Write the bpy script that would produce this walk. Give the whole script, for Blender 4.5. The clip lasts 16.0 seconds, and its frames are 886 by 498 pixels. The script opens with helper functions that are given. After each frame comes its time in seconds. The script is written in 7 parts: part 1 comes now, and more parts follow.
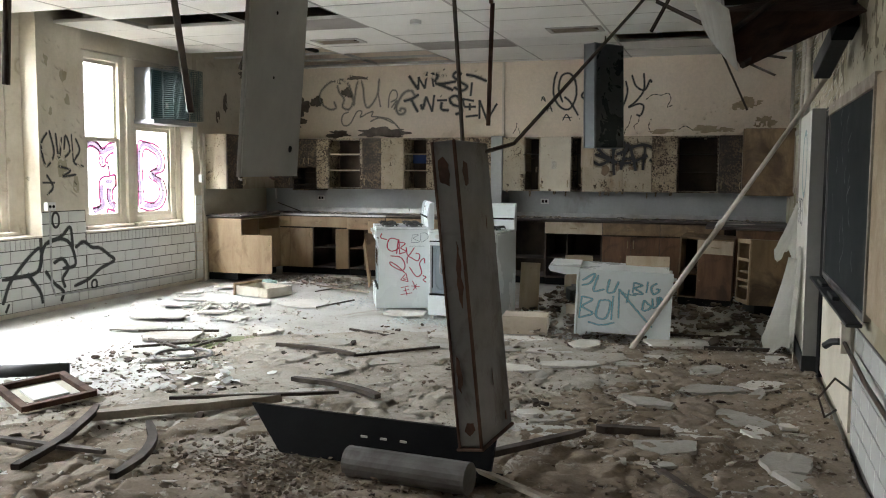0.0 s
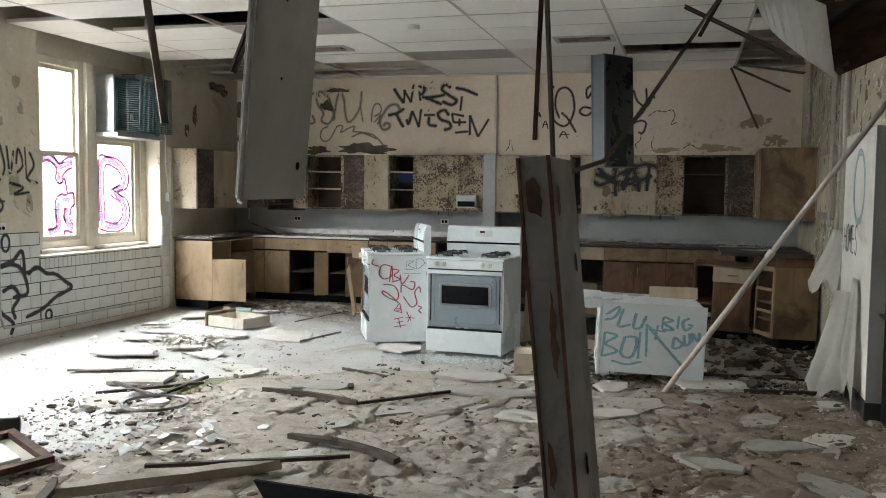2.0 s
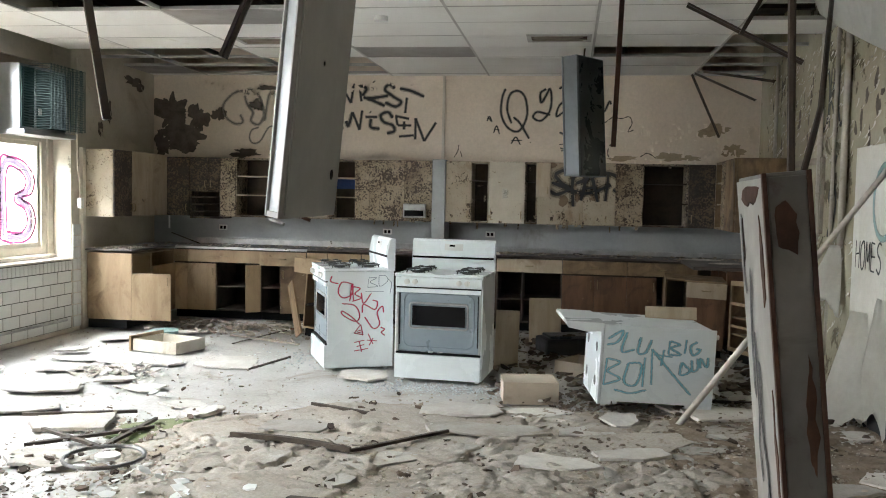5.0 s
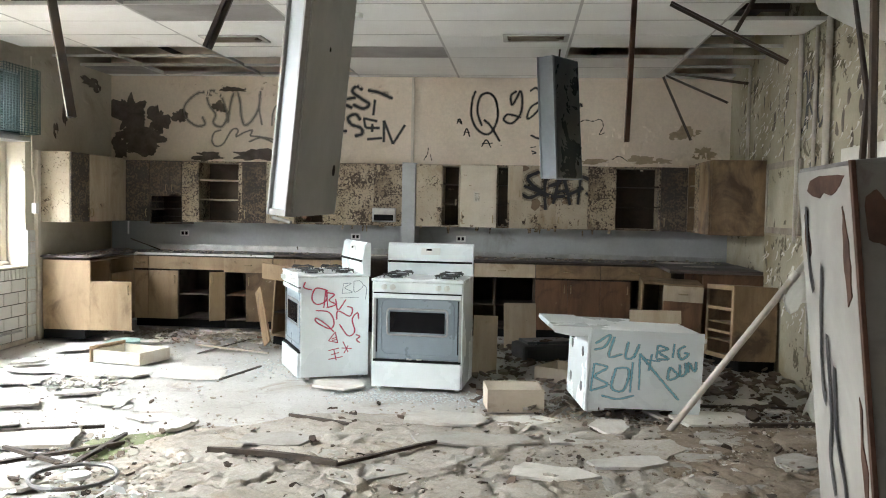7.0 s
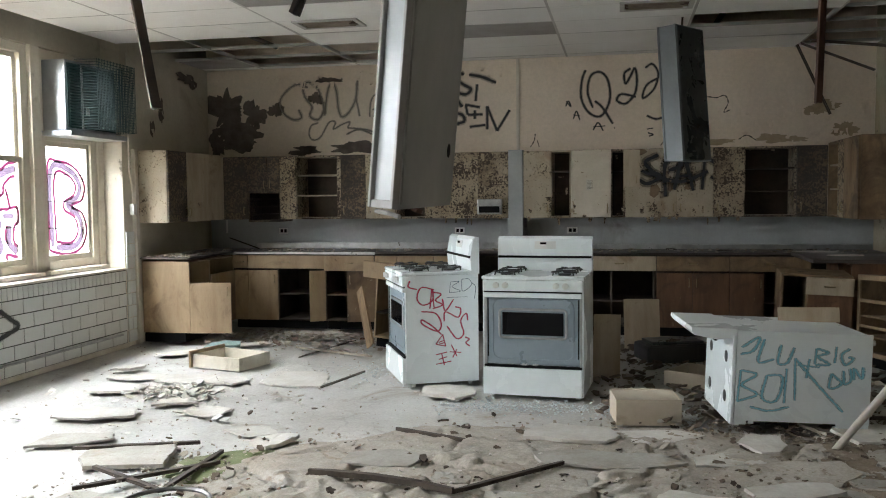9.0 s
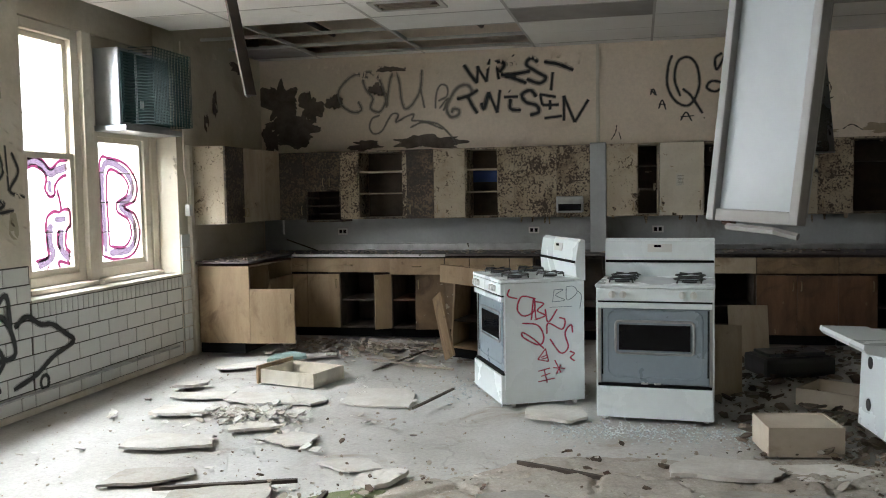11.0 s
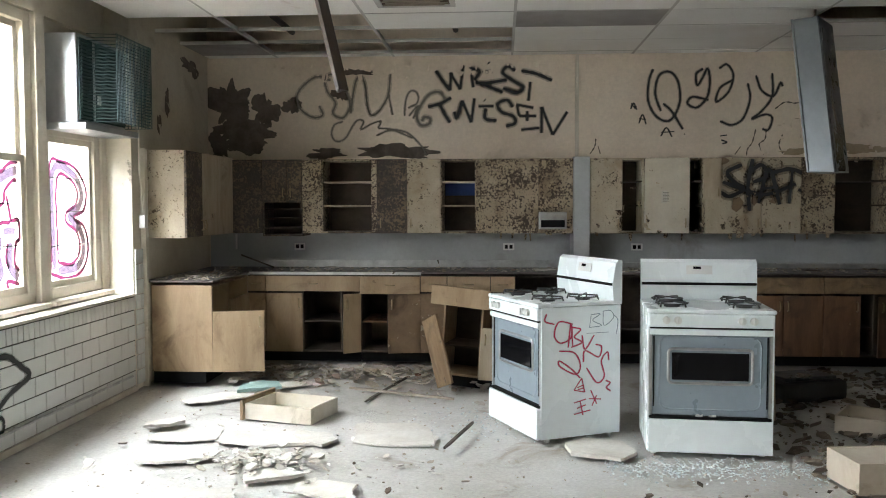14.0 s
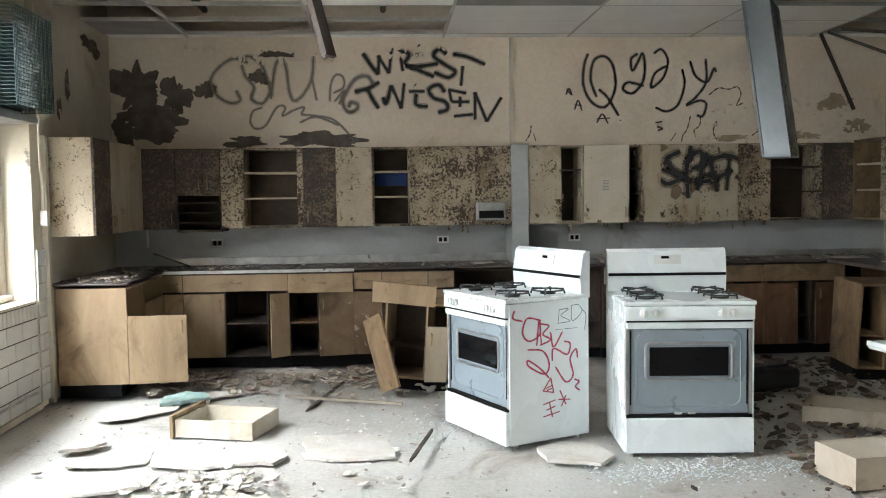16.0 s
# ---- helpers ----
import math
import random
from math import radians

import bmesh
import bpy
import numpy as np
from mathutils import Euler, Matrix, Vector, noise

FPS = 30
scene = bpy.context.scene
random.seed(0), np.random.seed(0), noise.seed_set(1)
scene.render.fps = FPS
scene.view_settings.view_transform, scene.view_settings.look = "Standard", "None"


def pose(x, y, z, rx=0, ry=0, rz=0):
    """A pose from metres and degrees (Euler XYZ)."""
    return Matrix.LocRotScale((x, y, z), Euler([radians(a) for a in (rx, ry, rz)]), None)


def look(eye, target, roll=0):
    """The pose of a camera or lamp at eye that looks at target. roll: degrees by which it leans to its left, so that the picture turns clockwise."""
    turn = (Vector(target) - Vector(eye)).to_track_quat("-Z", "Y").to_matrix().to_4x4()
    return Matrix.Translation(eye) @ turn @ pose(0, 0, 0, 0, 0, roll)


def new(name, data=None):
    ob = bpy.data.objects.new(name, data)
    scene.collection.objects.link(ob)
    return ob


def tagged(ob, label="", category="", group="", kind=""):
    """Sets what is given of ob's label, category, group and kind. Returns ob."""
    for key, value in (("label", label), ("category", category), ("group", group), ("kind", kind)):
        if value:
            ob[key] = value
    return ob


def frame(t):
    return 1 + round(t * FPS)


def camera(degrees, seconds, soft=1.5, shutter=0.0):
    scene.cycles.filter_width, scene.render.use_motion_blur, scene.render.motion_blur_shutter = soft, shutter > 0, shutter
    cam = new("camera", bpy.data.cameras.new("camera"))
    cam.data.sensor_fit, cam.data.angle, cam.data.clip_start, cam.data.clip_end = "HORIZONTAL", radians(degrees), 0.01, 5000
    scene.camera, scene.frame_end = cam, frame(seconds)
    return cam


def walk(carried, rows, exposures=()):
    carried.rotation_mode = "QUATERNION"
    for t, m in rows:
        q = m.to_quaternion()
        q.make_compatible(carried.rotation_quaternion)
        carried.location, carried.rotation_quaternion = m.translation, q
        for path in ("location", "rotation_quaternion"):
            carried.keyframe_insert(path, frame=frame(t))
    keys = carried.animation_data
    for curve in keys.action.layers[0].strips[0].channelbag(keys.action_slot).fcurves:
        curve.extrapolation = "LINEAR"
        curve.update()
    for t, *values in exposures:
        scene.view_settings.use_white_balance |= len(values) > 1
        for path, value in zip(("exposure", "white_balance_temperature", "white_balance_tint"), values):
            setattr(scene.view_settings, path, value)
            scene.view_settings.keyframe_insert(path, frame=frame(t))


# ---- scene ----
cam = camera(54.1, 16.0, soft=1.0)
METRES, EYE, TILT, LEAN, TURN = 6.04, 1.5, 0.0, 0.0, 18.5
ROWS = [
    (0.0, 0.0, 0.0, 0.0, 0.03, -4.91, -0.35),
    (0.5, -0.0207, 0.0335, 0.0028, -1.62, -4.06, -0.69),
    (1.0, -0.0379, 0.0632, 0.0044, -3.01, -3.51, -0.65),
    (1.5, -0.0507, 0.1084, 0.0015, -3.17, -3.53, -0.76),
    (2.0, -0.0653, 0.1437, 0.0036, -2.71, -3.71, -0.73),
    (2.5, -0.086, 0.1679, 0.0007, -2.95, -4.16, -0.89),
    (3.0, -0.1206, 0.1888, 0.0077, -8.68, -4.05, -1.65),
    (3.5, -0.1405, 0.201, 0.0079, -9.44, -3.75, -2.16),
    (4.0, -0.1494, 0.2215, 0.0076, -9.55, -3.78, -2.23),
    (4.5, -0.1621, 0.2615, 0.0099, -9.51, -3.55, -1.52),
    (7.0, -0.2052, 0.3279, 0.0033, -13.32, -2.79, -1.03),
    (7.5, -0.1954, 0.3625, 0.0025, -13.27, -3.2, -0.77),
    (8.0, -0.1892, 0.3928, 0.0065, -7.93, -3.9, 0.27),
    (10.5, -0.2654, 0.5423, 0.0068, -6.17, -3.57, 0.99),
    (11.0, -0.2887, 0.5653, 0.0061, -5.82, -3.62, 0.99),
    (11.5, -0.3215, 0.5859, 0.0073, -7.19, -3.48, 0.76),
    (12.0, -0.3487, 0.6105, 0.0048, -7.31, -3.46, 0.68),
    (12.5, -0.3741, 0.6514, 0.0066, -7.36, -3.6, 0.83),
    (13.0, -0.3957, 0.6668, 0.0055, -7.34, -3.62, 0.85),
    (13.5, -0.432, 0.6849, 0.0103, -12.98, -2.93, 0.01),
    (14.0, -0.4531, 0.6956, 0.0113, -14.67, -2.94, 0.07),
    (14.5, -0.4595, 0.7328, 0.0091, -15.12, -2.89, 0.22),
    (15.0, -0.467, 0.7661, 0.0098, -15.55, -2.76, 0.7),
    (15.5, -0.4831, 0.7846, 0.0084, -17.26, -3.27, 1.15),
    (16.0, -0.4986, 0.7942, 0.007, -22.09, -3.4, 0.76),
]
path = [(t, pose(0, 0, EYE, TILT, LEAN, TURN) @ pose(METRES * x, METRES * y, METRES * z, 90 + pitch, roll, yaw)) for t, x, y, z, yaw, pitch, roll in ROWS]
path += [(8.2, look((-1.832, 1.915, 1.503), (-2.233, 3.870, 1.378), -0.3)), (10.3, look((-2.503, 2.545, 1.533), (-2.902, 4.502, 1.421), -1.0))]
path.sort(key=lambda row: row[0])
walk(cam, path, exposures=[(0.0, 1.15), (1.0, 1.17), (2.0, 1.12), (3.5, 1.22), (4.5, 1.28), (7.0, 1.66), (7.5, 1.68), (8.0, 1.4), (10.5, 0.58), (12.0, 0.66), (13.0, 0.75), (13.5, 0.8), (14.5, 1.22), (15.5, 1.2), (16.0, 1.35)])
import itertools


# ---- world, daylight ----
world = bpy.data.worlds.new("world")
scene.world = world
world.use_nodes = True
wn = world.node_tree.nodes
sky = wn.new("ShaderNodeTexSky")
sky.sky_type = "NISHITA"
sky.sun_disc = False
sky.sun_elevation = radians(48)
sky.sun_rotation = radians(200)
sky.air_density, sky.dust_density = 1.0, 4.0
wn["Background"].inputs[1].default_value = 0.15
world.node_tree.links.new(sky.outputs[0], wn["Background"].inputs[0])
sun = new("sun", bpy.data.lights.new("sun", "SUN"))
sun.data.energy, sun.data.angle, sun.data.color = 1.0, radians(15), (1.0, 0.96, 0.9)
sun.matrix_world = look((-6, 9, 20), (-3, 7, 0))


LAMP = 300.0


def window_light(y0, y1, z0, z1, watts):
    """Sky light that falls in through one window, from above."""
    ob = new("window_daylight", bpy.data.lights.new("window_daylight", "AREA"))
    ob.data.shape, ob.data.size, ob.data.size_y = "RECTANGLE", 1.1, y1 - y0
    ob.data.energy, ob.data.color = watts, (0.88, 0.94, 1.0)
    ob.matrix_world = look((-8.15, (y0 + y1) / 2, 3.3), (-4.6, (y0 + y1) / 2, 1.3), 90)
    return ob


# seen openings, and the like ones further back along the same wall that light the near floor
WINDOWS = [(8.36, 9.02, 0.93, 2.86), (9.27, 10.04, 0.93, 2.10), (5.45, 6.12, 0.93, 2.86), (6.40, 7.14, 0.93, 2.86),
           (2.25, 2.95, 0.93, 2.86), (3.20, 3.85, 0.93, 2.86)]
for w in WINDOWS:
    window_light(*w, LAMP * (w[1] - w[0]))


# ---- materials ----
def nodes_of(name):
    m = bpy.data.materials.new(name)
    m.use_nodes = True
    nt = m.node_tree
    return m, nt, nt.nodes["Principled BSDF"]


def tex(nt, kind, scale, detail=6.0, rough=0.6, coords="Object", distort=0.0, stretch=None):
    c = nt.nodes.new("ShaderNodeTexCoord")
    src = c.outputs[coords]
    if stretch:
        mp = nt.nodes.new("ShaderNodeMapping")
        mp.inputs["Scale"].default_value = stretch
        nt.links.new(src, mp.inputs[0])
        src = mp.outputs[0]
    if kind == "noise":
        t = nt.nodes.new("ShaderNodeTexNoise")
        t.inputs["Detail"].default_value, t.inputs["Roughness"].default_value = detail, rough
        t.inputs["Distortion"].default_value = distort
        out = t.outputs[0]
    else:
        t = nt.nodes.new("ShaderNodeTexVoronoi")
        out = t.outputs["Distance"]
    t.inputs["Scale"].default_value = scale
    nt.links.new(src, t.inputs["Vector"])
    return out


def ramp(nt, src, stops):
    r = nt.nodes.new("ShaderNodeValToRGB")
    el = r.color_ramp.elements
    while len(el) < len(stops):
        el.new(0.5)
    for e, (p, c) in zip(el, stops):
        e.position = p
        e.color = (c, c, c, 1) if isinstance(c, (int, float)) else (*c, 1)
    nt.links.new(src, r.inputs[0])
    return r.outputs[0]


def mix(nt, fac, a, b, mode="MIX"):
    n = nt.nodes.new("ShaderNodeMix")
    n.data_type, n.blend_type = "RGBA", mode
    for sock, val in ((n.inputs[0], fac), (n.inputs[6], a), (n.inputs[7], b)):
        if isinstance(val, (int, float)):
            sock.default_value = val
        elif isinstance(val, tuple):
            sock.default_value = (*val, 1)
        else:
            nt.links.new(val, sock)
    return n.outputs[2]


def bump(nt, bsdf, src, strength, dist=0.01):
    b = nt.nodes.new("ShaderNodeBump")
    b.inputs["Strength"].default_value, b.inputs["Distance"].default_value = strength, dist
    nt.links.new(src, b.inputs["Height"])
    old = bsdf.inputs["Normal"].links
    if old:
        nt.links.new(old[0].from_socket, b.inputs["Normal"])
    nt.links.new(b.outputs[0], bsdf.inputs["Normal"])


def surface(name, base, second=None, scale=2.0, rough=0.7, metal=0.0, grain=60.0, grain_amt=0.25, bump_amt=0.25, peel=None,
            peel_at=0.58, peel_scale=3.0, peel_soft=0.02, stretch=None, vary=0.0, stain=None, stain_at=0.6, stain_scale=1.2):
    """Paint, wood, plaster or metal: a broad variation, a fine grain, and if wanted a layer that has peeled off and stains."""
    m, nt, b = nodes_of(name)
    second = second or tuple(c * 0.75 for c in base)
    broad = tex(nt, "noise", scale, 5, 0.6, stretch=stretch, distort=0.4)
    col = mix(nt, ramp(nt, broad, [(0.35, 0.0), (0.68, 1.0)]), base, second)
    fine = tex(nt, "noise", grain, 4, 0.7, stretch=stretch)
    col = mix(nt, grain_amt, col, ramp(nt, fine, [(0.25, 0.15), (0.75, 1.0)]), "MULTIPLY")
    if stain:
        st = ramp(nt, tex(nt, "noise", stain_scale, 7, 0.62, distort=0.8), [(stain_at, 0.0), (stain_at + 0.16, 1.0)])
        col = mix(nt, st, col, mix(nt, 0.85, col, stain))
    if vary:
        oi = nt.nodes.new("ShaderNodeObjectInfo")
        col = mix(nt, vary, col, ramp(nt, oi.outputs["Random"], [(0.0, 0.35), (1.0, 1.0)]), "MULTIPLY")
    if peel:
        clump = nt.nodes.new("ShaderNodeMath")
        clump.operation = "MULTIPLY_ADD"
        nt.links.new(tex(nt, "noise", peel_scale / 9, 3, 0.6, distort=1.0), clump.inputs[0])
        clump.inputs[1].default_value = 0.55
        lift = nt.nodes.new("ShaderNodeMath")
        lift.operation = "SUBTRACT"
        nt.links.new(tex(nt, "noise", peel_scale, 9, 0.68, distort=0.5), lift.inputs[0])
        lift.inputs[1].default_value = 0.275
        nt.links.new(lift.outputs[0], clump.inputs[2])
        p = ramp(nt, clump.outputs[0], [(peel_at, 0.0), (peel_at + peel_soft, 1.0)])
        col = mix(nt, p, col, mix(nt, ramp(nt, fine, [(0.3, 0.0), (0.7, 1.0)]), peel, tuple(c * 0.6 for c in peel)))
        inv = nt.nodes.new("ShaderNodeInvert")
        nt.links.new(p, inv.inputs[1])
        bump(nt, b, inv.outputs[0], 0.6, 0.004)
    bump(nt, b, fine, bump_amt, 0.004)
    nt.links.new(col, b.inputs["Base Color"])
    r = ramp(nt, broad, [(0.3, max(0.0, rough - 0.12)), (0.7, min(1.0, rough + 0.12))])
    nt.links.new(r, b.inputs["Roughness"])
    b.inputs["Metallic"].default_value = metal
    return m


M = {}
M["wall"] = surface("cream_peeling_plaster", (0.80, 0.695, 0.57), (0.71, 0.60, 0.48), 0.9, 0.8, grain=35, grain_amt=0.18, peel=(0.33, 0.28, 0.22),
                    peel_at=0.70, peel_scale=1.6, stain=(0.36, 0.27, 0.17), stain_at=0.62, stain_scale=0.8)
M["wall_left"] = surface("cream_grimy_paint", (0.70, 0.64, 0.53), (0.55, 0.49, 0.38), 1.2, 0.75, grain=30, grain_amt=0.15, peel=(0.36, 0.32, 0.25),
                         peel_at=0.67, peel_scale=2.4, stain=(0.33, 0.27, 0.18), stain_at=0.62)
# olive paint, its colour lowered to carry the light falloff away from the windows
M["wall_right"] = surface("flaking_olive_paint_dimmed", (0.47, 0.425, 0.315), (0.33, 0.29, 0.195), 1.2, 0.8, grain=30, grain_amt=0.2, peel=(0.16, 0.13, 0.08),
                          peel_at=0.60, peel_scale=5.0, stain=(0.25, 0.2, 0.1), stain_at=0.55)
M["splash"] = surface("grey_blue_backsplash", (0.44, 0.46, 0.46), (0.35, 0.365, 0.36), 1.5, 0.5, grain=25, grain_amt=0.15, stain=(0.2, 0.18, 0.15), stain_at=0.62)
M["plaster_dark"] = surface("bare_dark_plaster", (0.17, 0.135, 0.11), (0.09, 0.075, 0.06), 7, 0.9, grain=40)
M["tile"] = surface("white_glazed_tile", (0.74, 0.75, 0.72), (0.66, 0.66, 0.62), 1.5, 0.22, grain=20, grain_amt=0.06, bump_amt=0.03, vary=0.12,
                    stain=(0.4, 0.35, 0.25), stain_at=0.66, stain_scale=2.5)
M["grout"] = surface("dirty_grout", (0.09, 0.08, 0.07), rough=0.9)
M["trim"] = surface("old_cream_paint", (0.68, 0.63, 0.54), (0.56, 0.50, 0.40), 3, 0.55, grain=25, grain_amt=0.12, stain=(0.3, 0.25, 0.17), stain_at=0.6, stain_scale=4)
M["floor"] = surface("dusty_concrete", (0.60, 0.585, 0.555), (0.48, 0.455, 0.41), 1.1, 0.62, grain=45, grain_amt=0.35, bump_amt=0.5, peel=(0.36, 0.295, 0.225),
                     peel_at=0.57, peel_scale=1.5, peel_soft=0.12)
M["ceil_tile"] = surface("white_mineral_tile", (0.87, 0.86, 0.83), (0.82, 0.80, 0.76), 1.5, 0.9, grain=70, grain_amt=0.14, stain=(0.42, 0.34, 0.24), stain_at=0.66)
M["ceil_stain"] = surface("stained_mineral_tile", (0.36, 0.34, 0.32), (0.28, 0.26, 0.24), 1.5, 0.9, grain=70, grain_amt=0.2)
M["slab"] = surface("dark_concrete_slab", (0.10, 0.09, 0.08), rough=0.9)
M["tbar"] = surface("grid_bar_paint", (0.55, 0.53, 0.49), rough=0.6, grain=40)
M["wood"] = surface("honey_plywood", (0.40, 0.29, 0.175), (0.30, 0.205, 0.12), 2.0, 0.6, grain=26, grain_amt=0.16, stretch=(3, 3, 0.8), peel=(0.17, 0.105, 0.06), peel_at=0.66, peel_scale=7, peel_soft=0.10, stain=(0.15, 0.09, 0.05), stain_at=0.50, stain_scale=2.2)
M["wood_grimy"] = surface("grimy_yellow_plywood", (0.30, 0.205, 0.115), (0.20, 0.13, 0.07), 2.2, 0.6, grain=26, grain_amt=0.2, stretch=(3, 3, 0.8), peel=(0.08, 0.05, 0.03), peel_at=0.60, peel_scale=8, peel_soft=0.08, stain=(0.07, 0.045, 0.028), stain_at=0.48, stain_scale=2.8)
M["wood_flaked"] = surface("brown_plywood_with_flaking_varnish", (0.25, 0.17, 0.10), (0.17, 0.11, 0.065), 3, 0.6, grain=30, grain_amt=0.25, peel=(0.50, 0.42, 0.31), peel_at=0.62, peel_scale=16, peel_soft=0.03, stain=(0.06, 0.04, 0.025), stain_at=0.5, stain_scale=3)
M["wood_dark"] = surface("grimy_red_plywood", (0.22, 0.115, 0.06), (0.13, 0.07, 0.04), 3, 0.55, grain=30, grain_amt=0.25, stretch=(4, 4, 0.7), peel=(0.33, 0.22, 0.12), peel_at=0.64, peel_scale=9, stain=(0.05, 0.032, 0.02), stain_at=0.5, stain_scale=3)
M["ply_beige"] = surface("pale_plywood", (0.50, 0.42, 0.31), (0.40, 0.315, 0.215), 2.5, 0.6, grain=30, grain_amt=0.12, stretch=(3, 3, 0.8), peel=(0.16, 0.10, 0.06), peel_at=0.68, peel_scale=9, stain=(0.20, 0.135, 0.075), stain_at=0.56, stain_scale=3)
M["mottle"] = surface("blistered_cream_veneer", (0.47, 0.385, 0.27), (0.37, 0.29, 0.19), 3, 0.7, grain=50, grain_amt=0.3, peel=(0.075, 0.05, 0.033), peel_at=0.512, peel_scale=44, peel_soft=0.03, stain=(0.12, 0.08, 0.05), stain_at=0.50, stain_scale=3.2)
M["mottle_heavy"] = surface("black_mould_veneer", (0.23, 0.17, 0.105), (0.14, 0.10, 0.06), 3, 0.75, grain=50, grain_amt=0.3, peel=(0.07, 0.055, 0.045), peel_at=0.44, peel_scale=42, peel_soft=0.05, stain=(0.06, 0.05, 0.04), stain_at=0.5, stain_scale=3)
M["mottle_light"] = surface("spotted_cream_veneer", (0.50, 0.43, 0.32), (0.40, 0.33, 0.23), 3, 0.7, grain=50, grain_amt=0.2, peel=(0.12, 0.085, 0.05), peel_at=0.60, peel_scale=45, peel_soft=0.03, stain=(0.28, 0.2, 0.12), stain_at=0.56, stain_scale=4)
M["mottle_pale"] = surface("pale_cream_veneer", (0.60, 0.545, 0.44), (0.52, 0.46, 0.35), 3, 0.6, grain=40, grain_amt=0.12, peel=(0.20, 0.15, 0.10), peel_at=0.66, peel_scale=30, peel_soft=0.03)
M["pale_veneer"] = surface("dusty_pale_veneer", (0.55, 0.48, 0.385), (0.46, 0.385, 0.29), 2.5, 0.65, grain=30, grain_amt=0.1, stain=(0.26, 0.19, 0.12), stain_at=0.6, stain_scale=4)
# cabinet interiors: the shade inside is put into this near-black brown
M["inside"] = surface("cabinet_inside_with_shade", (0.085, 0.06, 0.042), (0.045, 0.034, 0.025), 4, 0.8, grain=40)
# plain black for dark parts, and for strips that stand for shade in gaps
M["black"] = surface("plain_black_and_gap_shade", (0.012, 0.012, 0.012), rough=0.5)
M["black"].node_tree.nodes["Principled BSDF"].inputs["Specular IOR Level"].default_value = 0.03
M["counter"] = surface("dark_linoleum_counter", (0.07, 0.055, 0.05), (0.12, 0.10, 0.09), 2.5, 0.45, grain=40, grain_amt=0.4)
M["steel"] = surface("worn_steel", (0.55, 0.56, 0.56), (0.38, 0.38, 0.37), 6, 0.38, 0.9, grain=80, grain_amt=0.2, bump_amt=0.05)
M["brass"] = surface("tarnished_pull", (0.42, 0.33, 0.2), rough=0.4, metal=0.8)
M["enamel"] = surface("white_enamel", (0.78, 0.83, 0.84), (0.73, 0.78, 0.78), 1.3, 0.28, grain=12, grain_amt=0.06, bump_amt=0.02, stain=(0.5, 0.46, 0.4), stain_at=0.74, stain_scale=2)
M["oven_grey"] = surface("grey_oven_liner", (0.27, 0.325, 0.36), (0.255, 0.305, 0.34), 2, 0.32, 0.15, grain=20, grain_amt=0.1, bump_amt=0.03)
M["iron"] = surface("black_cast_iron", (0.03, 0.03, 0.03), rough=0.55)
M["dark_glass"] = surface("black_oven_glass", (0.006, 0.006, 0.007), rough=0.12, grain_amt=0.0, bump_amt=0.0)
M["dark_glass"].node_tree.nodes["Principled BSDF"].inputs["Specular IOR Level"].default_value = 0.2
M["plastic"] = surface("white_plastic", (0.75, 0.75, 0.72), rough=0.4, grain_amt=0.05)
M["fix_white"] = surface("chipped_white_sheet_metal", (0.66, 0.68, 0.67), (0.52, 0.53, 0.51), 2, 0.4, 0.1, grain=15, grain_amt=0.08, bump_amt=0.03, peel=(0.13, 0.06, 0.03), peel_at=0.63, peel_scale=4.5, peel_soft=0.04)
M["fix_grey"] = surface("grimy_grey_sheet_metal", (0.22, 0.215, 0.205), (0.13, 0.122, 0.115), 1.6, 0.45, 0.3, grain=12, grain_amt=0.2, peel=(0.085, 0.042, 0.026), peel_at=0.545, peel_scale=3.4, peel_soft=0.16, stain=(0.07, 0.055, 0.045), stain_at=0.52, stain_scale=2.6)
M["fix_plate"] = surface("rust_streaked_white_plate", (0.36, 0.345, 0.31), (0.27, 0.245, 0.21), 2, 0.5, 0.05, grain=15, grain_amt=0.1, bump_amt=0.03, peel=(0.14, 0.06, 0.03), peel_at=0.64, peel_scale=5, peel_soft=0.06, stain=(0.24, 0.14, 0.08), stain_at=0.58, stain_scale=2.5)
# lamp sides turned to the windows, lit tone in the colour
M["fix_side"] = surface("dull_aluminium_lit_side", (0.22, 0.24, 0.25), (0.16, 0.175, 0.18), 2, 0.4, 0.5, grain=20, grain_amt=0.1)
M["crust"] = surface("crusted_plaster_dust", (0.55, 0.50, 0.43), (0.42, 0.36, 0.29), 2.2, 0.95, grain=55, grain_amt=0.45, bump_amt=0.9, vary=0.2, peel=(0.36, 0.29, 0.22), peel_at=0.60, peel_scale=7, peel_soft=0.05, stain=(0.27, 0.20, 0.135), stain_at=0.60, stain_scale=2.6)
M["crust_brown"] = surface("brown_dirt_crust", (0.34, 0.275, 0.205), (0.22, 0.165, 0.115), 2.5, 0.95, grain=55, grain_amt=0.45, bump_amt=0.9, peel=(0.46, 0.40, 0.33), peel_at=0.60, peel_scale=8, peel_soft=0.05, stain=(0.13, 0.085, 0.05), stain_at=0.55, stain_scale=2.6)
# lamp sides turned from the windows, shade in the colour; also a case lid
M["fix_dark"] = surface("dark_lid_and_shaded_lamp_side", (0.045, 0.055, 0.06), (0.03, 0.035, 0.04), 3, 0.3, grain=20)
M["vent_brown"] = surface("brown_stained_vent", (0.30, 0.25, 0.19), (0.20, 0.16, 0.115), 6, 0.6, grain=30)
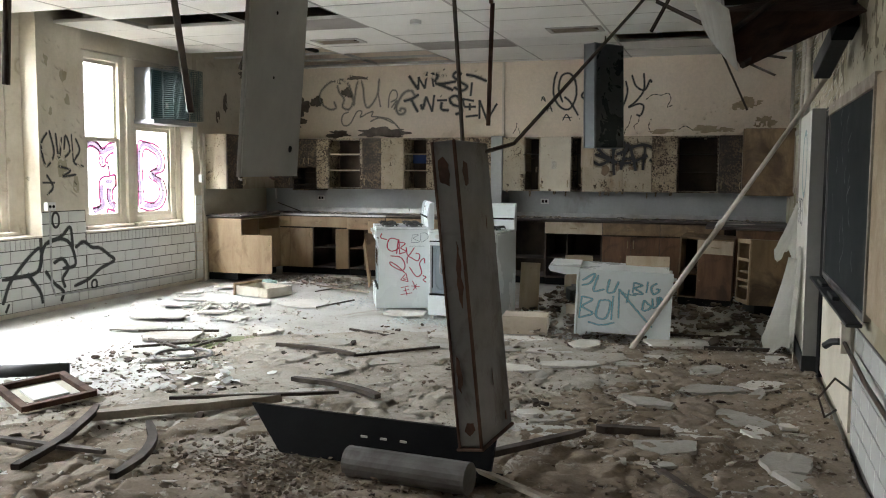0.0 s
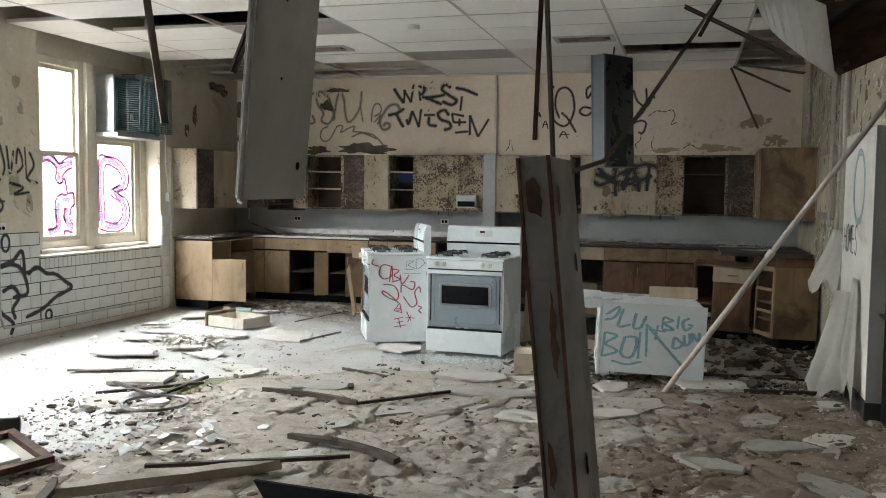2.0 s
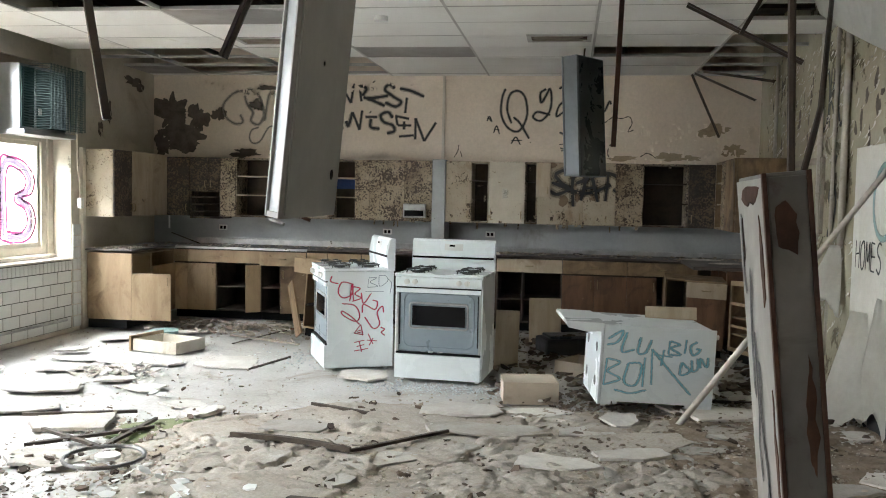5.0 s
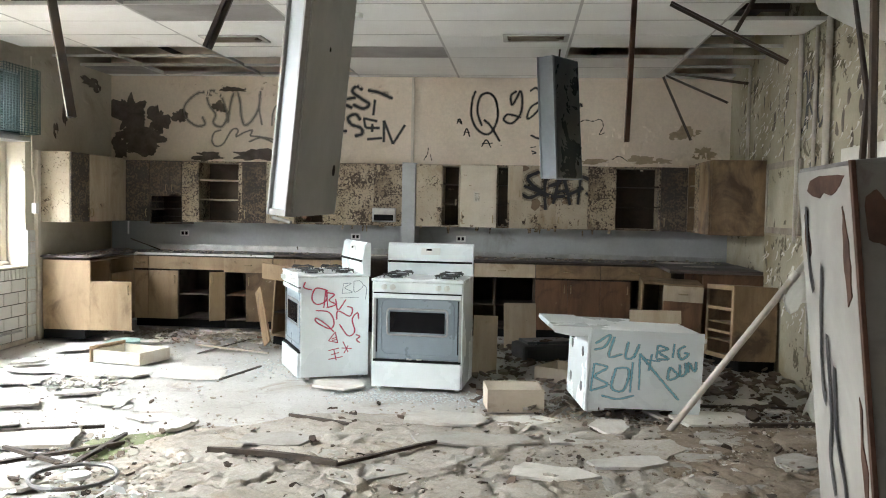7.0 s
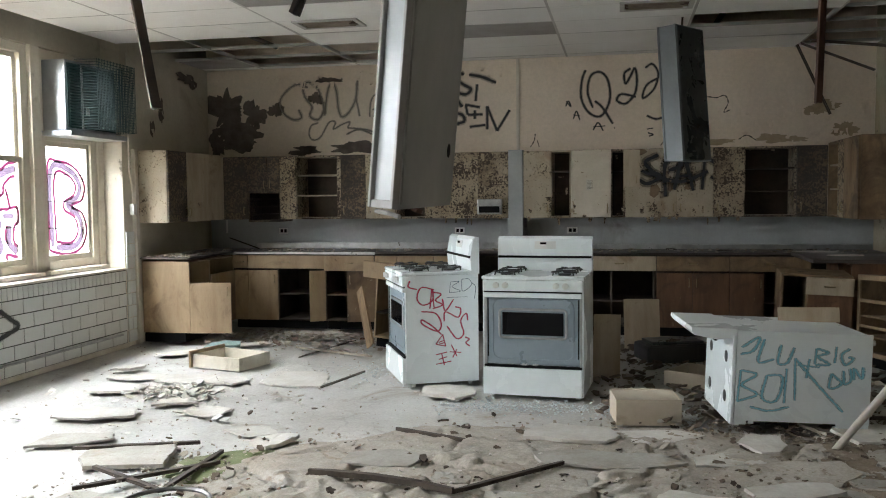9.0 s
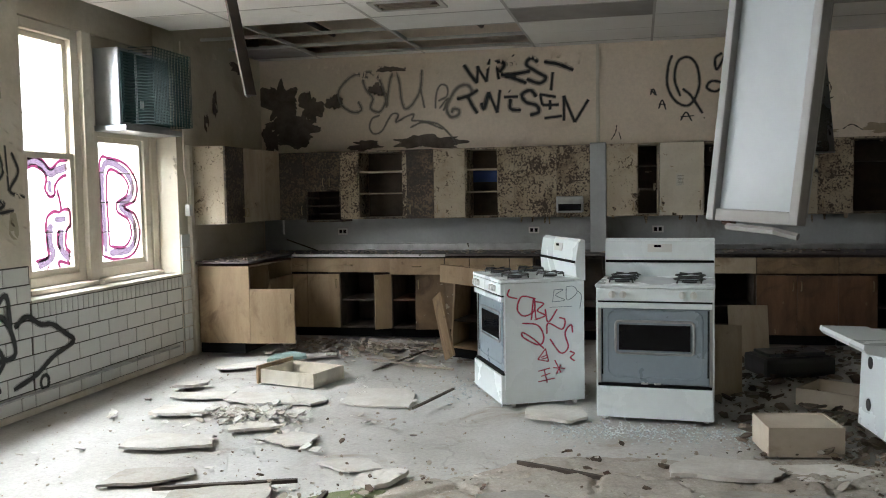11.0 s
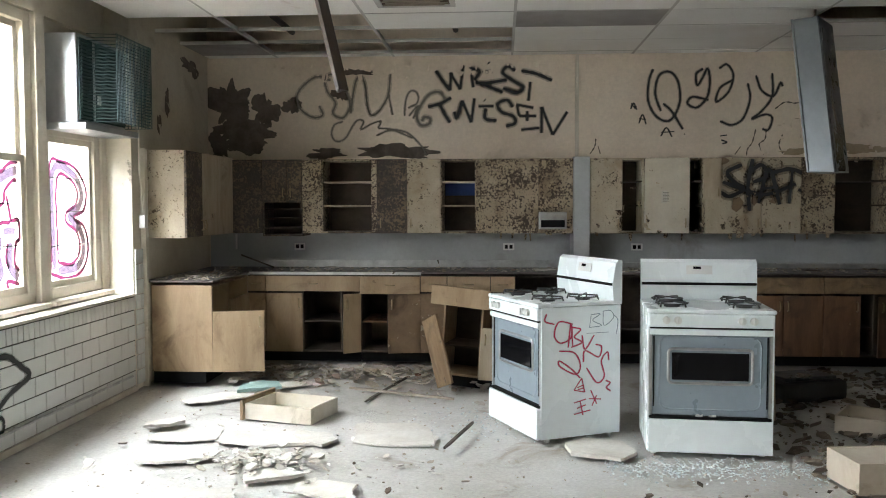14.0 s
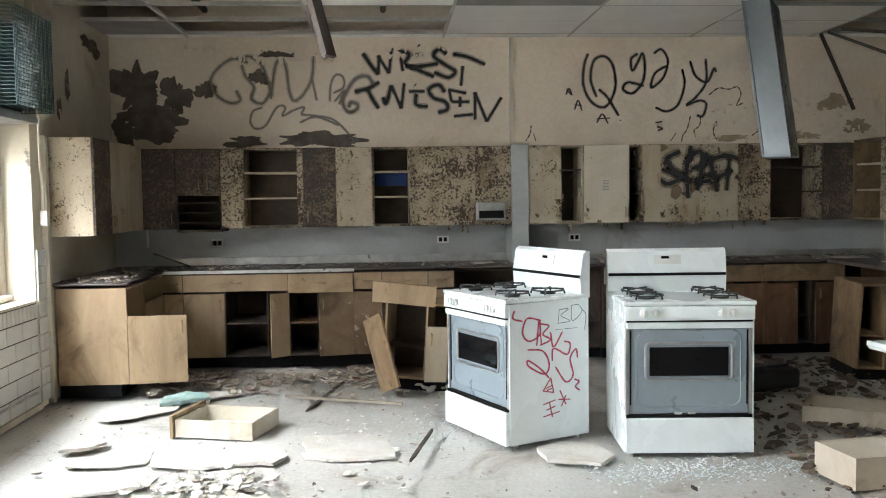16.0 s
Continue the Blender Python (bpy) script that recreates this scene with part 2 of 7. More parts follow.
M["rust"] = surface("rusty_steel", (0.12, 0.055, 0.03), (0.06, 0.03, 0.02), 8, 0.85, 0.2, grain=60, grain_amt=0.4)
M["bar"] = surface("blackened_steel_bar", (0.05, 0.042, 0.036), (0.09, 0.06, 0.04), 8, 0.6, 0.4, grain=60)
M["plasterboard"] = surface("broken_plaster_slab", (0.74, 0.71, 0.65), (0.62, 0.57, 0.50), 4, 0.9, grain=40, grain_amt=0.22, bump_amt=0.5, vary=0.3, stain=(0.34, 0.27, 0.19), stain_at=0.62, stain_scale=5)
M["slab_grey"] = surface("dusty_grey_plaster_slab", (0.49, 0.46, 0.41), (0.38, 0.345, 0.29), 3, 0.95, grain=45, grain_amt=0.3, bump_amt=0.6, vary=0.25, stain=(0.30, 0.24, 0.17), stain_at=0.58, stain_scale=4)
M["tray_white"] = surface("white_enamel_reflector_tray", (0.37, 0.395, 0.405), (0.31, 0.33, 0.335), 2, 0.4, grain=15, grain_amt=0.08, bump_amt=0.03, peel=(0.25, 0.15, 0.09), peel_at=0.70, peel_scale=5, peel_soft=0.06, stain=(0.42, 0.36, 0.28), stain_at=0.60, stain_scale=3)
M["fix_lip"] = surface("rusting_white_lip", (0.36, 0.36, 0.35), (0.29, 0.27, 0.245), 4, 0.6, grain=25, grain_amt=0.12, peel=(0.19, 0.10, 0.06), peel_at=0.66, peel_scale=9, peel_soft=0.08)
M["fix_back"] = surface("dull_pale_grey_housing", (0.42, 0.42, 0.395), (0.33, 0.325, 0.30), 1.5, 0.5, 0.1, grain=15, grain_amt=0.1, bump_amt=0.04, peel=(0.09, 0.05, 0.03), peel_at=0.70, peel_scale=5, peel_soft=0.05)
M["spray_thin"] = surface("faded_grey_marker_line", (0.22, 0.195, 0.17), rough=0.7)
M["rubble"] = surface("crumbled_plaster", (0.42, 0.36, 0.29), (0.27, 0.21, 0.15), 5, 0.95, grain=60, grain_amt=0.4, bump_amt=0.6)
M["lath"] = surface("dirty_timber", (0.085, 0.062, 0.044), (0.045, 0.033, 0.024), 5, 0.8, grain=40, grain_amt=0.4, stretch=(1, 1, 1))
M["pale_timber"] = surface("dusty_pale_timber", (0.40, 0.35, 0.28), (0.28, 0.23, 0.18), 5, 0.8, grain=40, grain_amt=0.35)
M["sheet"] = surface("peeled_white_wallcovering", (0.72, 0.70, 0.64), (0.60, 0.57, 0.49), 2, 0.8, grain=30, grain_amt=0.12, stain=(0.35, 0.3, 0.2), stain_at=0.62)
M["chalk"] = surface("dusty_chalkboard", (0.016, 0.02, 0.02), (0.04, 0.045, 0.045), 1.5, 0.7, grain=8, grain_amt=0.3)
M["chalk_smear"] = surface("smeared_chalk", (0.16, 0.17, 0.17), (0.08, 0.09, 0.09), 20, 0.9, grain=40, grain_amt=0.5)
M["plaster_tan"] = surface("bare_tan_plaster", (0.44, 0.35, 0.24), (0.33, 0.25, 0.16), 5, 0.9, grain=40)
M["chalk"].node_tree.nodes["Principled BSDF"].inputs["Specular IOR Level"].default_value = 0.08
M["pipe"] = surface("pale_conduit", (0.58, 0.54, 0.47), (0.45, 0.40, 0.33), 4, 0.55, grain=30, stain=(0.2, 0.14, 0.1), stain_at=0.6, stain_scale=5)
M["ac_metal"] = surface("galvanised_case", (0.48, 0.50, 0.52), (0.40, 0.42, 0.44), 6, 0.4, 0.7, grain=40, grain_amt=0.1)
M["ac_green"] = surface("dark_green_grille", (0.02, 0.06, 0.06), (0.03, 0.08, 0.075), 3, 0.5, grain=30)
M["spray"] = surface("black_spray_paint", (0.018, 0.018, 0.02), rough=0.55, grain_amt=0.1)
M["spray_red"] = surface("red_spray_paint", (0.50, 0.02, 0.08), rough=0.5, grain_amt=0.1)
M["spray_blue"] = surface("blue_spray_paint", (0.22, 0.52, 0.64), rough=0.5, grain_amt=0.1)
M["spray_grey"] = surface("grey_marker", (0.20, 0.25, 0.28), rough=0.6)
M["spray_green"] = surface("faded_green_spray", (0.33, 0.48, 0.45), rough=0.6)
M["paper"] = surface("yellowed_paper", (0.66, 0.62, 0.52), rough=0.9)
M["blue"] = surface("faded_blue_board", (0.05, 0.10, 0.32), rough=0.7)
M["sky_glow"], _nt, _b = nodes_of("bright_overcast_backdrop")
_b.inputs["Base Color"].default_value = (0.8, 0.8, 0.8, 1)
_b.inputs["Emission Color"].default_value, _b.inputs["Emission Strength"].default_value = (0.90, 0.955, 1.0, 1), 6.5
M["moss"] = surface("green_moss", (0.16, 0.20, 0.07), (0.27, 0.26, 0.16), 9, 0.95, grain=80, grain_amt=0.5)


_nt = M["floor"].node_tree
_b = _nt.nodes["Principled BSDF"]
_c = _nt.nodes.new("ShaderNodeTexCoord")
_w = _nt.nodes.new("ShaderNodeTexNoise")
_w.inputs["Scale"].default_value, _w.inputs["Detail"].default_value = 3.0, 6
_add = _nt.nodes.new("ShaderNodeVectorMath")
_add.operation = "MULTIPLY_ADD"
_nt.links.new(_c.outputs["Object"], _w.inputs["Vector"])
_nt.links.new(_w.outputs["Color"], _add.inputs[0])
_add.inputs[1].default_value = (0.55, 0.55, 0.0)
_nt.links.new(_c.outputs["Object"], _add.inputs[2])
_v = _nt.nodes.new("ShaderNodeTexVoronoi")
_v.feature = "DISTANCE_TO_EDGE"
_v.inputs["Scale"].default_value = 2.6
_nt.links.new(_add.outputs[0], _v.inputs["Vector"])
_zone = ramp(_nt, tex(_nt, "noise", 0.55, 3, 0.5), [(0.50, 0.0), (0.62, 0.6)])
_line = ramp(_nt, _v.outputs["Distance"], [(0.0, 1.0), (0.035, 0.0)])
_old = _b.inputs["Base Color"].links[0].from_socket
_both = mix(_nt, 1.0, _line, _zone, "MULTIPLY")
_nt.links.new(mix(_nt, _both, _old, (0.20, 0.17, 0.14)), _b.inputs["Base Color"])
_invl = _nt.nodes.new("ShaderNodeInvert")
_nt.links.new(_both, _invl.inputs[1])
bump(_nt, _b, _invl.outputs[0], 0.7, 0.012)


def see_through(name, colour, keep, rough=0.5):
    """A thin film of paint that lets part of the light pass."""
    m, nt, b = nodes_of(name)
    b.inputs["Base Color"].default_value, b.inputs["Roughness"].default_value = (*colour, 1), rough
    t = nt.nodes.new("ShaderNodeBsdfTransparent")
    mx = nt.nodes.new("ShaderNodeMixShader")
    f = ramp(nt, tex(nt, "noise", 90, 3, 0.7), [(0.35, max(0.0, keep - 0.2)), (0.65, min(1.0, keep + 0.2))])
    nt.links.new(f, mx.inputs[0])
    nt.links.new(t.outputs[0], mx.inputs[1])
    nt.links.new(b.outputs[0], mx.inputs[2])
    nt.links.new(mx.outputs[0], nt.nodes["Material Output"].inputs[0])
    return m


M["haze_black"] = see_through("black_overspray", (0.02, 0.02, 0.02), 0.42)
M["haze_thin"] = see_through("grey_overspray", (0.2, 0.18, 0.16), 0.3)
M["haze_red"] = see_through("red_overspray", (0.5, 0.02, 0.08), 0.3)
M["haze_blue"] = see_through("blue_overspray", (0.22, 0.52, 0.64), 0.35)
M["glass"], _nt, _b = nodes_of("window_glass")
_t, _g, _m = (_nt.nodes.new(k) for k in ("ShaderNodeBsdfTransparent", "ShaderNodeBsdfGlossy", "ShaderNodeMixShader"))
_m.inputs[0].default_value, _g.inputs["Roughness"].default_value = 0.06, 0.05
_nt.links.new(_t.outputs[0], _m.inputs[1])
_nt.links.new(_g.outputs[0], _m.inputs[2])
_nt.links.new(_m.outputs[0], _nt.nodes["Material Output"].inputs[0])


def tint(name, colour):
    m, nt, b = nodes_of(name)
    t = nt.nodes.new("ShaderNodeBsdfTransparent")
    t.inputs[0].default_value = (*colour, 1)
    nt.links.new(t.outputs[0], nt.nodes["Material Output"].inputs[0])
    return m


M["glass_pink"] = tint("pink_paint_on_glass", (0.075, 0.014, 0.036))
M["glass_grey"] = tint("grey_paint_on_glass", (0.078, 0.058, 0.080))


# ---- building helpers ----
def box(bm, x0, y0, z0, x1, y1, z1, m=None, bev=0.0):
    vs = [bm.verts.new(Vector(p) if m is None else m @ Vector(p)) for p in itertools.product((x0, x1), (y0, y1), (z0, z1))]
    fs = [bm.faces.new([vs[i] for i in f]) for f in ((0, 1, 3, 2), (4, 6, 7, 5), (0, 4, 5, 1), (2, 3, 7, 6), (0, 2, 6, 4), (1, 5, 7, 3))]
    if bev:
        bmesh.ops.bevel(bm, geom=list({e for f in fs for e in f.edges}), offset=bev, segments=2, affect="EDGES", profile=0.6)
    return bm


def tube(bm, pts, r, sides=8, r2=None):
    """A round rod through points."""
    pts = [Vector(p) for p in pts]
    rings = []
    for i, p in enumerate(pts):
        d = (pts[min(i + 1, len(pts) - 1)] - pts[max(i - 1, 0)]).normalized()
        a = d.orthogonal().normalized() if not rings else (ax - d * ax.dot(d)).normalized()
        ax = a
        b = d.cross(a)
        rr = r if r2 is None else r + (r2 - r) * i / max(1, len(pts) - 1)
        rings.append([bm.verts.new(p + rr * (math.cos(k * math.tau / sides) * a + math.sin(k * math.tau / sides) * b)) for k in range(sides)])
    for q, s in zip(rings, rings[1:]):
        for k in range(sides):
            bm.faces.new((q[k], q[(k + 1) % sides], s[(k + 1) % sides], s[k]))
    bm.faces.new(rings[0][::-1])
    bm.faces.new(rings[-1])
    return bm


def disc(bm, c, n, r, h, sides=20):
    c, n = Vector(c), Vector(n).normalized()
    return tube(bm, [c, c + n * h], r, sides)


def mesh_of(name, bm, material, smooth=False):
    me = bpy.data.meshes.new(name)
    bmesh.ops.recalc_face_normals(bm, faces=bm.faces)
    bm.to_mesh(me)
    bm.free()
    me.materials.append(material)
    if smooth:
        for p in me.polygons:
            p.use_smooth = True
    return me


def part(name, bm, material, parent, label="", smooth=False):
    ob = new(name, mesh_of(name, bm, material, smooth))
    ob.parent = parent
    if label:
        tagged(ob, label)
    return ob


def thing(name, m, label, category, group="", kind=""):
    ob = new(name)
    ob.empty_display_size = 0.1
    ob.matrix_world = m
    return tagged(ob, label, category, group, kind)


def solid(name, bm, material, label, category="", kind="structure", group="", smooth=False):
    return tagged(new(name, mesh_of(name, bm, material, smooth)), label, category, group, kind)


def spline(pts, n=6):
    """Smooth line through 2D points."""
    if len(pts) < 3:
        return [Vector(p) for p in pts]
    p = [Vector(q) for q in pts]
    p = [2 * p[0] - p[1]] + p + [2 * p[-1] - p[-2]]
    out = []
    for a, b, c, d in zip(p, p[1:], p[2:], p[3:]):
        for k in range(n):
            t = k / n
            out.append(0.5 * ((2 * b) + (c - a) * t + (2 * a - 5 * b + 4 * c - d) * t * t + (3 * b - a - 3 * c + d) * t ** 3))
    return out + [p[-2]]


def ribbon(bm, pts, width, place, smooth=True, lift=0.003, jitter=0.0):
    """A painted stroke: a flat band along 2D points, put on a surface by place(u, v, height)."""
    q = spline(pts) if smooth else [Vector(p) for p in pts]
    if len(q) < 2:
        return
    left, right = [], []
    for i, p in enumerate(q):
        d = q[min(i + 1, len(q) - 1)] - q[max(i - 1, 0)]
        if d.length < 1e-6:
            d = Vector((1, 0))
        nrm = Vector((-d.y, d.x)).normalized()
        w = width / 2 * (1 + jitter * math.sin(i * 1.7))
        if i in (0, len(q) - 1):
            w *= 0.7
        left.append(bm.verts.new(place(*(p + nrm * w), lift)))
        right.append(bm.verts.new(place(*(p - nrm * w), lift)))
    for i in range(len(q) - 1):
        bm.faces.new((left[i], left[i + 1], right[i + 1], right[i]))


def paint(name, strokes, width, place, mats, parent, label, haze=1.9, layer=0):
    """Sprayed writing: solid strokes with a soft halo."""
    bm, bh = bmesh.new(), bmesh.new()
    for k, s in enumerate(strokes, layer):
        ribbon(bm, s, width, place, lift=0.0035 + 0.00012 * (k % 9), jitter=0.12)
        ribbon(bh, s, width * haze, place, lift=0.0018 + 0.0001 * (k % 9))
    ob = part(name, bm, mats[0], parent, label)
    part("overspray", bh, mats[1], ob)
    return ob


# ---- the room ----
XL, XR, YB, YF, ZC = -7.0, 0.65, 12.13, -2.6, 3.10

bm = bmesh.new()
bmesh.ops.create_grid(bm, x_segments=120, y_segments=220, size=0.5,
                      matrix=Matrix.Translation(((XL + XR) / 2, (YB + YF) / 2, 0)) @ Matrix.Diagonal((XR - XL + 0.6, YB - YF + 0.6, 1, 1)))
for v in bm.verts:
    x, y, _ = v.co
    rough_zone = min(1.0, max(0.0, (7.6 - y + 0.35 * (x + 3.2)) / 1.6)) * min(1.0, max(0.15, (x + 5.6) / 1.5))
    n1 = noise.fractal(v.co * 1.3, 1.0, 2.0, 4)
    v.co.z = 0.012 * noise.noise(v.co * 0.7) - 0.012 + rough_zone * max(0.0, 0.05 * n1 + 0.012)
floor = solid("floor", bm, M["floor"], "dusty concrete floor strewn with crumbled plaster", "floor", smooth=True)

bm = bmesh.new()
box(bm, XL - 0.6, YB, 0, XR + 0.3, YB + 0.25, 3.9)
wall_back = solid("wall_back", bm, M["wall"], "cream plaster wall with peeling patches and graffiti", "wall")
bm = bmesh.new()
box(bm, XL - 0.6, YF - 0.25, 0, XR + 0.3, YF, 3.9)
solid("wall_front", bm, M["wall"], "plain cream plaster wall", "wall")
bm = bmesh.new()
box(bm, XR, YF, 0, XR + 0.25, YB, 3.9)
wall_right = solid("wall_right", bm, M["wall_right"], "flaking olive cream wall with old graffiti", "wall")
bm = bmesh.new()
box(bm, XL - 0.6, YF, 3.62, XR + 0.25, YB, 3.9)
solid("ceiling_slab", bm, M["slab"], "dark concrete slab above the hung ceiling", "ceiling")

# the window wall: masonry with piers, recesses and window openings
RECESS = [(8.09, 10.20), (5.20, 7.42), (2.0, 4.1)]
bm = bmesh.new()
edges = [YF, 2.0, 4.1, 5.20, 7.42, 8.09, 10.20, YB]
for a, b in zip(edges[::2], edges[1::2]):
    box(bm, XL - 0.5, a, 0, XL - 0.012 if b > 11 or b < 9 else XL, b, 3.9)
for a, b in RECESS:
    box(bm, XL - 0.5, a, 0, XL - 0.012, b, 0.80)
    box(bm, XL - 0.5, a, 2.93, XL - 0.22, b, 3.9)
wall_left = solid("wall_left", bm, M["wall_left"], "grimy cream window wall with tiled lower part", "wall")


def window(y0, y1, z0, z1, name, divided=True):
    """A double-hung wooden sash window with wired panes."""
    w = thing(name, pose(-7.34, y0, z0), "cream double-hung sash window with pink graffiti on the glass" if y0 > 8 else "cream double-hung sash window, overexposed by daylight", "window", kind="structure")
    W, H = y1 - y0, z1 - z0
    f = bmesh.new()
    for a in ((0, -0.06, -0.06, 0.1, 0.03, H + 0.06), (0, W - 0.03, -0.06, 0.1, W + 0.06, H + 0.06), (0, 0.03, H - 0.02, 0.1, W - 0.03, H + 0.06), (0, 0.03, -0.06, 0.1, W - 0.03, 0.02)):
        box(f, *a, bev=0.006)
    part("window_frame", f, M["trim"], w)
    s = bmesh.new()
    box(s, 0.0, -0.09, -0.10, 0.20, W + 0.09, -0.062, bev=0.008)
    part("window_sill", s, M["trim"], w)
    mid = H * 0.5 if divided else H * 0.985
    for lo, hi, dx in (((0.02, mid + 0.02, 0.05), (mid - 0.02, H - 0.02, 0.015)) if divided else ((0.02, H - 0.02, 0.04),)):
        s = bmesh.new()
        box(s, dx, 0.03, lo, dx + 0.035, 0.075, hi)
        box(s, dx, W - 0.075, lo, dx + 0.035, W - 0.03, hi)
        box(s, dx, 0.075, lo, dx + 0.035, W - 0.075, lo + 0.05)
        box(s, dx, 0.075, hi - 0.045, dx + 0.035, W - 0.075, hi)
        sash = part("sash", s, M["trim"], w)
        g = bmesh.new()
        box(g, dx + 0.014, 0.07, lo + 0.045, dx + 0.018, W - 0.07, hi - 0.04)
        p = part("pane", g, M["glass"], sash)
        p.visible_shadow = False
        g = bmesh.new()
        n = 2 if divided else 3
        for k in range(1, n + 1):
            zz = lo + 0.05 + (hi - lo - 0.1) * k / (n + 1)
            box(g, dx + 0.010, 0.075, zz - 0.004, dx + 0.022, W - 0.075, zz + 0.004)
        part("glazing_bar", g, M["steel"], sash)
    return w


wins = [window(*w, "window_%d" % (i + 1), w[3] > 2.5) for i, w in enumerate(WINDOWS)]
for a, b in RECESS:
    ws = [w for w in WINDOWS if a < w[0] < b]
    bm = bmesh.new()
    ys = [a] + [c for w in ws for c in (w[0] - 0.061, w[1] + 0.061)] + [b]
    for p, q in zip(ys[::2], ys[1::2]):
        if q - p > 0.02:
            box(bm, -7.36, p, 0.80, -7.20 if p > a and q < b else -7.22, q, 2.93, bev=0.01)
    for w in ws:
        box(bm, -7.40, w[0] - 0.061, w[3] + 0.061, -7.27, w[1] + 0.061, 2.93)
        box(bm, -7.36, w[0] - 0.061, 0.80, -7.26, w[1] + 0.061, w[2] - 0.103)
    solid("trim", bm, M["trim"], "cream painted window surround with thick mullion", "trim")
bm = bmesh.new()
for a, b in RECESS:
    box(bm, -7.24, a + 0.002, 0.801, -7.0, b - 0.002, 0.822, bev=0.004)
solid("window_ledge", bm, M["trim"], "worn cream ledge below the windows", "sill")

# outside: ground that reaches the horizon
bm = bmesh.new()
box(bm, -3000, -3000, -0.9, 3000, 3000, -0.6)
solid("ground", bm, M["rubble"], "pale ground outside the building", "ground")


bm = bmesh.new()
box(bm, -14.1, -20, -0.6, -14.0, 40, 14)
solid("backdrop", bm, M["sky_glow"], "bright overcast sky beyond the windows", "backdrop")


# ---- hung ceiling ----
GX = [-7.48 + 1.22 * k for k in range(8)]
GY = [11.95 - 0.61 * k for k in range(25)]
MISSING = {(0, 1), (0, 2), (1, 0), (1, 1), (1, 2), (2, 0), (2, 1), (0, 7), (1, 6), (2, 6), (5, 2), (6, 0), (6, 1), (6, 2), (6, 3), (6, 5), (5, 9), (6, 9), (2, 12), (4, 13), (3, 14), (5, 12)}
STAINED = {(3, 2), (2, 5), (6, 6), (0, 0)}
rng = random.Random(4)
bm, bs = bmesh.new(), bmesh.new()
for i in range(7):
    for j in range(-1, 24):
        x0, x1 = max(GX[i], XL) + 0.012, min(GX[i + 1], XR) - 0.012
        y1, y0 = (YB if j < 0 else GY[j]) - 0.012, (GY[0] if j < 0 else GY[j + 1]) + 0.012
        if (i, j) in MISSING or x1 - x0 < 0.05:
            continue
        sag = rng.uniform(0, 0.006)
        tilt = Matrix.Translation((0, 0, ZC - sag)) @ Euler((rng.uniform(-0.004, 0.004), rng.uniform(-0.003, 0.003), 0)).to_matrix().to_4x4()
        box(bs if (i, j) in STAINED else bm, x0, y0, 0, x1, y1, 0.016, Matrix.Translation(((x0 + x1) / 2, (y0 + y1) / 2, 0)) @ tilt @ Matrix.Translation((-(x0 + x1) / 2, -(y0 + y1) / 2, 0)))
ceiling = solid("ceiling", bm, M["ceil_tile"], "sagging white mineral tile ceiling with missing tiles", "ceiling")
solid("ceiling_stained", bs, M["ceil_stain"], "water-stained grey ceiling tiles", "ceiling")
bm = bmesh.new()
for x in GX[1:7]:
    box(bm, x - 0.012, YF, ZC - 0.004, x + 0.012, YB, ZC + 0.03)
for y in GY[:24]:
    box(bm, XL, y - 0.010, ZC - 0.002, XR, y + 0.010, ZC + 0.028)
solid("ceiling_grid", bm, M["tbar"], "pale metal ceiling grid", "ceiling grid")
bm = bmesh.new()
for y in (7.2, 8.6, 10.0, 11.2):
    box(bm, XL, y - 0.05, 3.42, XR, y + 0.05, 3.62)
for x in (-6.1, -4.4, -1.0):
    tube(bm, [(x, 6.5, 3.36), (x + 0.05, 9, 3.33), (x, YB, 3.36)], 0.03)
solid("ceiling_joists", bm, M["bar"], "dark joists and pipes above the ceiling", "joists")


def vent(x, y):
    v = thing("ceiling_vent", pose(x, y, ZC - 0.018), "rusty metal ceiling vent with open slats", "vent", "ceiling vents")
    f = bmesh.new()
    for a in ((-0.30, -0.17, 0, 0.30, -0.13, 0.02), (-0.30, 0.13, 0, 0.30, 0.17, 0.02), (-0.30, -0.13, 0, -0.26, 0.13, 0.02), (0.26, -0.13, 0, 0.30, 0.13, 0.02)):
        box(f, *a)
    part("frame", f, M["tbar"], v)
    b = bmesh.new()
    box(b, -0.26, -0.13, 0.014, 0.26, 0.13, 0.018)
    part("backing", b, M["rust"], v)
    for k in range(5):
        s = bmesh.new()
        box(s, -0.25 + 0.02 * (k % 2), -0.012, -0.003, 0.25 - 0.03 * (k % 3), 0.012, 0.003, pose(0, -0.10 + 0.05 * k, 0.004, 28))
        part("slat", s, M["vent_brown"], v)


vent(-1.71, 9.62)
vent(-4.58, 9.68)
d = thing("smoke_detector", pose(-3.2, 8.62, ZC - 0.045), "round cream smoke detector on the ceiling", "detector")
b = bmesh.new()
disc(b, (0, 0, 0), (0, 0, 1), 0.06, 0.05)
part("body", b, M["plastic"], d, smooth=False)

# ---- back wall finishes ----
bm = bmesh.new()
box(bm, XL, YB - 0.012, 0.0, XR, YB, 1.29)
solid("wall_backsplash", bm, M["splash"], "grey-blue painted backsplash behind the counter", "wall")
bm = bmesh.new()
box(bm, -3.175, YB - 0.035, 1.95, -3.14, YB, 3.09, bev=0.006)
solid("trim", bm, M["trim"], "thin cream conduit cover up the wall", "trim")
bm = bmesh.new()
box(bm, -3.222, 11.70, 0.92, -3.062, YB - 0.013, 2.035, bev=0.006)
solid("trim", bm, M["splash"], "pale grey boxed pipe column between cabinets", "column")


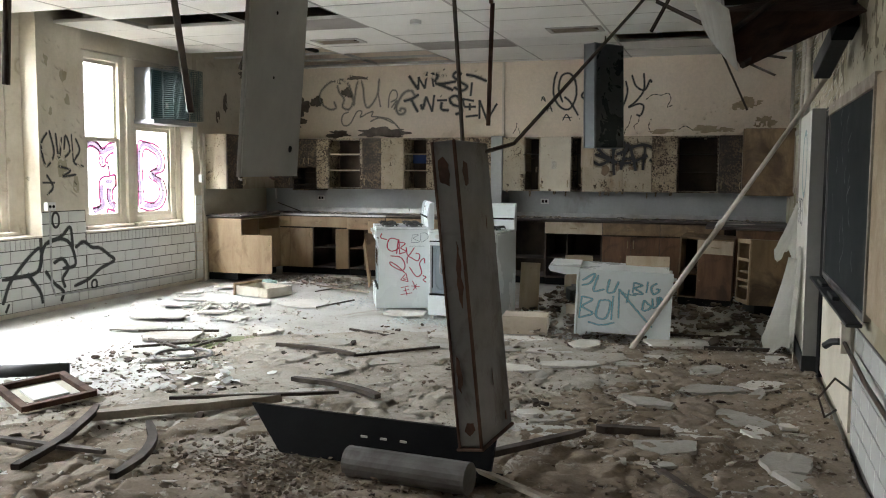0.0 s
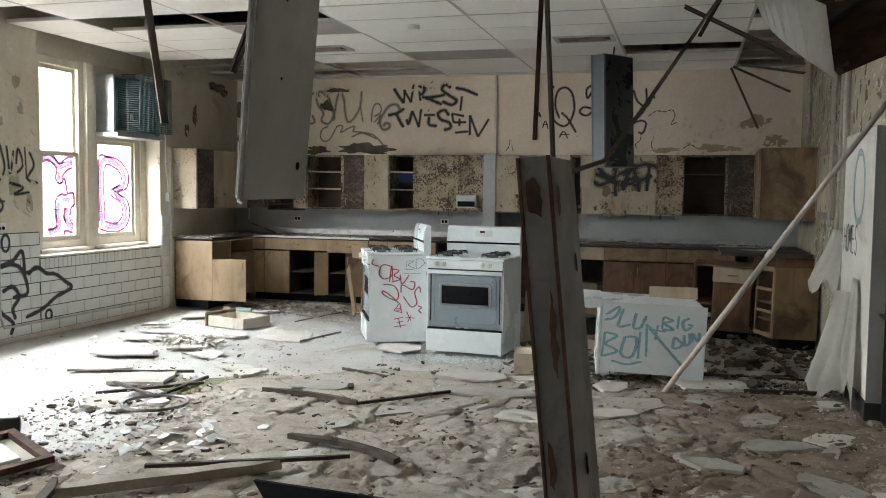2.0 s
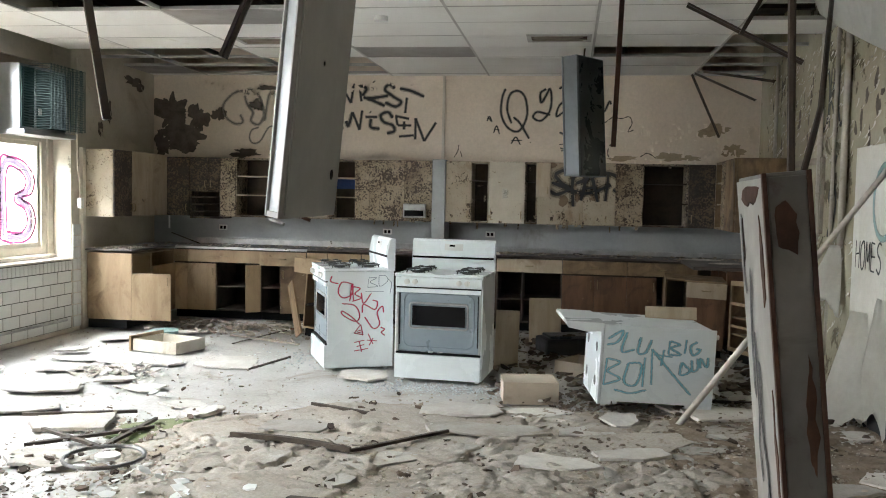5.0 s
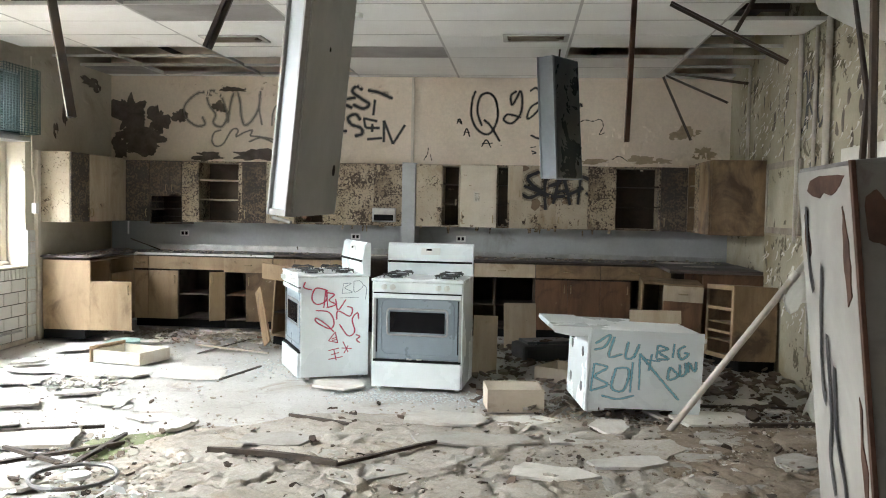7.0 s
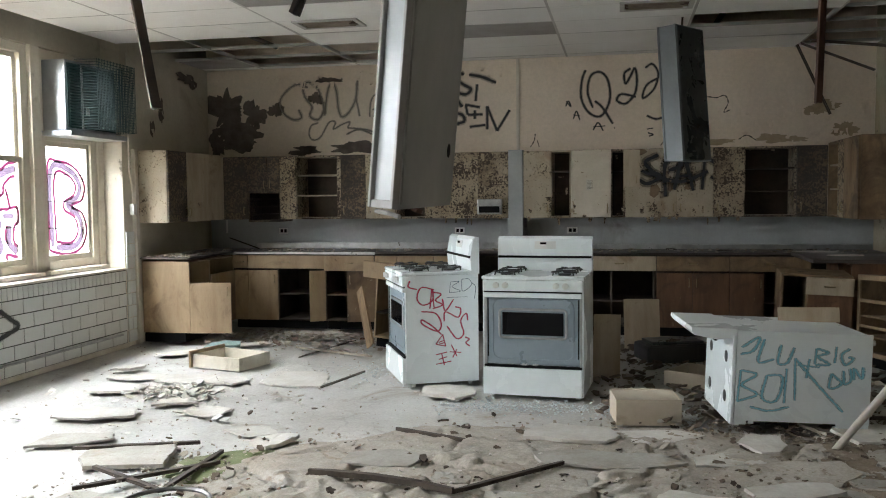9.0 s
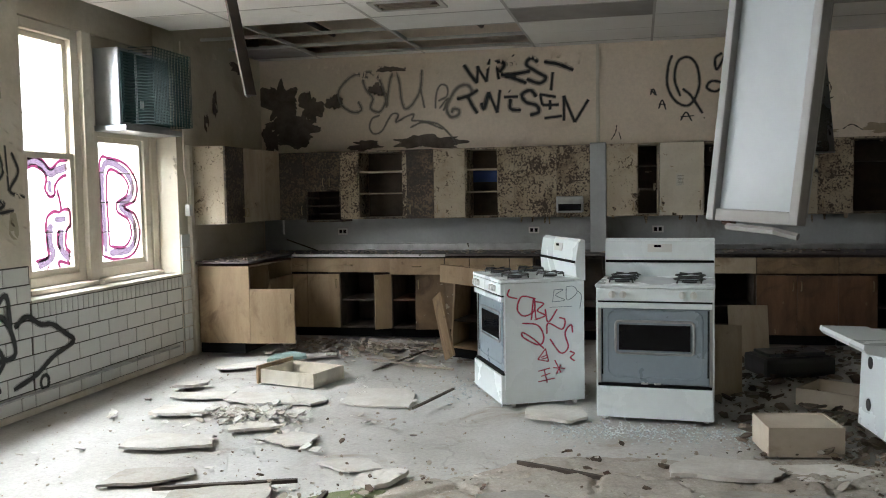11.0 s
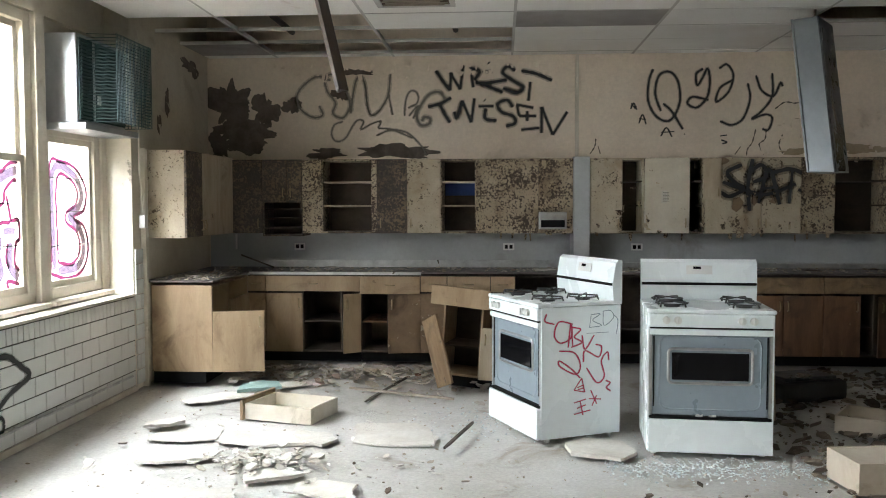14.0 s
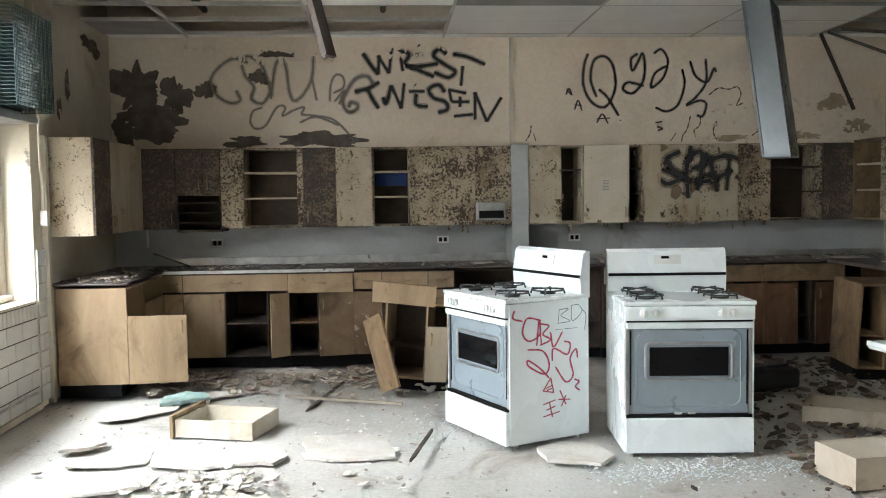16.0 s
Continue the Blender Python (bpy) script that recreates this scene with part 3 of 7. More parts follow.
def outlet(x, y, z, rz=0):
    o = thing("wall_socket", pose(x, y, z, 0, 0, rz), "grey double wall socket with two dark outlets", "socket", "wall sockets")
    b = bmesh.new()
    box(b, -0.058, -0.008, -0.036, 0.058, 0, 0.036, bev=0.004)
    part("plate", b, M["plastic"], o)
    for dx in (-0.024, 0.024):
        b = bmesh.new()
        box(b, dx - 0.016, -0.011, -0.02, dx + 0.016, -0.008, 0.02)
        part("outlet_face", b, M["black"], o)


for x in (-6.04, -3.85, -2.54):
    outlet(x, YB - 0.013, 1.13)


# ---- cabinets ----
def pull(parent, x, y, z, m=None, upright=True):
    b = bmesh.new()
    d = Vector((0, 0, 0.045)) if upright else Vector((0.045, 0, 0))
    c = Vector((x, y, z))
    o = Vector((0, -0.026, 0))
    tube(b, [c - d, c - d * 0.85 + o * 0.8, c + o, c + d * 0.85 + o * 0.8, c + d], 0.006, 6)
    part("handle", b, M["brass"], parent, "tarnished curved pull", True)


def door(cab, x0, x1, z0, z1, y, material, angle=0.0, hinge="left", handle=True, low=True):
    """A flat door on a cabinet's front at y, opened by degrees."""
    W = x1 - x0
    s = 1 if hinge == "left" else -1
    b = bmesh.new()
    box(b, 0 if s > 0 else -W, -0.019, 0, W if s > 0 else 0, 0, z1 - z0, bev=0.003)
    d = part("door", b, material, cab)
    d.matrix_local = pose(x0 if s > 0 else x1, y - 0.002, z0, 0, 0, -s * angle)
    if handle:
        pull(d, s * (W - 0.035), -0.019, (0.10 if low else z1 - z0 - 0.10))
    return d


def unit(name, x0, x1, y0, y1, z0, z1, cells, label, base=False, shelves=(0.36, 0.68), body=None, place=None):
    """A cabinet unit; cells across its front: (from, to, kind, material, angle, hinge)."""
    m = place or pose(x0, y0, z0)
    c = thing("base_cabinet" if base else "wall_cabinet", m, label, "cabinet", "base cabinets" if base else "wall cabinets")
    W, D, H, t = x1 - x0 - 0.004, y1 - y0, z1 - z0, 0.018
    k = 0.10 if base else 0.0
    pieces = [("side_panel", (0, 0.0, k, t, D, H)), ("side_panel", (W - t, 0.0, k, W, D, H)), ("bottom_panel", (t, 0.0, k, W - t, D, k + t)), ("top_panel", (t, 0.0, H - t, W - t, D, H)), ("back_panel", (t, D - 0.008, k + t, W - t, D, H - t))]
    if base:
        pieces.append(("toe_board", (0.004, 0.06, 0, W - 0.004, D - 0.01, k - 0.001)))
    for p in {round(q[0] - x0, 4) for q in cells} | {round(q[1] - x0, 4) for q in cells}:
        if 0.03 < p < W - 0.03:
            pieces.append(("divider", (p - t / 2, 0.0, k + t, p + t / 2, D - 0.008, H - t)))
    for nm, a in pieces:
        b = bmesh.new()
        box(b, *a, bev=0.002)
        # back panels take the shade-darkened inside colour, toe boards plain black
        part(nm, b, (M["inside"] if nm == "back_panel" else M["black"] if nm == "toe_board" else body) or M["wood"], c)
    top = 0.17 if base else 0.0
    for q in cells:
        a, e, kind, material = q[:4]
        angle, hinge = (q[4:] + (0.0, "left"))[:2] if len(q) < 6 else q[4:6]
        a, e = a - x0 + 0.002, e - x0 - 0.002
        if kind == "door":
            door(c, a, e, k + 0.004, H - top - 0.004, 0, material, angle, hinge, low=not base)
        elif kind == "panel":
            bb = bmesh.new()
            box(bb, a, -0.021, k + 0.004, e, -0.002, H - top - 0.004, bev=0.002)
            part("panel", bb, material, c)
        elif kind == "open":
            for n, s in enumerate(shelves):
                bb = bmesh.new()
                box(bb, a + 0.012, 0.012, k + (H - k - top) * s, e - 0.012, D - 0.01, k + (H - k - top) * s + 0.016)
                part("shelf", bb, material, c)
    return c


def drawer_front(cab_x0, x0, x1, z0, z1, material, parent, y=0.0):
    b = bmesh.new()
    box(b, x0 - cab_x0 + 0.003, y - 0.021, z0, x1 - cab_x0 - 0.003, y - 0.002, z1, bev=0.003)
    d = part("drawer_front", b, material, parent)
    pull(d, (x0 + x1) / 2 - cab_x0, y - 0.021, (z0 + z1) / 2, upright=False)
    return d


UY, UB, UT = 11.74, 1.28, 2.02
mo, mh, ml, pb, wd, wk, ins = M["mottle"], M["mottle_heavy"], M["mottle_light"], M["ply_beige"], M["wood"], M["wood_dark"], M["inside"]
UY1 = YB - 0.013
unit("u", -6.648, -6.33, UY, UY1, UB, UT, [(-6.648, -6.33, "door", mh)], "mould-blackened wall cabinet with a closed door", body=mh)
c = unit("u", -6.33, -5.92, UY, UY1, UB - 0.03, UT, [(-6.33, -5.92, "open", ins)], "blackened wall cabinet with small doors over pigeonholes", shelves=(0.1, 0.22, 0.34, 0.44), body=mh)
door(c, 0.004, 0.25, 0.34, 0.765, 0, mh, 0)
door(c, 0.256, 0.402, 0.34, 0.765, 0, mh, 6, "right")
unit("u", -5.92, -5.165, UY, UY1, UB, UT, [(-5.92, -5.72, "panel", mo), (-5.72, -5.215, "open", pb), (-5.215, -5.165, "panel", mo)], "wall cabinet with three bare open shelves", body=mo)
unit("u", -5.165, -4.53, UY, UY1, UB, UT, [(-5.165, -4.865, "door", mh, 7, "right"), (-4.865, -4.53, "door", ml, 9, "right")], "peeling wall cabinet with two doors ajar", body=mo)
c = unit("u", -4.53, -4.0, UY, UY1, UB, UT, [(-4.53, -4.18, "open", pb), (-4.18, -4.0, "door", mo, 5, "right")], "wall cabinet with open shelves and a blue board inside", body=mo)
b = bmesh.new()
box(b, 0.03, 0.30, 0.38, 0.33, 0.33, 0.52)
part("board", b, M["blue"], c, "faded blue board")
unit("u", -4.0, -3.224, UY, UY1, UB, UT, [(-4.0, -3.565, "door", mo), (-3.565, -3.224, "door", mo, 0, "right")], "blistered cream wall cabinet with closed doors", body=mo)
unit("u", -3.058, -2.53, UY, UY1, UB, UT, [(-3.058, -2.75, "door", ml), (-2.75, -2.53, "open", ins)], "spotted cream wall cabinet, one side open and dark", body=ml)
c = unit("u", -2.53, -1.95, UY, UY1, UB, UT, [(-2.53, -2.10, "door", M["mottle_pale"], 4, "left"), (-2.10, -1.95, "open", ins)], "cream wall cabinet with a paper notice on its door", body=mo)
b = bmesh.new()
box(b, 0.16, -0.036, 0.30, 0.31, -0.0335, 0.42, pose(0, 0.0, 0, 0, 0, 0))
paper = part("notice", b, M["paper"], c, "yellowed paper notice")
b = bmesh.new()
for k in range(7):
    box(b, 0.175, -0.0372, 0.315 + 0.014 * k, 0.295 - 0.02 * (k % 3), -0.0366, 0.319 + 0.014 * k)
part("lines_of_writing", b, M["fix_grey"], paper)
c9 = unit("u", -1.95, -1.04, UY, UY1, UB, UT, [(-1.95, -1.41, "door", ml), (-1.41, -1.04, "door", ml, 0, "right")], "cream wall cabinet sprayed with black graffiti", body=mo)
b = bmesh.new()
box(b, 0.0, -0.019, 0.0, 0.17, 0.0, 0.40, bev=0.003)
unit("u", -1.04, -0.20, UY, UY1, UB, UT, [(-1.04, -0.72, "door", mo, 3, "right"), (-0.72, -0.20, "open", ins)], "mottled wall cabinet with dark open shelves", body=mo)
unit("u", -0.20, 0.10, UY, UY1, UB, UT, [(-0.20, 0.10, "door", mh, 0, "right")], "narrow mouldy wall cabinet closing the corner", body=mh)
xd = thing("loose_door", pose(-1.97, UY - 0.02, 1.61, 0, 0, 0), "short pale cabinet door swung open", "cabinet door")
part("panel", b, pb, xd)
part_h = pull(xd, 0.14, -0.019, 0.08)

# returns along the side walls
U = lambda x, y, z, rz: pose(x, y, z, 0, 0, rz)
unit("u", 0, 1.30, 0, 0.345, UB, UT + 0.02, [(0, 0.40, "door", mh), (0.40, 1.30, "door", pb, 0, "right")], "wall cabinet with peeling veneer beside the windows", body=ml, place=U(-6.65, 10.43, UB, 90))
unit("u", 0, 1.27, 0, 0.53, UB, UT + 0.02, [(0.03, 0.50, "open", pb), (0.50, 0.74, "door", mo), (0.74, 1.27, "panel", M["wood_grimy"])], "brown plywood wall cabinet with open shelves on the side wall", body=M["wood_grimy"], place=U(0.10, 11.725, UB, -90))

# base run along the back wall
BY, BT = 11.50, 0.875
BY1 = YB - 0.014
# carcasses and open cells below use the inside colour with shade in it
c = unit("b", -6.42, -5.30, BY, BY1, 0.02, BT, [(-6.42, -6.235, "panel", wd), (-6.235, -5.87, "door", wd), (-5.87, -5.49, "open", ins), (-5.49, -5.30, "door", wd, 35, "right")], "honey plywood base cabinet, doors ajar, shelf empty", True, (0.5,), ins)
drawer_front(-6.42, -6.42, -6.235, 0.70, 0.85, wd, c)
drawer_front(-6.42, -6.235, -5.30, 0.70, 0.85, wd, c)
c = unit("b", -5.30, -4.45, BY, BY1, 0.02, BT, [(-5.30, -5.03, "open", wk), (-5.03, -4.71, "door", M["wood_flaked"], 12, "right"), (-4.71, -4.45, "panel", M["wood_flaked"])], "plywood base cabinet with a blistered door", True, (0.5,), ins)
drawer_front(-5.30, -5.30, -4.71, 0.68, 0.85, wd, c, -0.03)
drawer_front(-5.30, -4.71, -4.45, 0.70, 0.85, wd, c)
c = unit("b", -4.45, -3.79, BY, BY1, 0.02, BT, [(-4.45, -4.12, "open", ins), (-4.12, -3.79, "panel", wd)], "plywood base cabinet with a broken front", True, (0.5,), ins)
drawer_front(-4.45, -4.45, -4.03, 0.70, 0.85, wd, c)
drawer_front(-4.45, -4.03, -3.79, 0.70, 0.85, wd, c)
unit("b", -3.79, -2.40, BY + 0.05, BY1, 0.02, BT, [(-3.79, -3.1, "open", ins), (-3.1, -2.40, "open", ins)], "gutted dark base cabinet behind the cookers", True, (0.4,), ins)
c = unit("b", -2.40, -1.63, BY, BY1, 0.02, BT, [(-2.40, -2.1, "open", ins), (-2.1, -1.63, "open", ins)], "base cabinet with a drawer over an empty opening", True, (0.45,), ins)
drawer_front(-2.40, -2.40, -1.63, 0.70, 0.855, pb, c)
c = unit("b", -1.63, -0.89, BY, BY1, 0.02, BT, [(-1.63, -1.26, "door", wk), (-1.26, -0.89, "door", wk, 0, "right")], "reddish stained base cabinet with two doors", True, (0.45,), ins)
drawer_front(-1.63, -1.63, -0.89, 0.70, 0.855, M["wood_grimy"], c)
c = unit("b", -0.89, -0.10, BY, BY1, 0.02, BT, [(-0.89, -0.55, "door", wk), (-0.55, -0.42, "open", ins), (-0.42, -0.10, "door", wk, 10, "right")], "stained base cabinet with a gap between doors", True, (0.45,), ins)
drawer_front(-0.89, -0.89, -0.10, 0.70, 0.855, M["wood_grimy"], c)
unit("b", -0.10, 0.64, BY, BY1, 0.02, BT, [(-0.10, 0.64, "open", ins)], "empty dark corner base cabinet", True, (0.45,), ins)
# the return under the window side
c = unit("b", 0, 1.07, 0, 0.535, 0.02, BT, [(0, 0.46, "open", ins), (0.46, 1.07, "panel", wd)], "honey plywood base cabinet with its door swung open", True, (0.5,), wd, place=U(-6.42, 10.425, 0.02, 90))
b = bmesh.new()
box(b, 0, -0.02, 0, 0.44, 0, 0.53, bev=0.003)
d = part("door", b, wd, c)
d.matrix_local = pose(0.012, -0.004, 0.10, 0, 0, -82)
pull(d, 0.405, -0.02, 0.44)
bm = bmesh.new()
box(bm, XL - 0.012, 10.36, 0, -6.965, 10.42, 2.05, bev=0.006)
solid("trim", bm, M["trim"], "cream post at the end of the cabinets", "post")

# worktops
bm = bmesh.new()
box(bm, XL + 0.002, 11.46, BT + 0.022, XR - 0.01, YB - 0.014, 0.915, bev=0.006)
solid("worktop", bm, M["counter"], "long dark worktop littered with grit", "worktop", "thing")
bm = bmesh.new()
box(bm, XL + 0.002, 10.40, BT + 0.022, -6.40, 11.455, 0.915, bev=0.006)
solid("worktop", bm, M["counter"], "dark worktop on the short cabinet run", "worktop", "thing")
bm = bmesh.new()
box(bm, -6.39, YB - 0.034, 0.917, -3.23, YB - 0.015, 0.99, bev=0.003)
box(bm, -3.05, YB - 0.034, 0.917, 0.6, YB - 0.015, 0.97, bev=0.003)
solid("worktop_upstand", bm, M["steel"], "worn steel upstand along the worktop", "upstand", "thing")
bm = bmesh.new()
box(bm, -6.39, 11.452, 0.885, -4.7, 11.458, 0.914)
solid("worktop_edge", bm, M["steel"], "steel edge strip on the worktop", "edge strip", "thing")


# ---- cookers ----
def cooker(m, label, name="cooker", burners=True, glass_width=0.46):
    """A white gas range 0.76 wide, 0.64 deep, 0.91 to the hob; front at y = 0."""
    c = thing(name, m, label, "cooker", "gas cookers")
    W, D = 0.76, 0.63
    for nm, a in (("side_panel", (0, 0.03, 0.018, 0.012, D, 0.885)), ("side_panel", (W - 0.012, 0.03, 0.018, W, D, 0.885)), ("back_panel", (0.012, D - 0.012, 0.05, W - 0.012, D, 0.885)), ("bottom_panel", (0.012, 0.08, 0.05, W - 0.012, D - 0.012, 0.07)), ("front_rail", (0.012, 0.03, 0.80, W - 0.012, D - 0.012, 0.885))):
        b = bmesh.new()
        box(b, *a, bev=0.003)
        part(nm, b, M["enamel"], c)
    for x, y in ((0.05, 0.10), (W - 0.05, 0.10), (0.05, D - 0.06), (W - 0.05, D - 0.06)):
        b = bmesh.new()
        disc(b, (x, y, -0.012), (0, 0, 1), 0.018, 0.063, 10)
        part("foot", b, M["plastic"], c)
    b = bmesh.new()
    box(b, 0.006, 0.0, 0.018, W - 0.006, 0.05, 0.225, bev=0.008)
    part("drawer", b, M["enamel"], c)
    # the door has lost its outer skin: grey pressed liner with a dark window
    b = bmesh.new()
    box(b, 0.03, 0.035, 0.245, W - 0.03, 0.075, 0.79, bev=0.008)
    d = part("oven_door", b, M["oven_grey"], c, "grey pressed oven liner with the outer skin gone")
    def loop(x0, z0, x1, z1, r, y):
        pts = []
        for cx, cz, a0 in ((x1 - r, z1 - r, 0), (x0 + r, z1 - r, 90), (x0 + r, z0 + r, 180), (x1 - r, z0 + r, 270)):
            pts += [(cx + r * math.cos(radians(a0 + a)), y, cz + r * math.sin(radians(a0 + a))) for a in (0, 30, 60, 90)]
        return pts + pts[:1]

    b = bmesh.new()
    tube(b, loop(0.075, 0.285, W - 0.075, 0.74, 0.06, 0.036), 0.006, 6)
    part("pressed_rib", b, M["oven_grey"], d)
    g = glass_width / 2
    b = bmesh.new()
    tube(b, loop(W / 2 - g - 0.022, 0.448, W / 2 + g + 0.022, 0.662, 0.025, 0.033), 0.009, 8)
    part("window_rim", b, M["steel"], d, "pale pressed rim round the window")
    b = bmesh.new()
    box(b, W / 2 - g, 0.026, 0.470, W / 2 + g, 0.036, 0.640, bev=0.003)
    part("window", b, M["dark_glass"], d, "dark oven window")
    b = bmesh.new()
    box(b, 0.014, 0.006, 0.752, W - 0.014, 0.034, 0.788, bev=0.005)
    part("door_top_rail", b, M["enamel"], d, "white enamel rail along the door top")
    # black strips draw the shadow lines above and below the oven door
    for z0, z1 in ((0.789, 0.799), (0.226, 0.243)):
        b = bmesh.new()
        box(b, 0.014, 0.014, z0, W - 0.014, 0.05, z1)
        part("gap_shadow", b, M["black"], c, "black strip as shadow in the oven door gap")
    for x in (0.036, W - 0.044):
        b = bmesh.new()
        box(b, x, 0.030, 0.30, x + 0.008, 0.0345, 0.74)
        part("slot", b, M["black"], d, "dark slot beside the liner")
    for x in (0.012, W - 0.03):
        b = bmesh.new()
        box(b, x, 0.028, 0.24, x + 0.018, 0.06, 0.80)
        part("door_edge", b, M["steel"], d)
    b = bmesh.new()
    box(b, 0.004, 0.0, 0.800, W - 0.004, 0.045, 0.885, bev=0.01)
    p = part("control_panel", b, M["enamel"], c)
    for x in (0.11, 0.18, 0.56, 0.63):
        b = bmesh.new()
        disc(b, (x, 0.0, 0.845), (0, -1, 0), 0.023, 0.02)
        box(b, x - 0.006, -0.032, 0.824, x + 0.006, -0.018, 0.866, bev=0.003)
        part("knob", b, M["plastic"], p)
    b = bmesh.new()
    box(b, -0.004, 0.0, 0.887, W + 0.004, D - 0.03, 0.912, bev=0.008)
    hob = part("hob", b, M["enamel"], c)
    if burners:
        for x, y in ((0.16, 0.16), (0.16, 0.43), (0.60, 0.16), (0.60, 0.43)):
            b = bmesh.new()
            disc(b, (x, y, 0.912), (0, 0, 1), 0.05, 0.012, 14)
            part("burner", b, M["iron"], hob)
            b = bmesh.new()
            for k in range(4):
                a = k * math.pi / 2 + 0.78
                tube(b, [(x + 0.11 * math.cos(a), y + 0.11 * math.sin(a), 0.914), (x + 0.10 * math.cos(a), y + 0.10 * math.sin(a), 0.945), (x + 0.03 * math.cos(a), y + 0.03 * math.sin(a), 0.945)], 0.006, 6)
            tube(b, [(x + 0.1 * math.cos(t), y + 0.1 * math.sin(t), 0.936) for t in np.linspace(0, math.tau, 13)], 0.005, 6)
            part("pan_support", b, M["iron"], hob)
    else:
        for x, y in ((0.16, 0.16), (0.16, 0.43), (0.60, 0.16), (0.60, 0.43)):
            b = bmesh.new()
            disc(b, (x, y, 0.9105), (0, 0, 1), 0.04, 0.004, 16)
            part("burner_hole", b, M["iron"], hob)
    b = bmesh.new()
    prof = [(D - 0.055, 0.887), (D - 0.065, 1.02), (D - 0.04, 1.165), (D - 0.015, 1.185), (D + 0.01, 1.18), (D + 0.01, 0.887)]
    sides = [[b.verts.new((x, y, z)) for y, z in prof] for x in (0.0, W)]
    for k in range(len(prof)):
        b.faces.new((sides[0][k], sides[0][(k + 1) % 6], sides[1][(k + 1) % 6], sides[1][k]))
    b.faces.new(sides[0])
    b.faces.new(sides[1][::-1])
    g = part("backguard", b, M["enamel"], c)
    b = bmesh.new()
    box(b, 0.004, D - 0.074, 1.012, W - 0.004, D - 0.055, 1.03, bev=0.003)
    part("backguard_seam", b, M["black"], g)
    b = bmesh.new()
    box(b, 0.30, -0.002, 0.0, 0.47, 0.002, 0.06, pose(0, D - 0.0585, 1.085, -9.8))
    part("control_plate", b, M["plastic"], g)
    b = bmesh.new()
    box(b, 0.345, -0.006, 0.035, 0.395, 0.0, 0.052, pose(0, D - 0.0585, 1.085, -9.8))
    part("display", b, M["dark_glass"], g)
    return c


def yaw_pose(ax, ay, bx, by, z):
    """A pose at a with x pointing to b, upright."""
    return pose(ax, ay, z, 0, 0, math.degrees(math.atan2(by - ay, bx - ax)))


cooker_r = cooker(yaw_pose(-3.02, 8.525, -2.26, 8.465, 0.01), "white gas cooker with a stripped grey oven door")
cooker_l = cooker(yaw_pose(-4.02, 9.41, -3.69, 8.72, 0.01), "white gas cooker with red graffiti on its side")
# tipped on its front: hob to the left, back upward
cooker_f = cooker(pose(-0.48, 7.80, 0.05, 0, 2, 7) @ Matrix(((0.0, 0.0, -0.94, 0.0), (0.94, 0.0, 0.0, 0.0), (0.0, 0.94, 0.0, 0.0), (0, 0, 0, 1))), "white gas cooker tipped on its front with blue graffiti", burners=False)


# ---- hanging lamp troffers ----
def troffer(m, wx, wy, h, label, front, side, cords, name="hanging_light_fixture", plate=None, edges=False):
    f = thing(name, m, label, "light fixture", "fallen light fixtures")
    b = bmesh.new()
    box(b, 0, 0, 0, wx, wy, h, bev=0.006)
    part("housing", b, side, f)
    b = bmesh.new()
    box(b, 0.006, -0.006, 0.01, wx - 0.006, 0.0, h - 0.01, bev=0.002)
    part("end_face", b, front, f)
    b = bmesh.new()
    box(b, -0.012, -0.012, -0.012, wx + 0.01, wy, 0.0, bev=0.003)
    part("rim", b, M["rust"] if edges else side, f)
    if plate:
        b = bmesh.new()
        box(b, -0.006, 0.004, 0.01, 0.0, wy - 0.004, h - 0.01, bev=0.002)
        part("cover_plate", b, plate, f, "white painted cover plate")
    for x, y in ((0, 0), (wx, 0)) if edges else ((wx, 0),):
        b = bmesh.new()
        w_ = 0.005 if edges else 0.004
        box(b, x - w_, y - 0.010, 0.0, x + w_, y + 0.006, h, bev=0.0015)
        part("edge_strip", b, M["rust"] if edges else M["fix_white"], f, "rusty folded edge" if edges else "")
    for pts in cords:
        b = bmesh.new()
        tube(b, [m.inverted() @ Vector(c) for c in pts], 0.009, 6)
        part("cord", b, M["bar"], f)
    return f


def jagged_flake(w, d, t):
    """A small jagged flake of rusted sheet."""
    b = bmesh.new()
    pts = [(-0.5, -0.3), (-0.1, -0.5), (0.3, -0.25), (0.5, 0.1), (0.15, 0.45), (-0.4, 0.35)]
    rings = [[b.verts.new((x * w, y * d, h)) for x, y in pts] for h in (0, t)]
    for k in range(6):
        b.faces.new((rings[0][k], rings[0][(k + 1) % 6], rings[1][(k + 1) % 6], rings[1][k]))
    b.faces.new(rings[0][::-1])
    b.faces.new(rings[1])
    return b


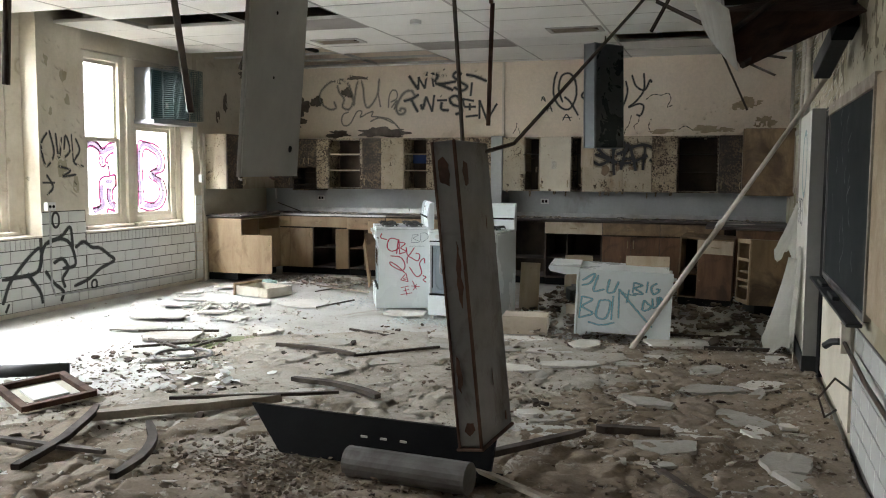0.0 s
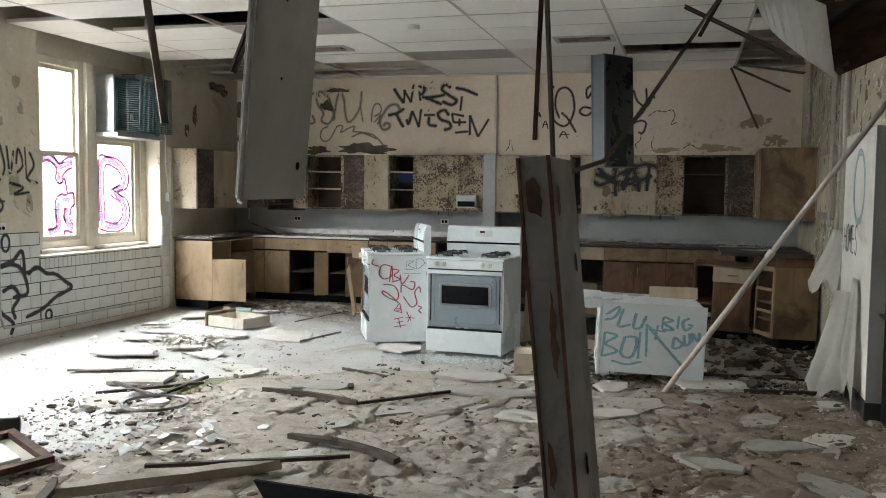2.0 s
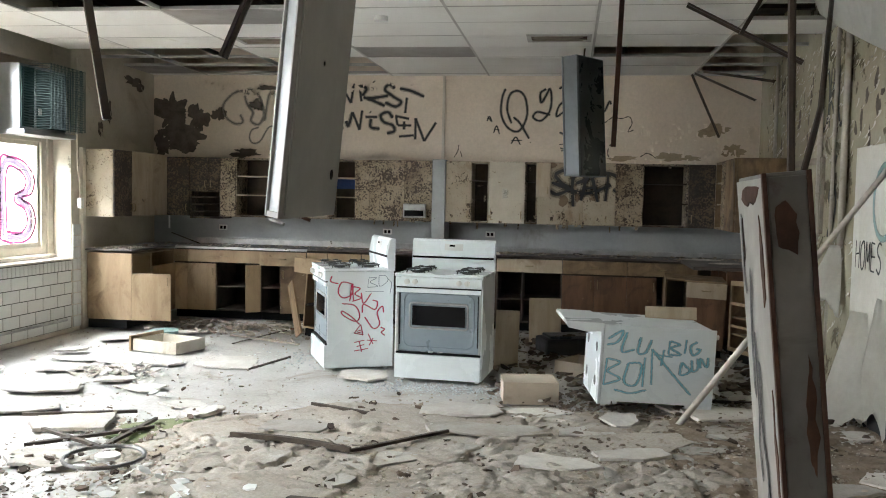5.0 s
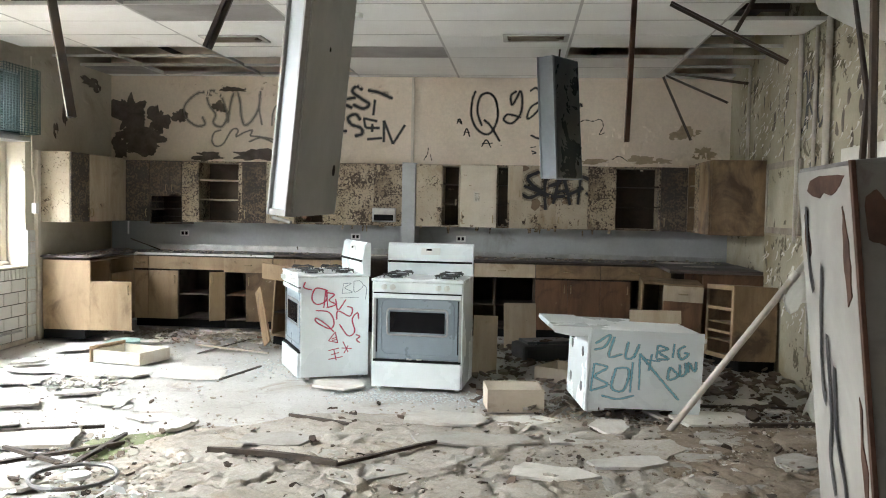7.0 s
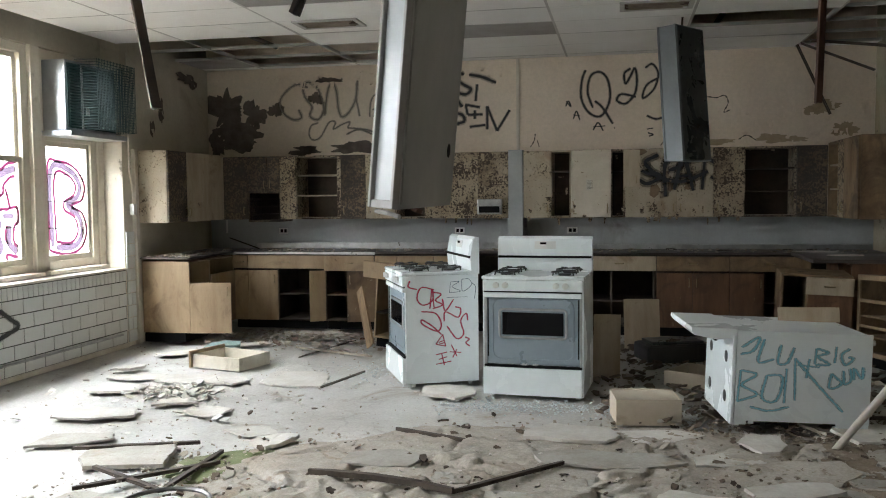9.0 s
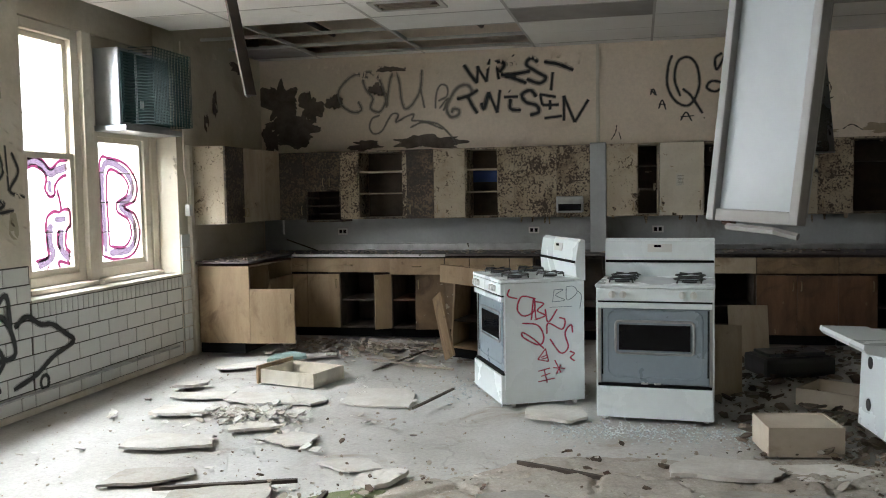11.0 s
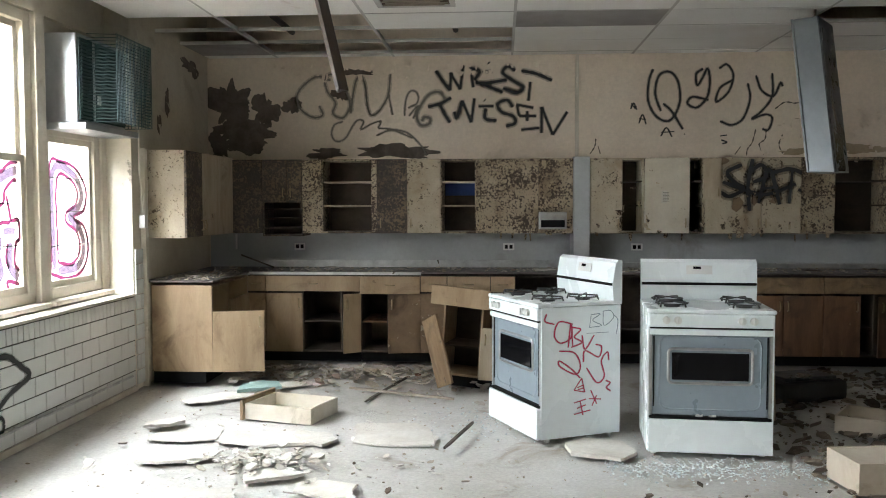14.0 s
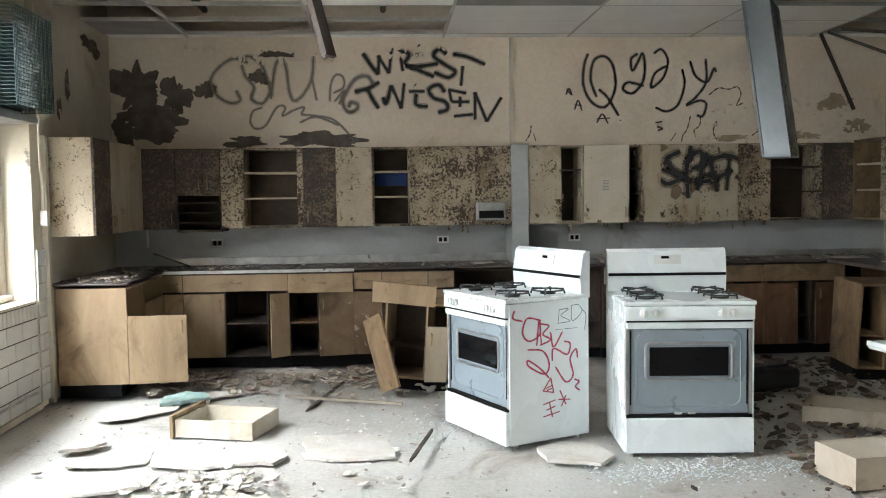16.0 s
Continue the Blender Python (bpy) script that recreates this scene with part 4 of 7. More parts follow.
def prism_fixture(base, lean, length, faces, label, cords, lip=0.0):
    """A lamp housing hanging on end: corners of its lower end, its long axis, and a material for each side."""
    f = thing("hanging_light_fixture", pose(*base[0]), label, "light fixture", "fallen light fixtures")
    o, up = Vector(base[0]), Vector(lean).normalized() * length
    low = [Vector(p) - o for p in base]
    n = len(low)
    mid = sum(low, Vector()) / n
    b = bmesh.new()
    ends = [[b.verts.new(p + h) for p in low] for h in (Vector(), up)]
    for k in range(n):
        b.faces.new((ends[0][k], ends[0][(k + 1) % n], ends[1][(k + 1) % n], ends[1][k]))
    b.faces.new(ends[0][::-1])
    b.faces.new(ends[1])
    part("housing", b, faces[-1], f)
    for k, material in enumerate(faces):
        p, q = low[k], low[(k + 1) % n]
        d = (q - p).normalized()
        out = d.cross(up).normalized()
        out = out if out.dot((p + q) / 2 - mid) > 0 else -out
        W = (q - p).length
        frame_ = Matrix((d, out, up.normalized())).transposed().to_4x4()
        frame_.translation = p
        b = bmesh.new()
        box(b, 0.012, 0.0, 0.012, W - 0.012, 0.004, length - 0.012, frame_)
        side_ = part("side_sheet", b, material, f)
        if lip and k == 0:
            for x in (0.0, W - lip):
                b = bmesh.new()
                box(b, x, -0.002, 0.0, x + lip, 0.016, length, frame_, bev=0.004)
                part("folded_lip", b, M["fix_lip"] if lip > 0.018 else M["fix_side"], f, "rusty folded lip")
            b = bmesh.new()
            box(b, lip, -0.002, 0.0, W - lip, 0.012, lip, frame_, bev=0.003)
            part("folded_lip", b, M["fix_lip"] if lip > 0.018 else M["fix_side"], f, "rusty folded lip")
        elif k == 1:
            for z, r_ in ((0.16, 0.02), (0.55, 0.008), (0.9, 0.010), (1.05, 0.008)):
                b = bmesh.new()
                disc(b, frame_ @ Vector((W * (0.45 if z > 0.2 else 0.82), 0.0042, z)), frame_.to_3x3() @ Vector((0, 1, 0)), r_, 0.002, 14)
                part("knockout_hole", b, M["black"], side_)
    for pts in cords:
        b = bmesh.new()
        tube(b, [Vector(c) - o for c in pts], 0.009, 6)
        part("cord", b, M["bar"], f)
    return f


fa = prism_fixture([(-2.613, 4.236, 1.485), (-2.498, 4.046, 1.48), (-2.505, 4.70, 1.485), (-2.522, 4.70, 1.485)], (0.10, -0.035, 1), 1.24,
                   [M["tray_white"], M["fix_back"], M["fix_back"], M["fix_back"]], "white enamelled lamp tray hanging on end from the ceiling", [[(-2.45, 4.3, 2.70), (-2.42, 4.35, 3.12)]], 0.02)
b = bmesh.new()
tube(b, [(0.02, -0.04, -0.010), (0.08, -0.14, -0.014), (0.11, -0.16, -0.022)], 0.006, 6)
part("torn_lip", b, M["fix_lip"], fa, "torn white lip hanging loose")
b = jagged_flake(0.06, 0.03, 0.012)
bmesh.ops.transform(b, matrix=pose(0.05, 0.28, -0.02, 20, 10, 80), verts=b.verts)
part("rust_flake", b, M["rust"], fa, "rusted flake at the open end")
fc = troffer(pose(-1.02, 3.285, 0.395, 0, -6, -3.2), 0.093, 0.405, 1.24, "rusty grey lamp housing dangling from cords", M["fix_grey"], M["fix_grey"], [[(-1.06, 3.42, 1.60), (-1.09, 3.38, 2.2), (-1.12, 3.32, 3.12)], [(-1.08, 3.60, 1.58), (-0.94, 3.8, 1.64), (-0.82, 4.1, 1.86), (-0.56, 4.98, 2.41), (-0.24, 6.1, 3.12)]], plate=M["fix_plate"], edges=True)
# lit and shaded sides are coloured apart: lighter towards the windows, dark away
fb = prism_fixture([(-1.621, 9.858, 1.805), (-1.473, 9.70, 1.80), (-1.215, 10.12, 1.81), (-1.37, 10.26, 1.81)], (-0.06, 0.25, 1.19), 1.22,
                   [M["fix_side"], M["fix_dark"], M["fix_dark"], M["fix_side"]], "glossy lamp fixture hanging on end, shade painted on its dark sides", [[(-1.47, 10.22, 2.99), (-1.46, 10.22, 3.12)]], 0.018)


# ---- things on the walls ----
def on_back(u, v, h):
    return Vector((u, YB - h, v))


def on_left(u, v, h):
    return Vector((XL + 0.002 + h, u, v))


def on_right(u, v, h):
    return Vector((XR - h, u, v))


def scaled(strokes, x, y, w, h):
    return [[(x + a * w, y + b * h) for a, b in s] for s in strokes]


GLYPH = {
    "W": [[(0, 1), (0.25, 0)], [(0.25, 0), (0.5, 0.85)], [(0.5, 0.85), (0.75, 0)], [(0.75, 0), (1, 1)]],
    "R": [[(0, 0), (0.05, 1)], [(0.0, 0.95), (0.55, 0.9), (0.75, 0.7), (0.4, 0.5), (0.1, 0.48)], [(0.15, 0.48), (0.6, 0.3), (1.3, -0.15)]],
    "i": [[(0.3, 0.0), (0.35, 0.5)], [(0.1, 0.55), (0.8, 0.6)], [(0, 0.0), (0.8, 0.0)], [(0.3, 0.88), (0.36, 0.9)]],
    "S": [[(1, 0.95), (0.5, 1.0), (0.1, 0.8), (0.25, 0.6), (0.75, 0.45), (0.95, 0.2), (0.6, -0.05), (0, 0.1)]],
    "T": [[(0, 1), (0.5, 0.98), (1.5, 0.75)], [(0.55, 0.75), (0.5, -0.2)]],
    "E": [[(0, 0), (0.05, 1)], [(0, 1), (0.8, 0.95)], [(0, 0.5), (0.9, 0.5)], [(0, 0), (0.8, -0.02)]],
    "N": [[(0, 0), (0.05, 1)], [(0.05, 1), (0.6, -0.1)], [(0.6, -0.1), (1.1, 0.8)]],
    "t": [[(-0.3, 0.7), (0.15, 0.8), (0.75, 1.0)], [(0.15, 0.8), (0.65, 0.0)]],
    "O": [[(0.5, 1), (0.1, 0.8), (0, 0.4), (0.3, 0), (0.8, 0.1), (1, 0.55), (0.8, 0.95), (0.5, 1)]],
    "H": [[(0, 0), (0.05, 1)], [(0.9, 0), (1, 1)], [(0, 0.5), (0.95, 0.55)]],
    "M": [[(0, 0), (0.1, 1)], [(0.1, 1), (0.5, 0.3), (0.9, 1)], [(0.9, 1), (1, 0)]],
    "A": [[(0, 0), (0.45, 1)], [(0.45, 1), (1, 0)], [(0.1, 0.35), (0.85, 0.4)]],
    "K": [[(0, 0), (0.05, 1)], [(0.9, 1), (0.05, 0.5)], [(0.05, 0.5), (1, 0)]],
    "B": [[(0, 0), (0.05, 1)], [(0.05, 1), (0.7, 0.95), (0.75, 0.65), (0.1, 0.52)], [(0.1, 0.52), (0.9, 0.45), (0.9, 0.08), (0, 0)]],
    "U": [[(0, 1), (0.05, 0.3), (0.4, 0), (0.85, 0.3), (0.95, 1)]],
    "Z": [[(0, 1), (0.95, 0.95)], [(0.95, 0.95), (0, 0)], [(0, 0), (1, 0.05)]],
    "D": [[(0, 0), (0.05, 1)], [(0.0, 1), (0.8, 0.8), (0.9, 0.3), (0, 0)]],
    "L": [[(0.05, 1), (0, 0)], [(0, 0), (0.8, 0.05)]],
    "P": [[(0, 0), (0.05, 1)], [(0.05, 1), (0.8, 0.9), (0.75, 0.55), (0.05, 0.45)]],
    "Y": [[(0, 1), (0.45, 0.5)], [(1, 1), (0.45, 0.5), (0.4, 0)]],
}


def word(text, x, y, w, h, gap=1.25, dy=0.0):
    out = []
    for k, ch in enumerate(text):
        if ch != " ":
            out += scaled(GLYPH[ch], x + k * w * gap, y + dy * k, w, h)
    return out


BLK, RED, BLU = (M["spray"], M["haze_black"]), (M["spray_red"], M["haze_red"]), (M["spray_blue"], M["haze_blue"])
on_panel = lambda u, v, h: on_back(-6.15 + 0.209 * u, 3.132 - 0.2053 * v, h)
LINE_A = [[(7.4, 0.9), (7.8, 1.5), (8.1, 1.9)], [(8.1, 1.9), (8.15, 1.0)], [(8.1, 1.0), (8.6, 1.85)], [(8.6, 1.85), (8.75, 0.65)], [(9.1, 0.75), (9.25, 1.75)], [(9.1, 0.8), (9.55, 0.95), (9.3, 1.4)], [(9.35, 1.5), (9.8, 1.55), (10.9, 1.4)],
          [(9.6, 1.55), (10.2, 1.8), (10.7, 2.02)], [(9.98, 0.52), (10.03, 0.58)], [(9.7, 1.0), (10.2, 0.95)], [(11.3, 0.95), (10.95, 0.72), (10.7, 1.05), (11.3, 1.5), (11.7, 1.78), (11.35, 2.05), (10.7, 1.8)], [(11.6, 0.95), (12.3, 1.1), (13.1, 1.45)], [(12.05, 1.5), (11.95, 2.45)]]
LINE_B = [[(7.0, 2.7), (7.6, 2.55), (8.15, 2.25)], [(7.55, 2.5), (7.85, 3.1), (8.1, 3.5)], [(8.3, 2.95), (8.45, 3.25), (8.7, 2.4)], [(8.7, 2.4), (9.15, 3.5)], [(9.15, 3.5), (9.3, 2.3)], [(9.78, 2.38), (9.83, 2.42)], [(9.5, 2.7), (10.25, 2.7)], [(9.85, 2.8), (9.85, 3.32), (10.4, 3.42)],
          [(11.2, 2.75), (10.9, 2.4), (10.45, 2.6), (10.65, 3.0), (11.2, 3.2), (11.3, 3.55), (10.85, 3.7)], [(11.35, 2.62), (12.2, 2.8)], [(11.4, 2.65), (11.5, 3.2)], [(11.5, 3.2), (12.35, 3.2)], [(11.9, 2.95), (11.9, 3.45)], [(11.6, 3.88), (12.5, 3.8)], [(12.6, 2.75), (12.6, 4.05)], [(12.6, 2.75), (13.15, 4.15)], [(13.15, 4.15), (13.85, 3.0)]]
for line in (LINE_A, LINE_B):
    paint("graffiti", line, 0.15, on_panel, BLK, wall_back, "bold black sprayed letters", 2.0)
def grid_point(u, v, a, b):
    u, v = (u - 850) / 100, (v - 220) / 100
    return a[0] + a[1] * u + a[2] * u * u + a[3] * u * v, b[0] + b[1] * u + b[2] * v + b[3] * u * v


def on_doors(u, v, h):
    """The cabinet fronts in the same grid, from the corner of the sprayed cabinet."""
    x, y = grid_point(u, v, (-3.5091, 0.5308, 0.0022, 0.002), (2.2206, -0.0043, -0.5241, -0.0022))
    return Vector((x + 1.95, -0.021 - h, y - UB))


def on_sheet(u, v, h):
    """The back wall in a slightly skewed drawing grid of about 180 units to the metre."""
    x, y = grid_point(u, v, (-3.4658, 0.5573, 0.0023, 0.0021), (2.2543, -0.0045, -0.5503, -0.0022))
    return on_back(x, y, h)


THIN = (M["spray_thin"], M["haze_thin"])
CURLS = [[(440, 112), (415, 104), (390, 118), (374, 140), (380, 165), (405, 182), (425, 178), (418, 160)], [(425, 110), (440, 100), (460, 110), (470, 130), (478, 160), (465, 183), (445, 175), (450, 155), (435, 135), (428, 115)],
         [(480, 175), (484, 140), (490, 112), (500, 105), (508, 125), (512, 160), (520, 178), (535, 170), (552, 140), (556, 100)], [(553, 140), (561, 178)], [(518, 95), (522, 97)]]
LOOPS = [[(584, 180), (586, 150), (595, 133), (608, 137), (608, 155), (590, 165)], [(592, 180), (610, 160), (600, 185)], [(465, 190), (448, 197), (443, 215), (452, 228), (470, 222), (490, 190), (505, 190), (500, 205), (520, 195), (538, 190), (533, 203)],
         [(533, 203), (560, 205), (590, 212), (615, 235), (627, 255)], [(530, 217), (560, 207), (600, 222)]]
HOOK = [[(662, 150), (650, 135), (630, 140), (615, 160), (607, 180), (615, 197), (630, 195), (633, 185), (622, 182), (617, 190)]]
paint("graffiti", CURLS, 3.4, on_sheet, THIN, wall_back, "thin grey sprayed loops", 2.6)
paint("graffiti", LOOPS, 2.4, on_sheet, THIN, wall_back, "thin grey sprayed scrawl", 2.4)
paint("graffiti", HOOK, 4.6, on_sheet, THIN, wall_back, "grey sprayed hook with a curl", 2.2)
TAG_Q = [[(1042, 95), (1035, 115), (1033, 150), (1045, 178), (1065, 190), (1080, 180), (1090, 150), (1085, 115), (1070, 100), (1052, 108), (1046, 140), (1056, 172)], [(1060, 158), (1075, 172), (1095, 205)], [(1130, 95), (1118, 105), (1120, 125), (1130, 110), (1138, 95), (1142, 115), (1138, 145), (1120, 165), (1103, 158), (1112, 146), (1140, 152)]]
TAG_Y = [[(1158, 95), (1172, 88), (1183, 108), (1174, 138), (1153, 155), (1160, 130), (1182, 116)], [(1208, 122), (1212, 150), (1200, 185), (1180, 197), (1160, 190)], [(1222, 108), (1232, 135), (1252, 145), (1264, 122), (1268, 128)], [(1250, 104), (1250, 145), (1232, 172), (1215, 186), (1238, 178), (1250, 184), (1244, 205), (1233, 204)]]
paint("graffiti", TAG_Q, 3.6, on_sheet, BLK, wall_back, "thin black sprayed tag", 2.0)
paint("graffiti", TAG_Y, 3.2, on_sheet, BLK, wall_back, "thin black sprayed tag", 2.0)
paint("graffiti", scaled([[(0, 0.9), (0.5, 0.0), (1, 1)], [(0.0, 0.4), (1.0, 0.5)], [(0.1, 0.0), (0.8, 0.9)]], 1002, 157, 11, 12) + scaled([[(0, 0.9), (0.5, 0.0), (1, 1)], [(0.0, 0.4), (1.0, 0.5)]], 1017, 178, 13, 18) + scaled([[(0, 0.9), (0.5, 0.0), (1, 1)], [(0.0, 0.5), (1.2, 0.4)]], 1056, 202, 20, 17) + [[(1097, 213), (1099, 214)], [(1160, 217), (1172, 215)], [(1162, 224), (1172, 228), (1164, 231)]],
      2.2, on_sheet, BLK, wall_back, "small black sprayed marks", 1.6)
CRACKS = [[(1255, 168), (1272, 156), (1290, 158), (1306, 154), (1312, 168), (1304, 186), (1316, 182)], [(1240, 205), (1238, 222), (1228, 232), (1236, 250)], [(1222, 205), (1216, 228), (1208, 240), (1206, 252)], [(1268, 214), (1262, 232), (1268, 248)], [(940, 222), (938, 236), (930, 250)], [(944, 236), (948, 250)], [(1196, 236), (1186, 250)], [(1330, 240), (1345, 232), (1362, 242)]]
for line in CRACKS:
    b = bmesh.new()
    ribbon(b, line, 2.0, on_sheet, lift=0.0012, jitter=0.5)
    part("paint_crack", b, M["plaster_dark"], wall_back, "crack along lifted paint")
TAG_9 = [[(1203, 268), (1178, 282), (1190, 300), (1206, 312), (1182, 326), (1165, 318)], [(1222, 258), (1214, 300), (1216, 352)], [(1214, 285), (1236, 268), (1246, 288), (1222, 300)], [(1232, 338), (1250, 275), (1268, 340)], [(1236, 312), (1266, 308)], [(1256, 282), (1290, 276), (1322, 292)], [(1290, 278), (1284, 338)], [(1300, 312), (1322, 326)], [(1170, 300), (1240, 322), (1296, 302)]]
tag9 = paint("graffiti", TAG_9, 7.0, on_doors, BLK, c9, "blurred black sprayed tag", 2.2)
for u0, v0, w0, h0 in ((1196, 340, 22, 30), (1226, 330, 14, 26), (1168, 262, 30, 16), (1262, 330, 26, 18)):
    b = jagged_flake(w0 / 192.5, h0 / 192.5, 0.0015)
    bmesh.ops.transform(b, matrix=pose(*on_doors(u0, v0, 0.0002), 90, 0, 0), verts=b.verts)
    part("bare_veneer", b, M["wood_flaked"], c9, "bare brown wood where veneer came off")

# bare patches where the plaster has come off
def patch(cx, cz, w, h, seed, material, parent, place, n=150):
    r = random.Random(seed)
    b = bmesh.new()
    ph = [r.uniform(0, 6.28) for _ in range(7)]
    ring_ = []
    for k in range(n):
        a = k * math.tau / n
        q = 1 + 0.16 * math.sin(2 * a + ph[0]) + 0.14 * math.sin(3 * a + ph[1]) + 0.10 * math.sin(5 * a + ph[2]) + 0.07 * math.sin(9 * a + ph[3]) + 0.05 * math.sin(14 * a + ph[4]) + 0.30 * noise.fractal(Vector((1.6 * math.cos(a) + seed, 1.6 * math.sin(a), seed * 0.7)), 0.8, 2.0, 5) + r.uniform(-0.03, 0.03)
        ring_.append(b.verts.new(place(cx + w / 2 * q * math.cos(a), cz + h / 2 * q * math.sin(a), 0.0006 + 0.00035 * (seed % 7))))
    b.faces.new(ring_)
    part("bare_patch", b, material, parent)


for k, (x, z, w, h) in enumerate([(-6.78, 2.62, 0.44, 0.46), (-6.40, 2.55, 0.26, 0.34), (-6.62, 2.30, 0.62, 0.30), (-6.12, 2.60, 0.20, 0.16), (-5.60, 2.72, 0.16, 0.14), (-5.05, 2.12, 0.72, 0.16), (-5.75, 2.10, 0.4, 0.10), (-5.45, 2.94, 0.3, 0.07), (-6.9, 2.2, 0.2, 0.3), (0.12, 2.45, 0.32, 0.16), (-0.30, 2.12, 0.5, 0.09), (0.35, 2.2, 0.25, 0.16), (-0.95, 2.10, 0.35, 0.06)]):
    patch(x, z, w, h, 40 + k, M["plaster_dark"] if x < -1.2 else M["plaster_tan"], wall_back, on_back)
r = random.Random(12)
for k in range(46):
    y = r.uniform(6.2, 11.6)
    patch(y, r.uniform(2.0, 3.0), r.uniform(0.02, 0.10), r.uniform(0.05, 0.25), 200 + k, M["plaster_dark"], wall_right, on_right, 12)
for k, (y, z, w, h) in enumerate([(7.8, 2.55, 0.10, 0.16), (7.75, 1.55, 0.14, 0.2), (7.95, 1.36, 0.1, 0.22), (7.6, 2.15, 0.05, 0.08), (7.55, 2.7, 0.07, 0.12), (7.85, 2.3, 0.09, 0.1)]):
    patch(y, z, w, h, 90 + k, M["wall_right"], wall_left, lambda u, v, hh: Vector((XL - 0.0105 + hh, u, v)), 14)
for k, (y, z, w, h) in enumerate([(11.5, 2.95, 0.3, 0.1), (11.0, 2.5, 0.12, 0.3), (11.7, 2.92, 0.3, 0.18), (10.8, 2.3, 0.1, 0.2)]):
    patch(y, z, w, h, 120 + k, M["plaster_dark"], wall_left, lambda u, v, hh: Vector((XL - 0.0105 + hh, u, v)), 14)

# tag and monster outline on the window wall
off = lambda u, v, h: Vector((XL - 0.011 + h, u, v))
paint("graffiti", scaled([[(0.15, 0.9), (0.0, 0.6), (0.1, 0.1), (0.3, 0.4), (0.2, 0.95)], [(0.35, 0.9), (0.42, 0.3), (0.5, 0.8)], [(0.55, 0.5), (0.6, 0.85), (0.7, 0.5), (0.55, 0.3)], [(0.75, 0.9), (0.78, 0.2)], [(0.85, 0.8), (0.95, 0.5), (0.8, 0.2), (1.05, 0.1)],
                          [(0.4, 0.1), (0.7, 0.0), (0.5, -0.15), (0.85, -0.1)], [(0.1, -0.1), (0.25, -0.4), (0.1, -0.6)], [(0.0, -0.3), (0.3, -0.3)]], 7.45, 1.52, 0.60, 0.45), 0.020, off, BLK, wall_left, "black sprayed tag", 2.0)
MON = [[(0.0, 0.1), (0.08, 0.45), (0.3, 0.85), (0.28, 0.5), (0.0, 0.45)], [(0.3, 0.5), (0.36, 0.9), (0.55, 0.92), (0.62, 0.55), (0.5, 0.5)], [(0.36, 0.9), (0.5, 1.0), (0.58, 1.12), (0.6, 0.75)], [(0.2, 0.5), (0.3, 0.2), (0.32, 0.02)],
       [(0.35, 0.5), (0.42, 0.3), (0.5, 0.15), (0.48, 0.0)], [(0.62, 0.8), (0.7, 0.88), (0.78, 0.78), (0.86, 0.75), (0.95, 0.62), (1.0, 0.52), (0.86, 0.42), (0.74, 0.28), (0.6, 0.2)], [(0.42, 0.6), (0.5, 0.65), (0.55, 0.5), (0.5, 0.35), (0.52, 0.2)], [(0.05, 0.1), (0.02, -0.02)]]
paint("graffiti", scaled(MON, 6.85, 0.08, 1.68, 0.72), 0.035, on_left, BLK, wall_left, "thick black sprayed creature outline", 1.5)
ring = [(0.5 + 0.5 * math.cos(a), 0.5 + 0.5 * math.sin(a)) for a in np.linspace(0, math.tau, 14)]
paint("graffiti", scaled([ring], 7.56, 0.90, 0.10, 0.16) + scaled([ring], 8.14, 0.16, 0.09, 0.10), 0.024, on_left, BLK, wall_left, "black sprayed rings", 1.5)


# paint on the panes
def glass_paint(w, strokes_pink, strokes_grey, sash_x):
    b, c = bmesh.new(), bmesh.new()
    for k, s in enumerate(strokes_pink):
        ribbon(b, s, 0.032, lambda u, v, h: Vector((sash_x + 0.022 + h, u, v)), lift=0.001 + 0.0002 * k)
    for k, s in enumerate(strokes_grey):
        ribbon(c, s, 0.068, lambda u, v, h: Vector((sash_x + 0.020 + h, u, v)), lift=0.0002 * k)
    for q, m_, l_ in ((b, "glass_pink", "pink spray outline on the glass"), (c, "glass_grey", "grey spray fill on the glass")):
        ob = part("glass_graffiti", q, M[m_], w, l_)
        ob.visible_shadow = False


glass_paint(wins[1], [[(0.10, 0.12), (0.10, 0.9), (0.25, 0.97), (0.5, 0.92), (0.66, 0.76), (0.62, 0.60), (0.45, 0.54), (0.62, 0.46), (0.68, 0.28), (0.58, 0.12), (0.35, 0.07), (0.1, 0.12)], [(0.2, 0.2), (0.2, 0.82), (0.4, 0.84), (0.52, 0.74), (0.48, 0.64), (0.34, 0.58), (0.34, 0.5), (0.5, 0.42), (0.54, 0.28), (0.42, 0.18), (0.2, 0.2)]],
            [[(0.15, 0.15), (0.15, 0.88), (0.45, 0.88), (0.59, 0.74), (0.54, 0.62), (0.39, 0.55), (0.56, 0.44), (0.61, 0.28), (0.5, 0.15), (0.2, 0.14)]], 0.04)
